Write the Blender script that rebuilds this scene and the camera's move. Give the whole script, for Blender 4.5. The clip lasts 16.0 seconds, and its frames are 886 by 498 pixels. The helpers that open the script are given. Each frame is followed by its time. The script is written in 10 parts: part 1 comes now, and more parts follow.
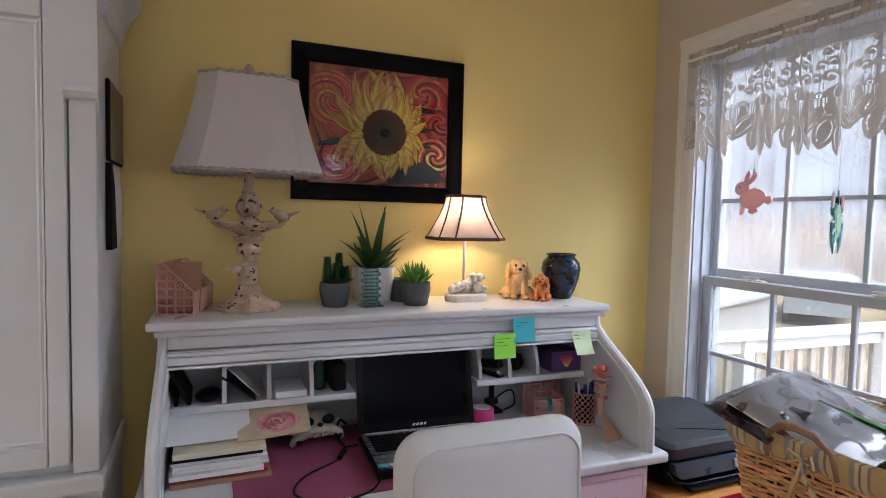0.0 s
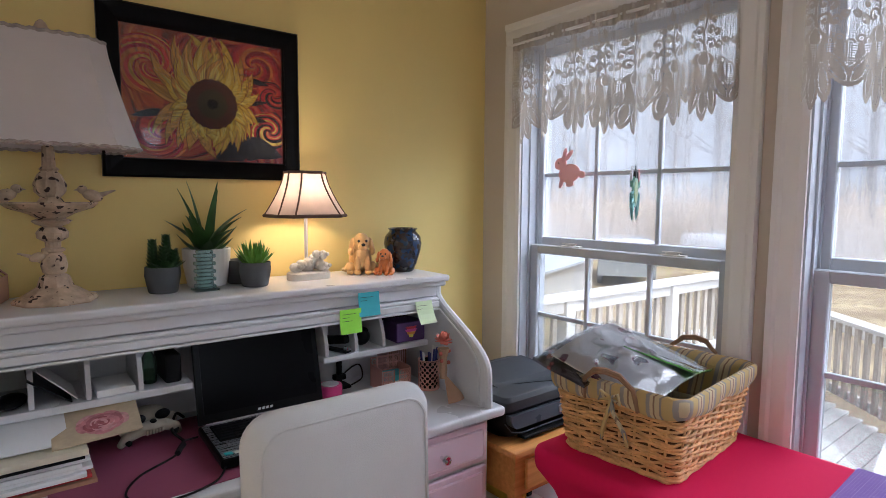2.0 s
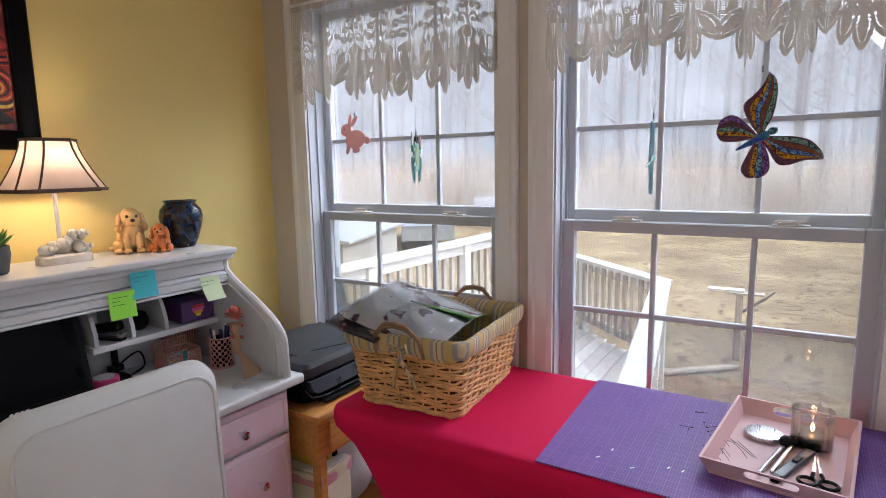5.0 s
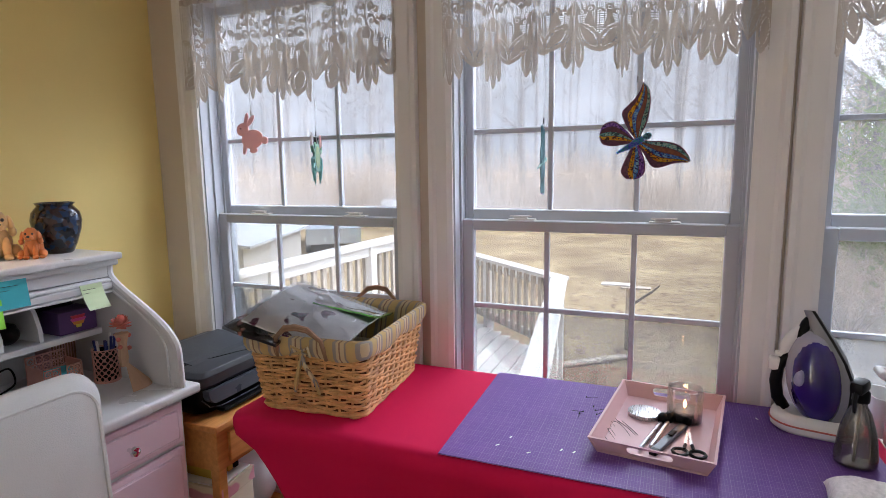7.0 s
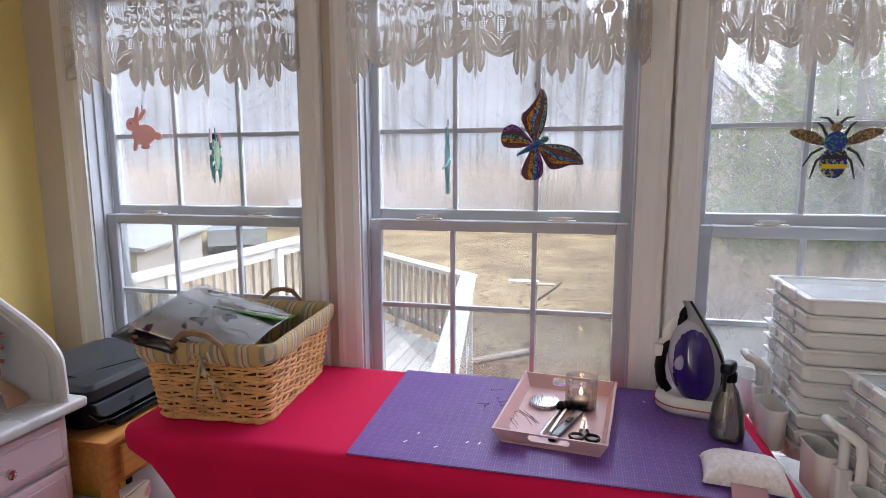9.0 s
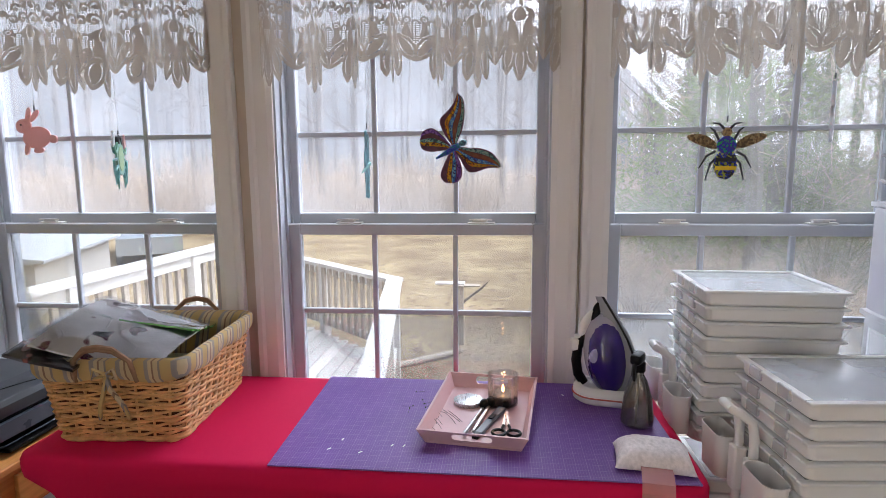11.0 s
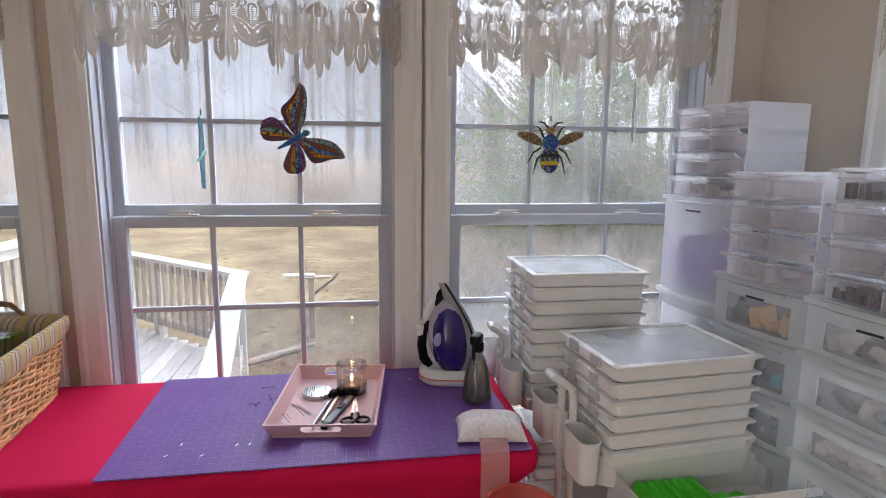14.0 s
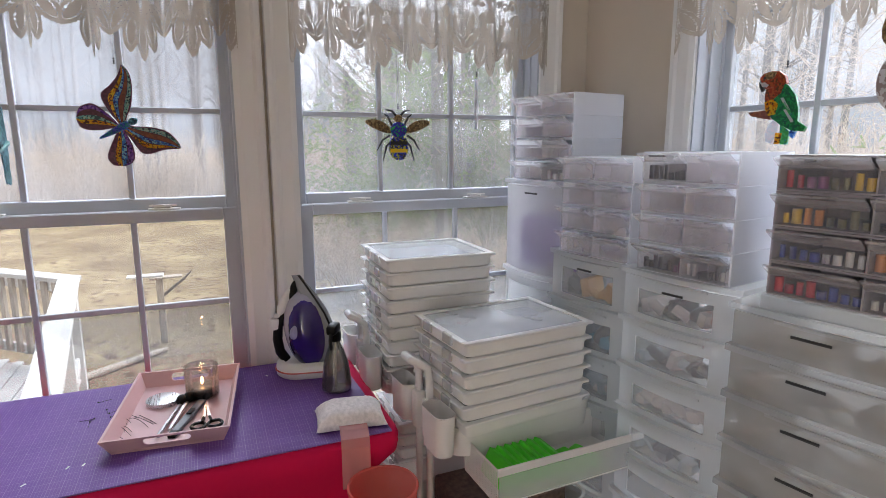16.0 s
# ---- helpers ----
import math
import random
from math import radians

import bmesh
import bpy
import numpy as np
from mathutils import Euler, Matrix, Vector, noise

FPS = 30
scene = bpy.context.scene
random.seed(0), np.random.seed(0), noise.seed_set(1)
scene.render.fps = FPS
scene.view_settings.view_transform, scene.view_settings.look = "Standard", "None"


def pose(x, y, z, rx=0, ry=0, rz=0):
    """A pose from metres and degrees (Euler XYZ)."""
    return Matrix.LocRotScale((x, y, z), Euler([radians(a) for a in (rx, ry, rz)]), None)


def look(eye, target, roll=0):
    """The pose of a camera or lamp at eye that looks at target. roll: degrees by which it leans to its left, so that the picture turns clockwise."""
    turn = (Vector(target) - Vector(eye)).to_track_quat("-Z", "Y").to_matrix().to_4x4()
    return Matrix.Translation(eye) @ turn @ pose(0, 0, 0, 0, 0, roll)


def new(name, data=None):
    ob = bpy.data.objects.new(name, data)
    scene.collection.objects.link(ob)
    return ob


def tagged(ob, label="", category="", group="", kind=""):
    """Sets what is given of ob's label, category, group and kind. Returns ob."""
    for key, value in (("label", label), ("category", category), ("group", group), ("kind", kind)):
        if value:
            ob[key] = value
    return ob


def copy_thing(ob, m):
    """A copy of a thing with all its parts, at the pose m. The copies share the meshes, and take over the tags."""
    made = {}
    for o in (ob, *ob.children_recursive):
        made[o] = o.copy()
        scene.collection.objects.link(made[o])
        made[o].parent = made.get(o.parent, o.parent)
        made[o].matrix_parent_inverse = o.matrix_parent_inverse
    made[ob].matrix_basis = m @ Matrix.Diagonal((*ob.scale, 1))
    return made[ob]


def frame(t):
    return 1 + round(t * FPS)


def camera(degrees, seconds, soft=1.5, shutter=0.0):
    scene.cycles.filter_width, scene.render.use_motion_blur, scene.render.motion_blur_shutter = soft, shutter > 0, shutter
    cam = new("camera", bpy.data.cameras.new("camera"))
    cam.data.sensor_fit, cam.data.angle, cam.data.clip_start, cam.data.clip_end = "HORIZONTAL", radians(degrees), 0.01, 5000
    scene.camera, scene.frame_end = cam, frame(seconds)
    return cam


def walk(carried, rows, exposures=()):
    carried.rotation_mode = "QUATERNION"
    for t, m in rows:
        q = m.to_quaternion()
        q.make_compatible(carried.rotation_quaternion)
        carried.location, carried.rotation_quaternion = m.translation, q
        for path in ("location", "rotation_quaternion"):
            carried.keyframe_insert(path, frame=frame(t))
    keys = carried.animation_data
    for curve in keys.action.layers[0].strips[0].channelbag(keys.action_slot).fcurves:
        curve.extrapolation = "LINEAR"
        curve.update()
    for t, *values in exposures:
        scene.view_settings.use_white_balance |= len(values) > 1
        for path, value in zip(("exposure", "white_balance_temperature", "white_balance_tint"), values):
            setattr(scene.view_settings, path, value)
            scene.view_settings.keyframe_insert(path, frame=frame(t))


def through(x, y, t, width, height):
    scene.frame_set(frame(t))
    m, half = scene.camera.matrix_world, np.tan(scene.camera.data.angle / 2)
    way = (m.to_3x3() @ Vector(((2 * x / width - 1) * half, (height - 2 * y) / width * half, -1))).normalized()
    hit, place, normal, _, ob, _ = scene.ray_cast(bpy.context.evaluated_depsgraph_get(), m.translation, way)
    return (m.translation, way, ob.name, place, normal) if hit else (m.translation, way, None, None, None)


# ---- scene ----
cam = camera(76.3, 16.0, soft=0.6)
PATH = [
    (0, (0.131, -0.142, 1.441), (0.9029, 1.6999, 1.3331), 1.30),
    (0.5, (0.127, -0.144, 1.442), (1.0279, 1.6377, 1.3243), 1.20),
    (1, (0.127, -0.148, 1.44), (1.1422, 1.5704, 1.3114), 1.20),
    (1.5, (0.125, -0.155, 1.44), (1.2261, 1.5081, 1.2926), 0.70),
    (2, (0.125, -0.158, 1.435), (1.3678, 1.3987, 1.2558), 0.30),
    (2.5, (0.124, -0.168, 1.435), (1.4714, 1.2949, 1.2237), 0.10),
    (3, (0.137, -0.185, 1.433), (1.5572, 1.2032, 1.1965), -0.20),
    (3.5, (0.142, -0.196, 1.431), (1.6181, 1.13, 1.1803), -0.50),
    (4, (0.147, -0.209, 1.421), (1.6717, 1.0595, 1.1641), -0.80),
    (4.5, (0.144, -0.216, 1.42), (1.7538, 0.9386, 1.1449), -1.00),
    (7, (0.127, -0.247, 1.415), (1.9569, 0.5083, 1.1306), -0.80),
    (7.5, (0.123, -0.253, 1.409), (1.984, 0.4209, 1.1214), -0.62),
    (8, (0.124, -0.257, 1.408), (2.0095, 0.34, 1.1106), -0.56),
    (8.5, (0.123, -0.259, 1.415), (2.0278, 0.2701, 1.1118), -0.34),
    (9, (0.116, -0.265, 1.416), (2.0416, 0.1923, 1.1278), -0.18),
    (11.5, (0.109, -0.284, 1.416), (2.0843, -0.1507, 1.1324), -0.45),
    (12, (0.1, -0.285, 1.418), (2.0784, -0.2274, 1.1303), -0.30),
    (12.5, (0.097, -0.288, 1.42), (2.0753, -0.3044, 1.1267), -0.05),
    (13, (0.093, -0.289, 1.423), (2.0665, -0.4047, 1.12), 0.24),
    (13.5, (0.088, -0.297, 1.421), (2.0501, -0.535, 1.1152), 0.60),
    (14, (0.082, -0.3, 1.423), (2.0317, -0.6168, 1.1093), 0.58),
    (14.5, (0.078, -0.309, 1.426), (2.0064, -0.7273, 1.1003), 0.48),
    (15, (0.071, -0.317, 1.428), (1.9651, -0.8637, 1.0908), 0.30),
    (15.5, (0.064, -0.322, 1.428), (1.9187, -0.9848, 1.0804), 0.12),
    (16, (0.057, -0.333, 1.426), (1.8694, -1.1002, 1.07), -0.07),
]
walk(cam, [(t, look(eye, target, roll)) for t, eye, target, roll in PATH], ((0, 1.16, 5600, 13), (2, 1.04, 5650, 13), (5, 0.96, 5850, 13), (9, 0.99, 5850, 14), (12.5, 1.0, 5850, 14), (16, 0.92, 5950, 13)))

# ---- light ----
SUN_ELEV, SUN_TURN = 38.0, 150.0
world = bpy.data.worlds.new("overcast_sky")
scene.world = world
world.use_nodes = True
wn, wl = world.node_tree.nodes, world.node_tree.links
sky = wn.new("ShaderNodeTexSky")
sky.sky_type, sky.sun_disc = "NISHITA", False
sky.sun_elevation, sky.sun_rotation = radians(SUN_ELEV), radians(SUN_TURN)
sky.dust_density, sky.air_density = 6.0, 1.6
grey = wn.new("ShaderNodeHueSaturation")
grey.inputs["Saturation"].default_value = 0.22
grey.inputs["Value"].default_value = 1.0
cloud = wn.new("ShaderNodeMix")
cloud.data_type = "RGBA"
cloud.inputs[0].default_value = 0.8
cloud.inputs[7].default_value = (5.6, 5.8, 6.1, 1)
wl.new(sky.outputs[0], grey.inputs["Color"])
wl.new(grey.outputs[0], cloud.inputs[6])
wl.new(cloud.outputs[2], wn["Background"].inputs["Color"])
wn["Background"].inputs["Strength"].default_value = 0.062

sun = new("sun", bpy.data.lights.new("sun", "SUN"))
sun.data.energy, sun.data.angle, sun.data.color = 11.5, radians(110), (0.97, 0.98, 1.0)
sun.matrix_world = look((20 * math.sin(radians(SUN_TURN)), 20 * math.cos(radians(SUN_TURN)), 20 * math.tan(radians(SUN_ELEV))), (0, 0, 0))

# added fill lamp in an invented, unseen opening; brightens faces turned north
opening_fill = new("unseen_north_opening_fill", bpy.data.lights.new("unseen_north_opening_fill", "AREA"))
opening_fill.data.shape, opening_fill.data.size, opening_fill.data.size_y = "RECTANGLE", 0.92, 1.95
opening_fill.data.energy, opening_fill.data.color = 26.0, (0.97, 0.98, 1.0)
opening_fill.matrix_world = look((-1.675, 1.92, 1.06), (-1.675, 0.0, 1.06))


# ---- materials ----
def nodes_of(name):
    m = bpy.data.materials.new(name)
    m.use_nodes = True
    nt = m.node_tree
    return m, nt.nodes, nt.links, nt.nodes["Principled BSDF"]


def paint(name, col, rough=0.5, metal=0.0, var=0.08, scale=9.0, bump=0.08, grain=120.0, spec=0.5, coat=0.0, trans=0.0, sub=0.0, piece=0.0, stretch=(1, 1, 1), col2=None, spots=None):
    """Colour with a broad and a fine unevenness, fine relief, and uneven gloss. piece: how far single pieces differ."""
    m, n, l, p = nodes_of(name)
    tc, mp = n.new("ShaderNodeTexCoord"), n.new("ShaderNodeMapping")
    mp.inputs["Scale"].default_value = stretch
    l.new(tc.outputs["Object"], mp.inputs["Vector"])
    big, fine = n.new("ShaderNodeTexNoise"), n.new("ShaderNodeTexNoise")
    big.inputs["Scale"].default_value, fine.inputs["Scale"].default_value = scale, grain
    big.inputs["Detail"].default_value = fine.inputs["Detail"].default_value = 3.0
    l.new(mp.outputs[0], big.inputs["Vector"]), l.new(mp.outputs[0], fine.inputs["Vector"])
    ramp = n.new("ShaderNodeMix")
    ramp.data_type = "RGBA"
    lo = [c * (1 - var) for c in col[:3]]
    hi = [min(1, c * (1 + var)) for c in (col2 or col)[:3]]
    ramp.inputs[6].default_value, ramp.inputs[7].default_value = (*lo, 1), (*hi, 1)
    sm = n.new("ShaderNodeMath")
    sm.operation = "MULTIPLY_ADD"
    sm.inputs[1].default_value = 0.3
    l.new(fine.outputs[0], sm.inputs[0])
    sc = n.new("ShaderNodeMapRange")
    sc.inputs[1].default_value, sc.inputs[2].default_value, sc.inputs[3].default_value, sc.inputs[4].default_value = 0.3, 0.7, 0.0, 0.8
    l.new(big.outputs[0], sc.inputs[0])
    l.new(sc.outputs[0], sm.inputs[2])
    l.new(sm.outputs[0], ramp.inputs[0])
    out = ramp.outputs[2]
    if piece:
        oi, hs = n.new("ShaderNodeObjectInfo"), n.new("ShaderNodeHueSaturation")
        mr = n.new("ShaderNodeMapRange")
        mr.inputs[3].default_value, mr.inputs[4].default_value = 1 - piece, 1 + piece
        l.new(oi.outputs["Random"], mr.inputs[0]), l.new(mr.outputs[0], hs.inputs["Value"]), l.new(out, hs.inputs["Color"])
        out = hs.outputs[0]
    if spots:
        sp = n.new("ShaderNodeTexNoise")
        sp.inputs["Scale"].default_value, sp.inputs["Detail"].default_value = spots[1], 1.0
        st = n.new("ShaderNodeMapRange")
        st.inputs[1].default_value, st.inputs[2].default_value = spots[2], spots[2] + 0.03
        mx = n.new("ShaderNodeMix")
        mx.data_type = "RGBA"
        l.new(mp.outputs[0], sp.inputs["Vector"]), l.new(sp.outputs[0], st.inputs[0]), l.new(st.outputs[0], mx.inputs[0])
        l.new(out, mx.inputs[6])
        mx.inputs[7].default_value = (*spots[0], 1)
        out = mx.outputs[2]
    l.new(out, p.inputs["Base Color"])
    rr = n.new("ShaderNodeMapRange")
    rr.inputs[3].default_value, rr.inputs[4].default_value = max(0.02, rough - 0.08), min(1, rough + 0.08)
    l.new(big.outputs[0], rr.inputs[0]), l.new(rr.outputs[0], p.inputs["Roughness"])
    p.inputs["Metallic"].default_value, p.inputs["Specular IOR Level"].default_value = metal, spec
    p.inputs["Coat Weight"].default_value, p.inputs["Transmission Weight"].default_value = coat, trans
    if sub:
        p.inputs["Subsurface Weight"].default_value, p.inputs["Subsurface Scale"].default_value = sub, 0.01
    if bump:
        bp = n.new("ShaderNodeBump")
        bp.inputs["Strength"].default_value, bp.inputs["Distance"].default_value = bump, 0.002
        l.new(fine.outputs[0], bp.inputs["Height"]), l.new(bp.outputs[0], p.inputs["Normal"])
    return m


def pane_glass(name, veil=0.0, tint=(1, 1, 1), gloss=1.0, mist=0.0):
    """Clear sheet: passes light straight, mirrors by Fresnel; veil: share that scatters light, for condensation and
    painted-in haze.
    """
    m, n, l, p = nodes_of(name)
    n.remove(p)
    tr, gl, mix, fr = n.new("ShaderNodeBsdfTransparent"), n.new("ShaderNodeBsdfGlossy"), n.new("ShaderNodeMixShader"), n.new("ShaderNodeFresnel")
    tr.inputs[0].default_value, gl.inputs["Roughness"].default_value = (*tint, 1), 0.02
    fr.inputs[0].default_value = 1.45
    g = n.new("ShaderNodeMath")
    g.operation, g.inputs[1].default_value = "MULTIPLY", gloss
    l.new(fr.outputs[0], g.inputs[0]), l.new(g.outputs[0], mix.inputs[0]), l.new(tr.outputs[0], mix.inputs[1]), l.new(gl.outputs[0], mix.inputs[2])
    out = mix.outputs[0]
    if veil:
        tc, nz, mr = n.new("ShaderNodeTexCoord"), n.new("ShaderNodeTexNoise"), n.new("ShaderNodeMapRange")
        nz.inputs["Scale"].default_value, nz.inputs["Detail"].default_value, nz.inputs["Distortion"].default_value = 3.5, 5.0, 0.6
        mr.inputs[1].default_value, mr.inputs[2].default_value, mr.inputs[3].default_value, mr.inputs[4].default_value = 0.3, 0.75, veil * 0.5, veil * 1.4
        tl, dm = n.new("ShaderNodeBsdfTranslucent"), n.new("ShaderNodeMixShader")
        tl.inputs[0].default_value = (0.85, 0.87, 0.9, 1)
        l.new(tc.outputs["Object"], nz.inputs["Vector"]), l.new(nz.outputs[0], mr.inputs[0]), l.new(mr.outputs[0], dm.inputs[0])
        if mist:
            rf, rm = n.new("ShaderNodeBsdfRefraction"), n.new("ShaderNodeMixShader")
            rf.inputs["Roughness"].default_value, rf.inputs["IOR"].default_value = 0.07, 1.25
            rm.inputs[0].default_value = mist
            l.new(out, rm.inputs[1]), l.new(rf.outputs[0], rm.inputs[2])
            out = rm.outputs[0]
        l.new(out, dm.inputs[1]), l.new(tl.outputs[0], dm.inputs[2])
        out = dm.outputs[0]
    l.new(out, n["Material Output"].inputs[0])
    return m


def frosted(name, col, clear=0.35, glow=0.5, rough=0.3, gloss=0.5, var=0.1):
    """Milky plastic: part clear, part scattering through, part scattering back, with a soft gloss."""
    m, n, l, p = nodes_of(name)
    tc, nz = n.new("ShaderNodeTexCoord"), n.new("ShaderNodeTexNoise")
    nz.inputs["Scale"].default_value, nz.inputs["Detail"].default_value = 6.0, 4.0
    l.new(tc.outputs["Object"], nz.inputs["Vector"])
    tr, tl, m1, m2 = n.new("ShaderNodeBsdfTransparent"), n.new("ShaderNodeBsdfTranslucent"), n.new("ShaderNodeMixShader"), n.new("ShaderNodeMixShader")
    tl.inputs[0].default_value = (*col, 1)
    p.inputs["Base Color"].default_value, p.inputs["Roughness"].default_value, p.inputs["Specular IOR Level"].default_value = (*col, 1), rough, gloss
    mr = n.new("ShaderNodeMapRange")
    mr.inputs[3].default_value, mr.inputs[4].default_value = max(0, clear - var), clear + var
    l.new(nz.outputs[0], mr.inputs[0])
    m1.inputs[0].default_value = glow
    l.new(p.outputs[0], m1.inputs[1]), l.new(tl.outputs[0], m1.inputs[2])
    l.new(mr.outputs[0], m2.inputs[0]), l.new(m1.outputs[0], m2.inputs[1]), l.new(tr.outputs[0], m2.inputs[2])
    l.new(m2.outputs[0], n["Material Output"].inputs[0])
    return m


def cloth(name, col, through=0.3, rough=0.9, weave=600.0, var=0.06, bump=0.25):
    """Woven stuff that lets some light through."""
    m = paint(name, col, rough, var=var, scale=6, bump=bump, grain=weave, spec=0.15)
    n, l = m.node_tree.nodes, m.node_tree.links
    p = n["Principled BSDF"]
    tl, mx = n.new("ShaderNodeBsdfTranslucent"), n.new("ShaderNodeMixShader")
    src = p.inputs["Base Color"].links[0].from_socket
    l.new(src, tl.inputs[0])
    mx.inputs[0].default_value = through
    l.new(p.outputs[0], mx.inputs[1]), l.new(tl.outputs[0], mx.inputs[2]), l.new(mx.outputs[0], n["Material Output"].inputs[0])
    return m


def wood(name, col, dark, rough=0.45, scale=(3, 60, 60), piece=0.0, bump=0.15):
    m, n, l, p = nodes_of(name)
    tc, mp, nz, wv = n.new("ShaderNodeTexCoord"), n.new("ShaderNodeMapping"), n.new("ShaderNodeTexNoise"), n.new("ShaderNodeTexNoise")
    mp.inputs["Scale"].default_value = scale
    l.new(tc.outputs["Object"], mp.inputs["Vector"]), l.new(mp.outputs[0], nz.inputs["Vector"]), l.new(tc.outputs["Object"], wv.inputs["Vector"])
    nz.inputs["Scale"].default_value, nz.inputs["Detail"].default_value, wv.inputs["Scale"].default_value = 1.0, 5.0, 4.0
    mx, ad = n.new("ShaderNodeMix"), n.new("ShaderNodeMath")
    mx.data_type = "RGBA"
    mx.inputs[6].default_value, mx.inputs[7].default_value = (*dark, 1), (*col, 1)
    ad.operation, ad.inputs[1].default_value = "MULTIPLY_ADD", 0.5
    l.new(wv.outputs[0], ad.inputs[0]), l.new(nz.outputs[0], ad.inputs[2])
    mr = n.new("ShaderNodeMapRange")
    mr.inputs[1].default_value, mr.inputs[2].default_value = 0.5, 0.95
    l.new(ad.outputs[0], mr.inputs[0]), l.new(mr.outputs[0], mx.inputs[0])
    out = mx.outputs[2]
    if piece:
        oi, hs, pr = n.new("ShaderNodeObjectInfo"), n.new("ShaderNodeHueSaturation"), n.new("ShaderNodeMapRange")
        pr.inputs[3].default_value, pr.inputs[4].default_value = 1 - piece, 1 + piece
        l.new(oi.outputs["Random"], pr.inputs[0]), l.new(pr.outputs[0], hs.inputs["Value"]), l.new(out, hs.inputs["Color"])
        out = hs.outputs[0]
    l.new(out, p.inputs["Base Color"])
    p.inputs["Roughness"].default_value = rough
    bp = n.new("ShaderNodeBump")
    bp.inputs["Strength"].default_value, bp.inputs["Distance"].default_value = bump, 0.002
    l.new(nz.outputs[0], bp.inputs["Height"]), l.new(bp.outputs[0], p.inputs["Normal"])
    return m


def foil(name, a, b, c, scale=170.0, rough=0.25, through=0.10):
    """Glittering mosaic of coloured chips."""
    m, n, l, p = nodes_of(name)
    tc, vo, rp = n.new("ShaderNodeTexCoord"), n.new("ShaderNodeTexVoronoi"), n.new("ShaderNodeValToRGB")
    vo.inputs["Scale"].default_value = scale
    l.new(tc.outputs["Object"], vo.inputs["Vector"])
    sep = n.new("ShaderNodeSeparateColor")
    l.new(vo.outputs["Color"], sep.inputs[0]), l.new(sep.outputs[0], rp.inputs[0])
    rp.color_ramp.interpolation = "CONSTANT"
    rp.color_ramp.elements[0].color, rp.color_ramp.elements[1].color = (*a, 1), (*b, 1)
    rp.color_ramp.elements[1].position = 0.4
    e = rp.color_ramp.elements.new(0.75)
    e.color = (*c, 1)
    l.new(rp.outputs[0], p.inputs["Base Color"])
    p.inputs["Roughness"].default_value, p.inputs["Metallic"].default_value, p.inputs["Coat Weight"].default_value = rough + 0.1, 0.1, 0.25
    bp = n.new("ShaderNodeBump")
    bp.inputs["Strength"].default_value, bp.inputs["Distance"].default_value = 0.6, 0.002
    l.new(sep.outputs[1], bp.inputs["Height"]), l.new(bp.outputs[0], p.inputs["Normal"])
    tl, mx = n.new("ShaderNodeBsdfTranslucent"), n.new("ShaderNodeMixShader")
    l.new(rp.outputs[0], tl.inputs[0])
    mx.inputs[0].default_value = through
    l.new(p.outputs[0], mx.inputs[1]), l.new(tl.outputs[0], mx.inputs[2]), l.new(mx.outputs[0], n["Material Output"].inputs[0])
    return m


YELLOW = paint("yellow_wall_paint", (0.86, 0.68, 0.25), 0.62, var=0.03, scale=2.5, bump=0.10, grain=260)
BEIGE = paint("beige_wall_paint", (0.60, 0.53, 0.44), 0.6, var=0.03, scale=2.5, bump=0.10, grain=260)
CEIL = paint("ceiling_paint", (0.8, 0.8, 0.78), 0.8, var=0.03, bump=0.2, grain=180)
TRIM = paint("white_trim_paint", (0.80, 0.79, 0.77), 0.38, var=0.03, scale=3, bump=0.05)
# white vinyl, its backlit shade darkened into a blue-grey base
VINYL = paint("backlit_white_vinyl", (0.50, 0.53, 0.58), 0.4, var=0.03, scale=3, bump=0.03)
DESKW = paint("white_desk_lacquer", (0.64, 0.645, 0.66), 0.3, var=0.03, scale=5, bump=0.06, grain=90)
PINKD = paint("pale_pink_lacquer", (0.78, 0.60, 0.68), 0.32, var=0.04, scale=5, bump=0.06, grain=90)
LEATHER = paint("white_leather", (0.60, 0.605, 0.595), 0.42, var=0.04, scale=6, bump=0.5, grain=420)
BLACK = paint("black_plastic", (0.0035, 0.0035, 0.004), 0.35, var=0.2, bump=0.1, spec=0.15)
BLACKM = paint("black_matt", (0.0045, 0.0045, 0.005), 0.7, var=0.2, bump=0.2, spec=0.2)
SCREEN = paint("dark_screen", (0.003, 0.003, 0.004), 0.3, var=0.1, bump=0, spec=0.08)
STEEL = paint("brushed_steel", (0.55, 0.55, 0.56), 0.28, 0.9, var=0.06, bump=0.1, stretch=(1, 30, 30))
CHROME = paint("chrome", (0.8, 0.8, 0.82), 0.1, 1.0, var=0.03, bump=0)
GREYP = paint("grey_printer_plastic", (0.024, 0.027, 0.033), 0.42, var=0.08, bump=0.2, grain=400)
GREYP2 = paint("blue_grey_printer_plastic", (0.05, 0.062, 0.08), 0.3, var=0.06, bump=0.1, grain=400)
PINE = wood("orange_pine", (0.72, 0.34, 0.10), (0.52, 0.22, 0.05), 0.35)
FLOORW = wood("floor_laminate", (0.50, 0.33, 0.18), (0.33, 0.20, 0.10), 0.35, (2, 30, 30), 0.12)
# the sky's sheen on rails and floor is lightened into this wood tone
DECKW = wood("weathered_deck_wood_sky_sheen", (0.72, 0.69, 0.65), (0.52, 0.49, 0.46), 0.40, (3, 50, 50), 0.15, 0.4)
RAILW = wood("tan_weathered_baluster_wood", (0.48, 0.41, 0.33), (0.28, 0.23, 0.18), 0.85, (50, 50, 3), 0.2, 0.4)
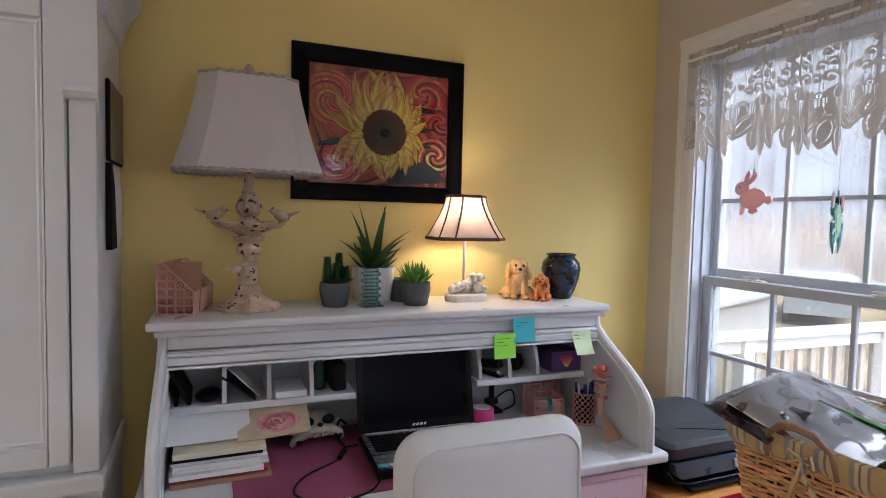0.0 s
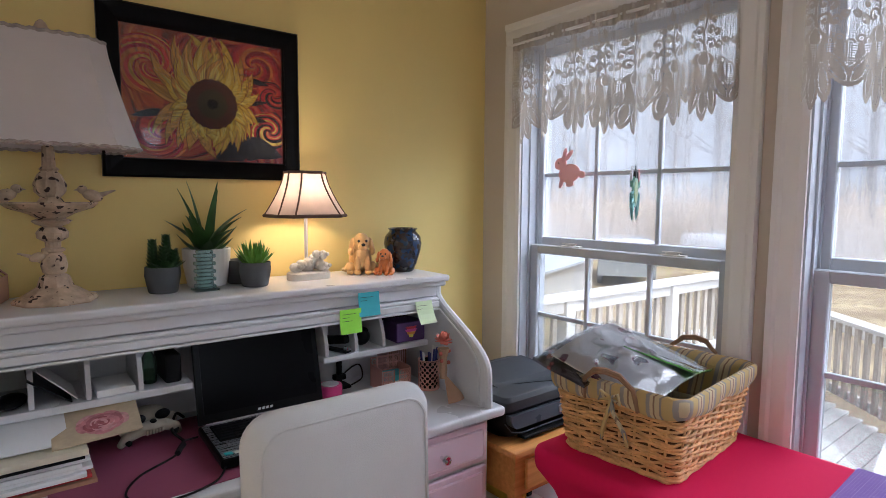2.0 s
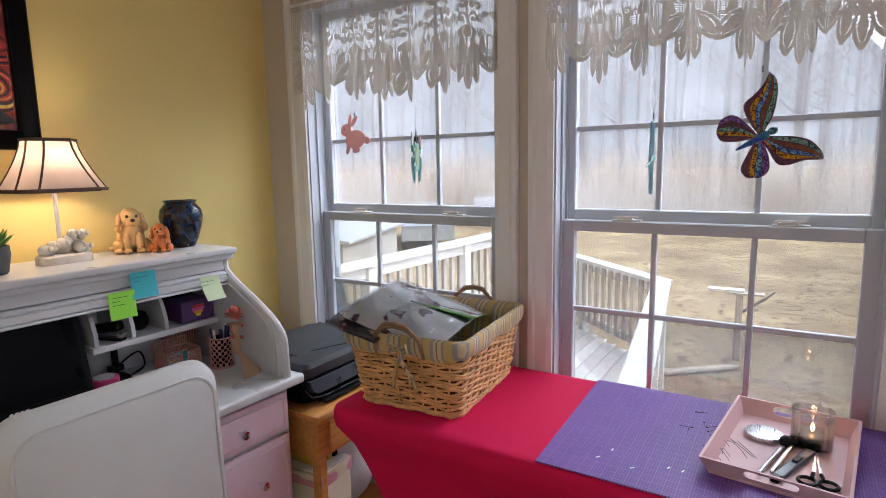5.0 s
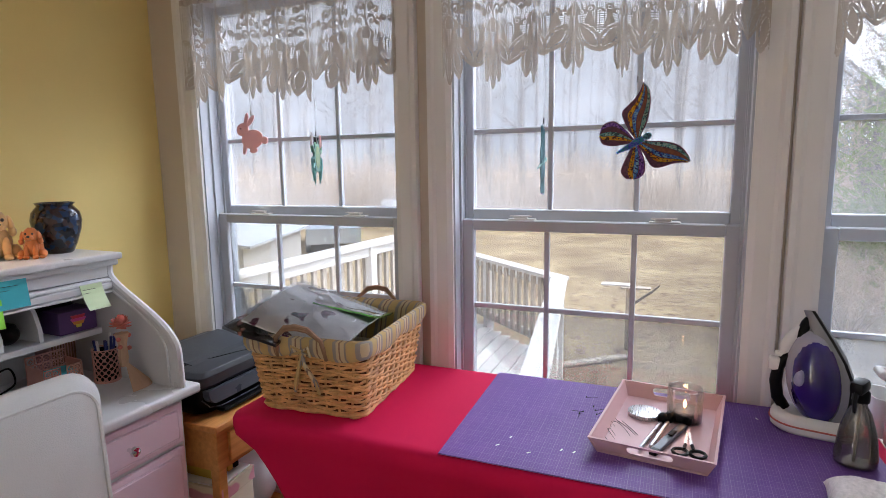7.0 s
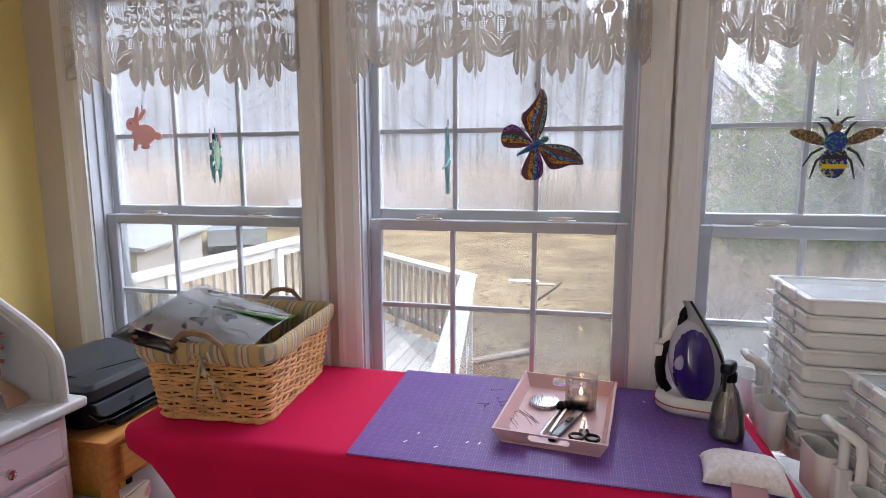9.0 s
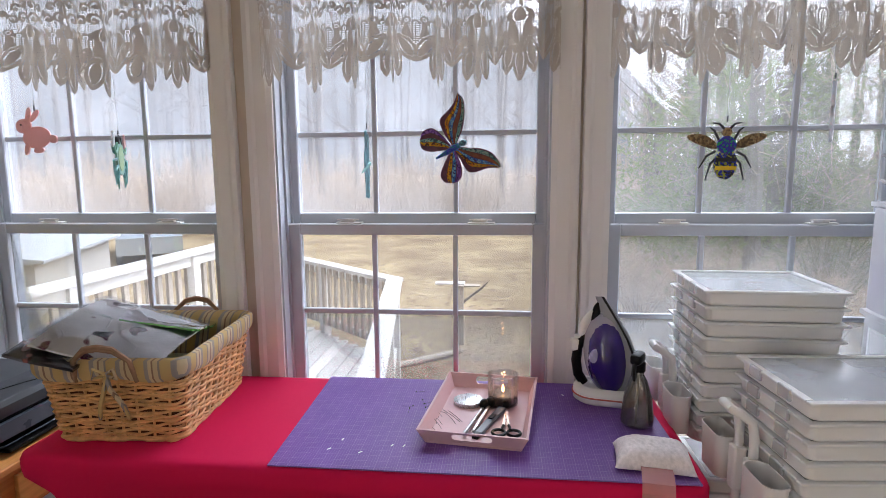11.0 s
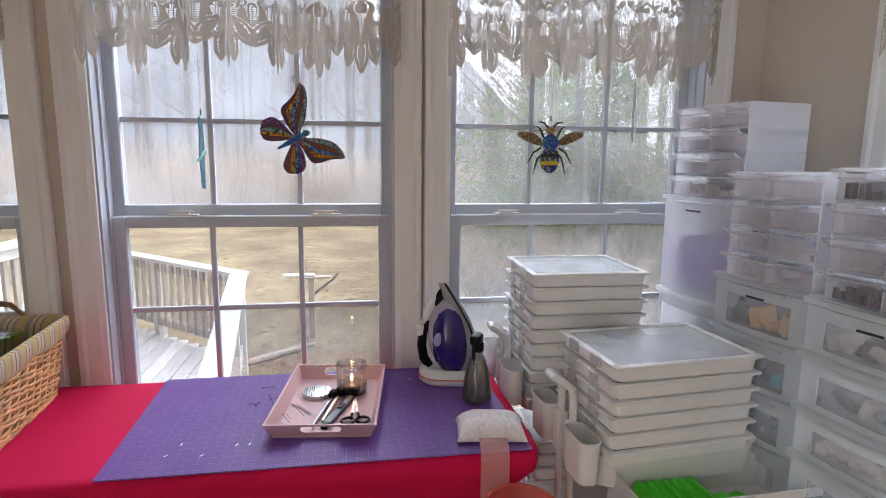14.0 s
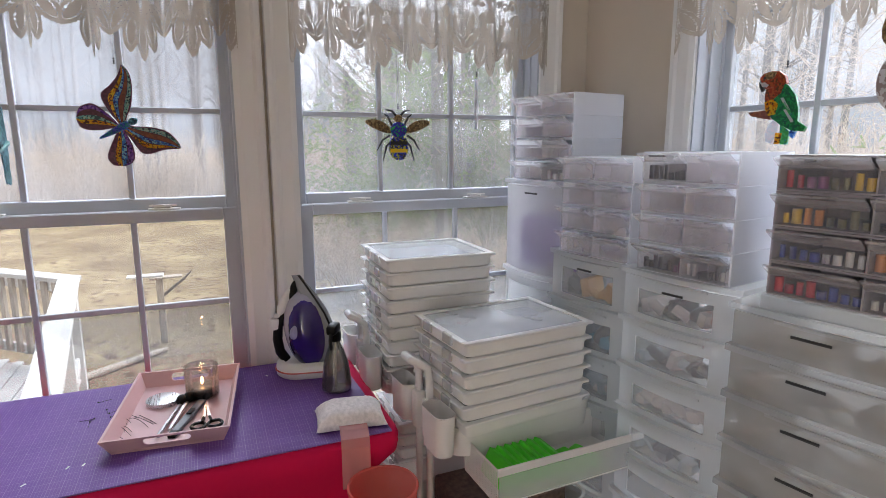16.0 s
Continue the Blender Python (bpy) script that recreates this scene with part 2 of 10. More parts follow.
RUBY = paint("raspberry_stretch_cloth", (0.62, 0.007, 0.075), 0.85, var=0.06, scale=3, bump=0.15, grain=900, spec=0.2)
PAPER = paint("white_paper", (0.78, 0.78, 0.77), 0.7, var=0.04, bump=0.1)
PAPERC = paint("cream_paper", (0.72, 0.66, 0.50), 0.7, var=0.08, bump=0.1)
ROSE = paint("rose_print_paper", (0.66, 0.60, 0.44), 0.6, var=0.06, scale=9, bump=0.1, spots=((0.62, 0.28, 0.33), 9.0, 0.53))
KRAFT = paint("brown_card", (0.36, 0.20, 0.12), 0.7, var=0.1)
RED = paint("red_card", (0.45, 0.03, 0.03), 0.6)
PINKMAT = paint("pink_desk_pad", (0.24, 0.055, 0.105), 0.55, var=0.06, scale=4, bump=0.2, grain=500)
ROSEGOLD = paint("rose_gold_metal", (0.66, 0.36, 0.30), 0.42, 0.35, var=0.08, scale=12)
PINKPLA = paint("dusty_pink_plastic", (0.60, 0.36, 0.38), 0.5, var=0.05)
HOTPINK = paint("hot_pink_plastic", (0.75, 0.06, 0.25), 0.35)
TRAYPINK = paint("pale_pink_tray", (0.66, 0.43, 0.44), 0.45, var=0.04, bump=0.05)
CREAM = paint("distressed_cream_paint", (0.50, 0.38, 0.27), 0.65, var=0.38, scale=26, bump=0.7, grain=120, spots=((0.04, 0.022, 0.018), 58.0, 0.62))
STONEW = paint("cream_stone", (0.66, 0.61, 0.54), 0.6, var=0.12, scale=30, bump=0.4, grain=200)
CONCRETE = paint("grey_concrete_pot", (0.085, 0.09, 0.095), 0.8, var=0.1, scale=20, bump=0.35, grain=200)
WHITEPOT = paint("white_ceramic", (0.78, 0.78, 0.77), 0.35, var=0.03, bump=0.1)
LEAFD = paint("dark_succulent_leaf", (0.022, 0.065, 0.018), 0.45, var=0.25, scale=25, bump=0.1)
LEAFG = paint("green_succulent_leaf", (0.10, 0.26, 0.025), 0.45, var=0.25, scale=25, bump=0.1)
LEAFA = paint("aloe_leaf", (0.035, 0.10, 0.022), 0.42, var=0.3, scale=20, bump=0.1)
SPANIEL = paint("buff_dog_glaze", (0.66, 0.41, 0.17), 0.4, var=0.25, scale=22, bump=0.5, grain=110)
SPANIEL2 = paint("red_dog_glaze", (0.55, 0.17, 0.04), 0.4, var=0.25, scale=22, bump=0.5, grain=110)
GLASS = pane_glass("clear_glass", 0.0, (0.96, 0.98, 0.98))
GLASSB = pane_glass("aqua_glass", 0.10, (0.72, 0.90, 0.90))
# condensation plus outdoor haze put into the panes; tints dim the view out
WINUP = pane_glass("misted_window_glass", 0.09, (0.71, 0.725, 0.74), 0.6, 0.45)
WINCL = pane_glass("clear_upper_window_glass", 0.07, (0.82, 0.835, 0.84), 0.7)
# haze painted into window 3's clear glass to pale the woods behind
WINHAZE = pane_glass("outdoor_haze_glass", 0.075, (0.76, 0.775, 0.78), 0.7, 0.14)
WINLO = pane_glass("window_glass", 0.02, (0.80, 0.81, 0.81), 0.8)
SMOKE = pane_glass("smoke_grey_plastic", 0.05, (0.74, 0.71, 0.66), 1.3)
CLEARBOX = frosted("clear_lilac_plastic", (0.93, 0.90, 0.95), 0.74, 0.35, 0.12, 0.8, 0.08)
CLEARSEE = frosted("clear_plastic", (0.90, 0.87, 0.90), 0.90, 0.35, 0.12, 0.8, 0.06)
CLEARLIP = frosted("clear_plastic_lip", (0.95, 0.93, 0.96), 0.72, 0.3, 0.08, 1.0, 0.06)
CASEW = frosted("translucent_white_case", (0.94, 0.95, 0.97), 0.10, 0.82, 0.35, 0.5, 0.0)
FROST = frosted("milky_white_plastic", (0.76, 0.77, 0.77), 0.66, 0.65, 0.3, 0.5, 0.08)
FROSTD = frosted("grey_milky_plastic", (0.58, 0.57, 0.54), 0.60, 0.45, 0.3, 0.6, 0.10)
FROSTB = frosted("milky_blue_white_plastic", (0.96, 0.97, 0.99), 0.58, 0.72, 0.3, 0.5, 0.08)
WINDOWP = frosted("clear_drawer_window", (0.88, 0.88, 0.88), 0.80, 0.4, 0.15, 0.8, 0.08)
TOWERW = frosted("white_tower_plastic", (0.82, 0.84, 0.85), 0.30, 0.55, 0.35, 0.5, 0.02)
WHITEP = paint("white_plastic", (0.78, 0.78, 0.77), 0.4, var=0.03, bump=0.05)
OFFW = paint("warm_white_plastic", (0.82, 0.81, 0.78), 0.45, var=0.04, bump=0.08)
CARTW = paint("white_cart_enamel", (0.78, 0.77, 0.75), 0.4, var=0.03, bump=0.05)
LIDCLEAR = frosted("clear_tray_lid", (0.90, 0.92, 0.94), 0.66, 0.2, 0.10, 0.9, 0.10)
NEON = paint("neon_green_plastic", (0.10, 0.72, 0.02), 0.4, var=0.06)
WICKER = paint("honey_wicker", (0.66, 0.38, 0.15), 0.5, var=0.35, scale=30, bump=0.5, grain=150)
SHADE = cloth("linen_lampshade", (0.78, 0.73, 0.71), 0.3)
SHADEL = cloth("lit_lampshade", (0.60, 0.48, 0.42), 0.26, var=0.3)
BRAID = paint("braid", (0.42, 0.36, 0.32), 0.85, var=0.3, scale=60, bump=0.8, grain=200)
DARKTRIM = paint("dark_lampshade_trim", (0.10, 0.055, 0.04), 0.7, var=0.2)
LACE = cloth("cotton_lace", (0.50, 0.455, 0.395), 0.20, bump=0.5, weave=500)


def net_material():
    """Fine hexagonal net: threads round small open cells."""
    m = cloth("lace_net", (0.62, 0.59, 0.55), 0.30, bump=0.3, weave=500)
    n, l = m.node_tree.nodes, m.node_tree.links
    tc, vo, lt, tr, mx = (n.new(k) for k in ("ShaderNodeTexCoord", "ShaderNodeTexVoronoi", "ShaderNodeMapRange", "ShaderNodeBsdfTransparent", "ShaderNodeMixShader"))
    vo.feature = "DISTANCE_TO_EDGE"
    vo.inputs["Scale"].default_value, vo.inputs["Randomness"].default_value = 190.0, 0.5
    lt.inputs[1].default_value, lt.inputs[2].default_value, lt.inputs[3].default_value, lt.inputs[4].default_value = 0.06, 0.13, 0.08, 0.97
    src = n["Material Output"].inputs[0].links[0].from_socket
    l.new(tc.outputs["Object"], vo.inputs["Vector"]), l.new(vo.outputs["Distance"], lt.inputs[0]), l.new(lt.outputs[0], mx.inputs[0])
    l.new(src, mx.inputs[1]), l.new(tr.outputs[0], mx.inputs[2]), l.new(mx.outputs[0], n["Material Output"].inputs[0])
    return m


LACENET = net_material()
PURPLE = paint("iron_purple_plastic", (0.020, 0.007, 0.15), 0.12, var=0.3, coat=0.9)
LIME = paint("lime_note", (0.32, 0.78, 0.06), 0.7, var=0.03)
AQUA = paint("aqua_note", (0.07, 0.48, 0.56), 0.7, var=0.03)
PALEN = paint("pale_green_note", (0.62, 0.74, 0.46), 0.7, var=0.03)
INK = paint("ink", (0.03, 0.03, 0.03), 0.7, var=0.1, bump=0)
CORAL = frosted("coral_net", (0.85, 0.22, 0.18), 0.42, 0.3, 0.6, 0.3)


def bulb_material():
    m, n, l, p = nodes_of("lit_bulb")
    p.inputs["Emission Color"].default_value, p.inputs["Emission Strength"].default_value = (1.0, 0.80, 0.58, 1), 20.0
    return m


BULB = bulb_material()


def flame_material():
    m, n, l, p = nodes_of("candle_flame")
    p.inputs["Base Color"].default_value = (1, 0.5, 0.1, 1)
    p.inputs["Emission Color"].default_value, p.inputs["Emission Strength"].default_value = (1.0, 0.50, 0.14, 1), 9.0
    return m


FLAME = flame_material()
GLAZE = foil("crackled_iridescent_glaze", (0.006, 0.008, 0.016), (0.012, 0.035, 0.09), (0.035, 0.022, 0.018), 70.0, 0.0, 0.0)


# ---- building blocks ----
def bx(bm, x0, y0, z0, x1, y1, z1):
    return bmesh.ops.create_cube(bm, size=1.0, matrix=Matrix.LocRotScale(((x0 + x1) / 2, (y0 + y1) / 2, (z0 + z1) / 2), None, (abs(x1 - x0), abs(y1 - y0), abs(z1 - z0))))["verts"]


def box(*b, r=0.0, seg=2):
    bm = bmesh.new()
    bx(bm, *b)
    if r:
        bmesh.ops.bevel(bm, geom=bm.edges[:], offset=r, segments=seg, affect="EDGES", profile=0.5)
    return bm


def add(bm, other, m=None):
    """Puts a copy of the mesh other, moved by m, into bm."""
    if m is not None:
        bmesh.ops.transform(other, matrix=m, verts=other.verts)
    at = {v: bm.verts.new(v.co) for v in other.verts}
    for f in other.faces:
        bm.faces.new([at[v] for v in f.verts])
    other.free()
    return bm


def rbox(bm, x0, y0, z0, x1, y1, z1, r, seg=2):
    return add(bm, box(x0, y0, z0, x1, y1, z1, r=r, seg=seg))


def lathe(bm, profile, n=24, at=(0, 0, 0), flute=0.0, flutes=0):
    rings = []
    for r, z in profile:
        rings.append([bm.verts.new((at[0] + r * (1 + flute * math.cos(flutes * 2 * math.pi * k / n)) * math.cos(2 * math.pi * k / n), at[1] + r * (1 + flute * math.cos(flutes * 2 * math.pi * k / n)) * math.sin(2 * math.pi * k / n), at[2] + z)) for k in range(n)])
    for a, b in zip(rings, rings[1:]):
        for k in range(n):
            bm.faces.new((a[k], a[(k + 1) % n], b[(k + 1) % n], b[k]))
    bm.faces.new(rings[0][::-1]), bm.faces.new(rings[-1])
    return bm


def tube(bm, pts, r, n=6, closed=False):
    pts = [Vector(p) for p in pts]
    rad = r if isinstance(r, (list, tuple)) else [r] * len(pts)
    rings, side = [], None
    for k, p in enumerate(pts):
        a, b = (pts[k - 1], pts[(k + 1) % len(pts)]) if closed else (pts[max(0, k - 1)], pts[min(len(pts) - 1, k + 1)])
        d = (b - a).normalized() if (b - a).length > 1e-9 else Vector((0, 0, 1))
        if side is None:
            side = d.orthogonal().normalized()
        side = (side - d * side.dot(d)).normalized()
        up = d.cross(side)
        rings.append([bm.verts.new(p + rad[k] * (math.cos(2 * math.pi * i / n) * side + math.sin(2 * math.pi * i / n) * up)) for i in range(n)])
    pairs = list(zip(rings, rings[1:])) + ([(rings[-1], rings[0])] if closed else [])
    for a, b in pairs:
        for i in range(n):
            bm.faces.new((a[i], a[(i + 1) % n], b[(i + 1) % n], b[i]))
    if not closed:
        bm.faces.new(rings[0][::-1]), bm.faces.new(rings[-1])
    return bm


def loft(bm, rings, caps=True):
    rows = [[bm.verts.new(p) for p in ring] for ring in rings]
    for a, b in zip(rows, rows[1:]):
        for k in range(len(a)):
            bm.faces.new((a[k], a[(k + 1) % len(a)], b[(k + 1) % len(a)], b[k]))
    if caps:
        bm.faces.new(rows[0][::-1]), bm.faces.new(rows[-1])
    return bm


def prism(bm, poly, lo, hi, axis="z"):
    """A flat outline drawn out along an axis; the outline's two numbers are the other two axes in order."""
    def at(p, h):
        return {"x": (h, p[0], p[1]), "y": (p[0], h, p[1]), "z": (p[0], p[1], h)}[axis]
    return loft(bm, [[at(p, lo) for p in poly], [at(p, hi) for p in poly]])


def ball(bm, at, size, turn=None, n=10):
    sx, sy, sz = size if isinstance(size, (tuple, list)) else (size,) * 3
    m = Matrix.LocRotScale(at, Euler([radians(a) for a in turn]) if turn else None, (sx, sy, sz))
    bmesh.ops.create_uvsphere(bm, u_segments=n + 4, v_segments=n, radius=1.0, matrix=m)
    return bm


def rrect(w, d, r, n=5, cx=0.0, cy=0.0):
    """A rectangle with rounded corners, as points."""
    out = []
    for ax, ay, a0 in ((1, 1, 0), (-1, 1, 90), (-1, -1, 180), (1, -1, 270)):
        for k in range(n + 1):
            a = radians(a0 + 90 * k / n)
            out.append((cx + ax * (w / 2 - r) + r * math.cos(a), cy + ay * (d / 2 - r) + r * math.sin(a)))
    return out


def made(name, bm, mat, smooth=False):
    bmesh.ops.recalc_face_normals(bm, faces=bm.faces)
    me = bpy.data.meshes.new(name)
    bm.to_mesh(me)
    bm.free()
    for m in mat if isinstance(mat, (list, tuple)) else [mat]:
        me.materials.append(m)
    if smooth:
        me.polygons.foreach_set("use_smooth", [True] * len(me.polygons))
        me.set_sharp_from_angle(angle=radians(smooth if smooth is not True else 40))
    return new(name, me)


def part(name, bm, mat, parent, label="", smooth=False):
    ob = made(name, bm, mat, smooth)
    ob.parent = parent
    return tagged(ob, label)


def thing(name, label, category, at=(0, 0, 0), rz=0.0, group="", kind=""):
    ob = new(name)
    ob.empty_display_size = 0.05
    ob.matrix_basis = pose(*at, 0, 0, rz)
    return tagged(ob, label, category, group, kind)


def whole(name, bm, mat, label, category, group="", kind="", smooth=False, at=(0, 0, 0), rz=0.0):
    """A thing that is one mesh."""
    ob = made(name, bm, mat, smooth)
    ob.matrix_basis = pose(*at, 0, 0, rz)
    return tagged(ob, label, category, group, kind)


def piece_of(src, name, parent, loc, rz=0.0, scale=(1, 1, 1)):
    """One more object on the mesh of src."""
    ob = new(name, src.data)
    ob.parent = parent
    ob.matrix_basis = Matrix.LocRotScale(loc, Euler((0, 0, radians(rz))), scale)
    return ob


# ---- the room ----
E_X, N_Y, S_Y, W_X, TOP = 1.875, 1.74, -1.685, -2.3, 2.44
WIN_W, SILL, HEAD = 0.88, 0.36, 2.08
WIN_EAST = (1.074, 0.0, -1.045)
WIN_SOUTH = 0.915


def holed_wall(name, run, height, thick, holes, mat):
    """A wall along local x from run[0] to run[1], its room face at y = 0 and its back at y = thick, with openings (x0, x1, z0, z1)."""
    bm = bmesh.new()
    x = run[0]
    for a, b, z0, z1 in sorted(holes):
        bx(bm, x, 0, 0, a, thick, height)
        bx(bm, a, 0, z1, b, thick, height)
        if z0 > 0:
            bx(bm, a, 0, 0, b, thick, z0)
        x = b
    bx(bm, x, 0, 0, run[1], thick, height)
    return tagged(made(name, bm, mat), kind="structure")


h = WIN_W / 2
# the unseen opening at the west end is added for the fill lamp
north = holed_wall("wall_north", (W_X - 0.15, E_X + 0.16), TOP, 0.15, [(-2.15, -1.2, 0.0, 2.08)], YELLOW)
north.matrix_basis = pose(0, N_Y, 0)
tagged(north, "warm yellow painted wall behind the desk", "wall")
east = holed_wall("wall_east", (-N_Y, -S_Y), TOP, 0.155, [(-c - h, -c + h, SILL, HEAD) for c in WIN_EAST], BEIGE)
east.matrix_basis = pose(E_X, 0, 0, 0, 0, -90)
tagged(east, "beige painted wall with three tall windows", "wall")
south = holed_wall("wall_south", (-E_X - 0.16, -W_X + 0.15), TOP, 0.155, [(-WIN_SOUTH - h, -WIN_SOUTH + h, SILL, HEAD)], BEIGE)
south.matrix_basis = pose(0, S_Y, 0, 0, 0, 180)
tagged(south, "beige painted wall with one window", "wall")
west = holed_wall("wall_west", (S_Y, N_Y), TOP, 0.15, [], BEIGE)
west.matrix_basis = pose(W_X, 0, 0, 0, 0, 90)
tagged(west, "plain beige painted wall without openings", "wall")
whole("ceiling", box(W_X - 0.15, S_Y - 0.16, TOP, E_X + 0.16, N_Y + 0.15, TOP + 0.1), CEIL, "plain white flat ceiling", "ceiling", kind="structure")
floor = whole("floor", box(W_X - 0.15, S_Y - 0.16, -0.12, E_X + 0.16, N_Y + 0.15, -0.012), FLOORW, "brown wood plank floor", "floor", kind="structure")
plank = None
for k in range(26):
    if plank is None:
        plank = part("plank", box(W_X, -0.064, -0.012, E_X, 0.064, 0, r=0.0015, seg=1), FLOORW, floor)
        plank.location = (0, S_Y + 0.066, 0)
    else:
        piece_of(plank, "plank", floor, (0, S_Y + 0.066 + 0.1315 * k, 0))
for nm, b in (("baseboard_north", (-1.19, N_Y - 0.014, 0, E_X, N_Y, 0.11)), ("baseboard_east", (E_X - 0.014, S_Y, 0, E_X, N_Y - 0.016, 0.11)), ("baseboard_south", (W_X, S_Y, 0, E_X - 0.016, S_Y + 0.014, 0.11))):
    whole(nm, box(*b, r=0.004), TRIM, "white painted baseboard", "baseboard", kind="structure")


def sash(win, name, z0, z1, y, w, top, bottom, side, glass, cols, rows):
    """A glazed frame in local x (along), y (outwards), z: stiles, rails, bars and one pane for each light."""
    t = 0.034
    bm = bmesh.new()
    rbox(bm, -w, y, z0, -w + side, y + t, z1, 0.003, 1), rbox(bm, w - side, y, z0, w, y + t, z1, 0.003, 1)
    rbox(bm, -w + side, y, z0, w - side, y + t, z0 + bottom, 0.003, 1), rbox(bm, -w + side, y, z1 - top, w - side, y + t, z1, 0.003, 1)
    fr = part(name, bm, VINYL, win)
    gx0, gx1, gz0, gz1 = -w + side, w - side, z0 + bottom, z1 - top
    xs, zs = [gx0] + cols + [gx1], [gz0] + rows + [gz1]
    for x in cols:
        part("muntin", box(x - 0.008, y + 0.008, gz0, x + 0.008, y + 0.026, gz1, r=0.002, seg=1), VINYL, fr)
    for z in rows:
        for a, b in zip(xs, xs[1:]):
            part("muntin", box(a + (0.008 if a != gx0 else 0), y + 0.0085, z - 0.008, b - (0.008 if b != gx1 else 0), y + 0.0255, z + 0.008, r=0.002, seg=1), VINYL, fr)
    for a, b in zip(xs, xs[1:]):
        for c, d in zip(zs, zs[1:]):
            pn = part("pane", box(a + 0.001, y + 0.0155, c + 0.001, b - 0.001, y + 0.0185, d - 0.001), glass, fr)
            pn.visible_shadow = False
    return fr


def window(number, m, upper=WINUP, lower=WINLO):
    win = thing(f"window_{number}", "white double-hung window with white casing and grid bars", "window", kind="structure")
    win.matrix_basis = m
    bm = bmesh.new()
    bx(bm, -h, -0.001, SILL, -h + 0.012, 0.155, HEAD), bx(bm, h - 0.012, -0.001, SILL, h, 0.155, HEAD), bx(bm, -h + 0.012, -0.001, HEAD - 0.02, h - 0.012, 0.155, HEAD)
    for x in (-1, 1):
        for y in (0.045, 0.093):
            bx(bm, x * (h - 0.012), y - 0.004, SILL + 0.02, x * (h - 0.019), y + 0.004, HEAD - 0.02)
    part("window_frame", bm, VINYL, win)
    for x in (-1, 1):
        bm = bmesh.new()
        prism(bm, [(x * (h - 0.006), 0.0), (x * (h - 0.006), -0.012), (x * (h + 0.012), -0.018), (x * (h + 0.05), -0.018), (x * (h + 0.06), -0.023), (x * (h + 0.075), -0.023), (x * (h + 0.078), -0.016), (x * (h + 0.078), 0.0)], SILL + 0.006, HEAD - 0.008)
        part("casing", bm, TRIM, win)
    bm = bmesh.new()
    prism(bm, [(0.0, HEAD - 0.006), (-0.012, HEAD - 0.006), (-0.018, HEAD + 0.012), (-0.018, HEAD + 0.05), (-0.0245, HEAD + 0.06), (-0.0245, HEAD + 0.079), (0.0, HEAD + 0.081)], -h - 0.079, h + 0.079, "x")
    part("casing", bm, TRIM, win)
    part("window_sill", box(-h - 0.09, -0.045, SILL - 0.025, h + 0.09, 0.15, SILL + 0.004, r=0.006), TRIM, win)
    part("apron", box(-h - 0.07, -0.016, SILL - 0.10, h + 0.07, 0, SILL - 0.026, r=0.004), TRIM, win)
    g = h - 0.013
    sash(win, "upper_sash", 1.236, HEAD - 0.02, 0.096, g, 0.035, 0.038, 0.030, upper, [-0.135, 0.135], [1.535, 1.795])
    sash(win, "lower_sash", SILL + 0.005, 1.241, 0.054, g, 0.036, 0.05, 0.042, lower, [-0.135, 0.135], [0.943, 0.675])
    for x in (-0.22, 0.22):
        bm = bmesh.new()
        rbox(bm, x - 0.045, 0.062, 1.241, x + 0.045, 0.088, 1.246, 0.002, 1)
        rbox(bm, x - 0.03, 0.066, 1.246, x + 0.02, 0.082, 1.254, 0.003, 1)
        prism(bm, [(x - 0.04, 0.064), (x + 0.0, 0.058), (x + 0.035, 0.064), (x + 0.0, 0.07)], 1.252, 1.257)
        part("sash_lock", bm, TRIM, win)
    return win


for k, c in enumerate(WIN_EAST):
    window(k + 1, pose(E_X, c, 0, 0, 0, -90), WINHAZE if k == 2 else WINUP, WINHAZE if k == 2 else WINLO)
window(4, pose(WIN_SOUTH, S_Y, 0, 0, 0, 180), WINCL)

# ---- outside ----
DECK_Z, GROUND_Z = -0.55, -1.35
LAWN = paint("winter_lawn", (0.215, 0.145, 0.090), 0.95, var=0.45, scale=0.55, bump=0.4, grain=9, spec=0.1, col2=(0.27, 0.21, 0.12), spots=((0.13, 0.085, 0.055), 5.5, 0.60))
BARK = paint("grey_bark", (0.20, 0.175, 0.155), 0.9, var=0.3, scale=6, bump=0.6, grain=40)
NEEDLE = cloth("pine_needles", (0.18, 0.225, 0.10), 0.4, var=0.35, bump=0)
BRUSH = cloth("bare_brush", (0.52, 0.43, 0.33), 0.4, var=0.35, bump=0)
bm = bmesh.new()
bmesh.ops.create_grid(bm, x_segments=90, y_segments=90, size=150)
for v in bm.verts:
    d = math.hypot(v.co.x, v.co.y)
    v.co.z = (0.25 * noise.noise(v.co * 0.08) + 0.9 * max(0, d - 30) / 30 * 0.35) if d > 26 else 0.0
whole("ground", bm, LAWN, "tan and green winter lawn with dead leaves", "ground", kind="structure", at=(20, 0, GROUND_Z))

deck = thing("deck", "weathered grey timber deck with a plank floor", "deck", kind="structure")
for k in range(25):
    y = 4.02 - 0.145 * k
    x1 = 5.70 + (y - 0.80) * 0.883 if y > 0.80 else 2.25 + (y - 0.31) * 7.09
    part("plank", box(2.04, y - 0.069, DECK_Z - 0.03, x1, y + 0.069, DECK_Z, r=0.004, seg=1), DECKW, deck)
part("joist_frame", box(2.04, 0.86, DECK_Z - 0.22, 5.5, 3.9, DECK_Z - 0.031), DECKW, deck)


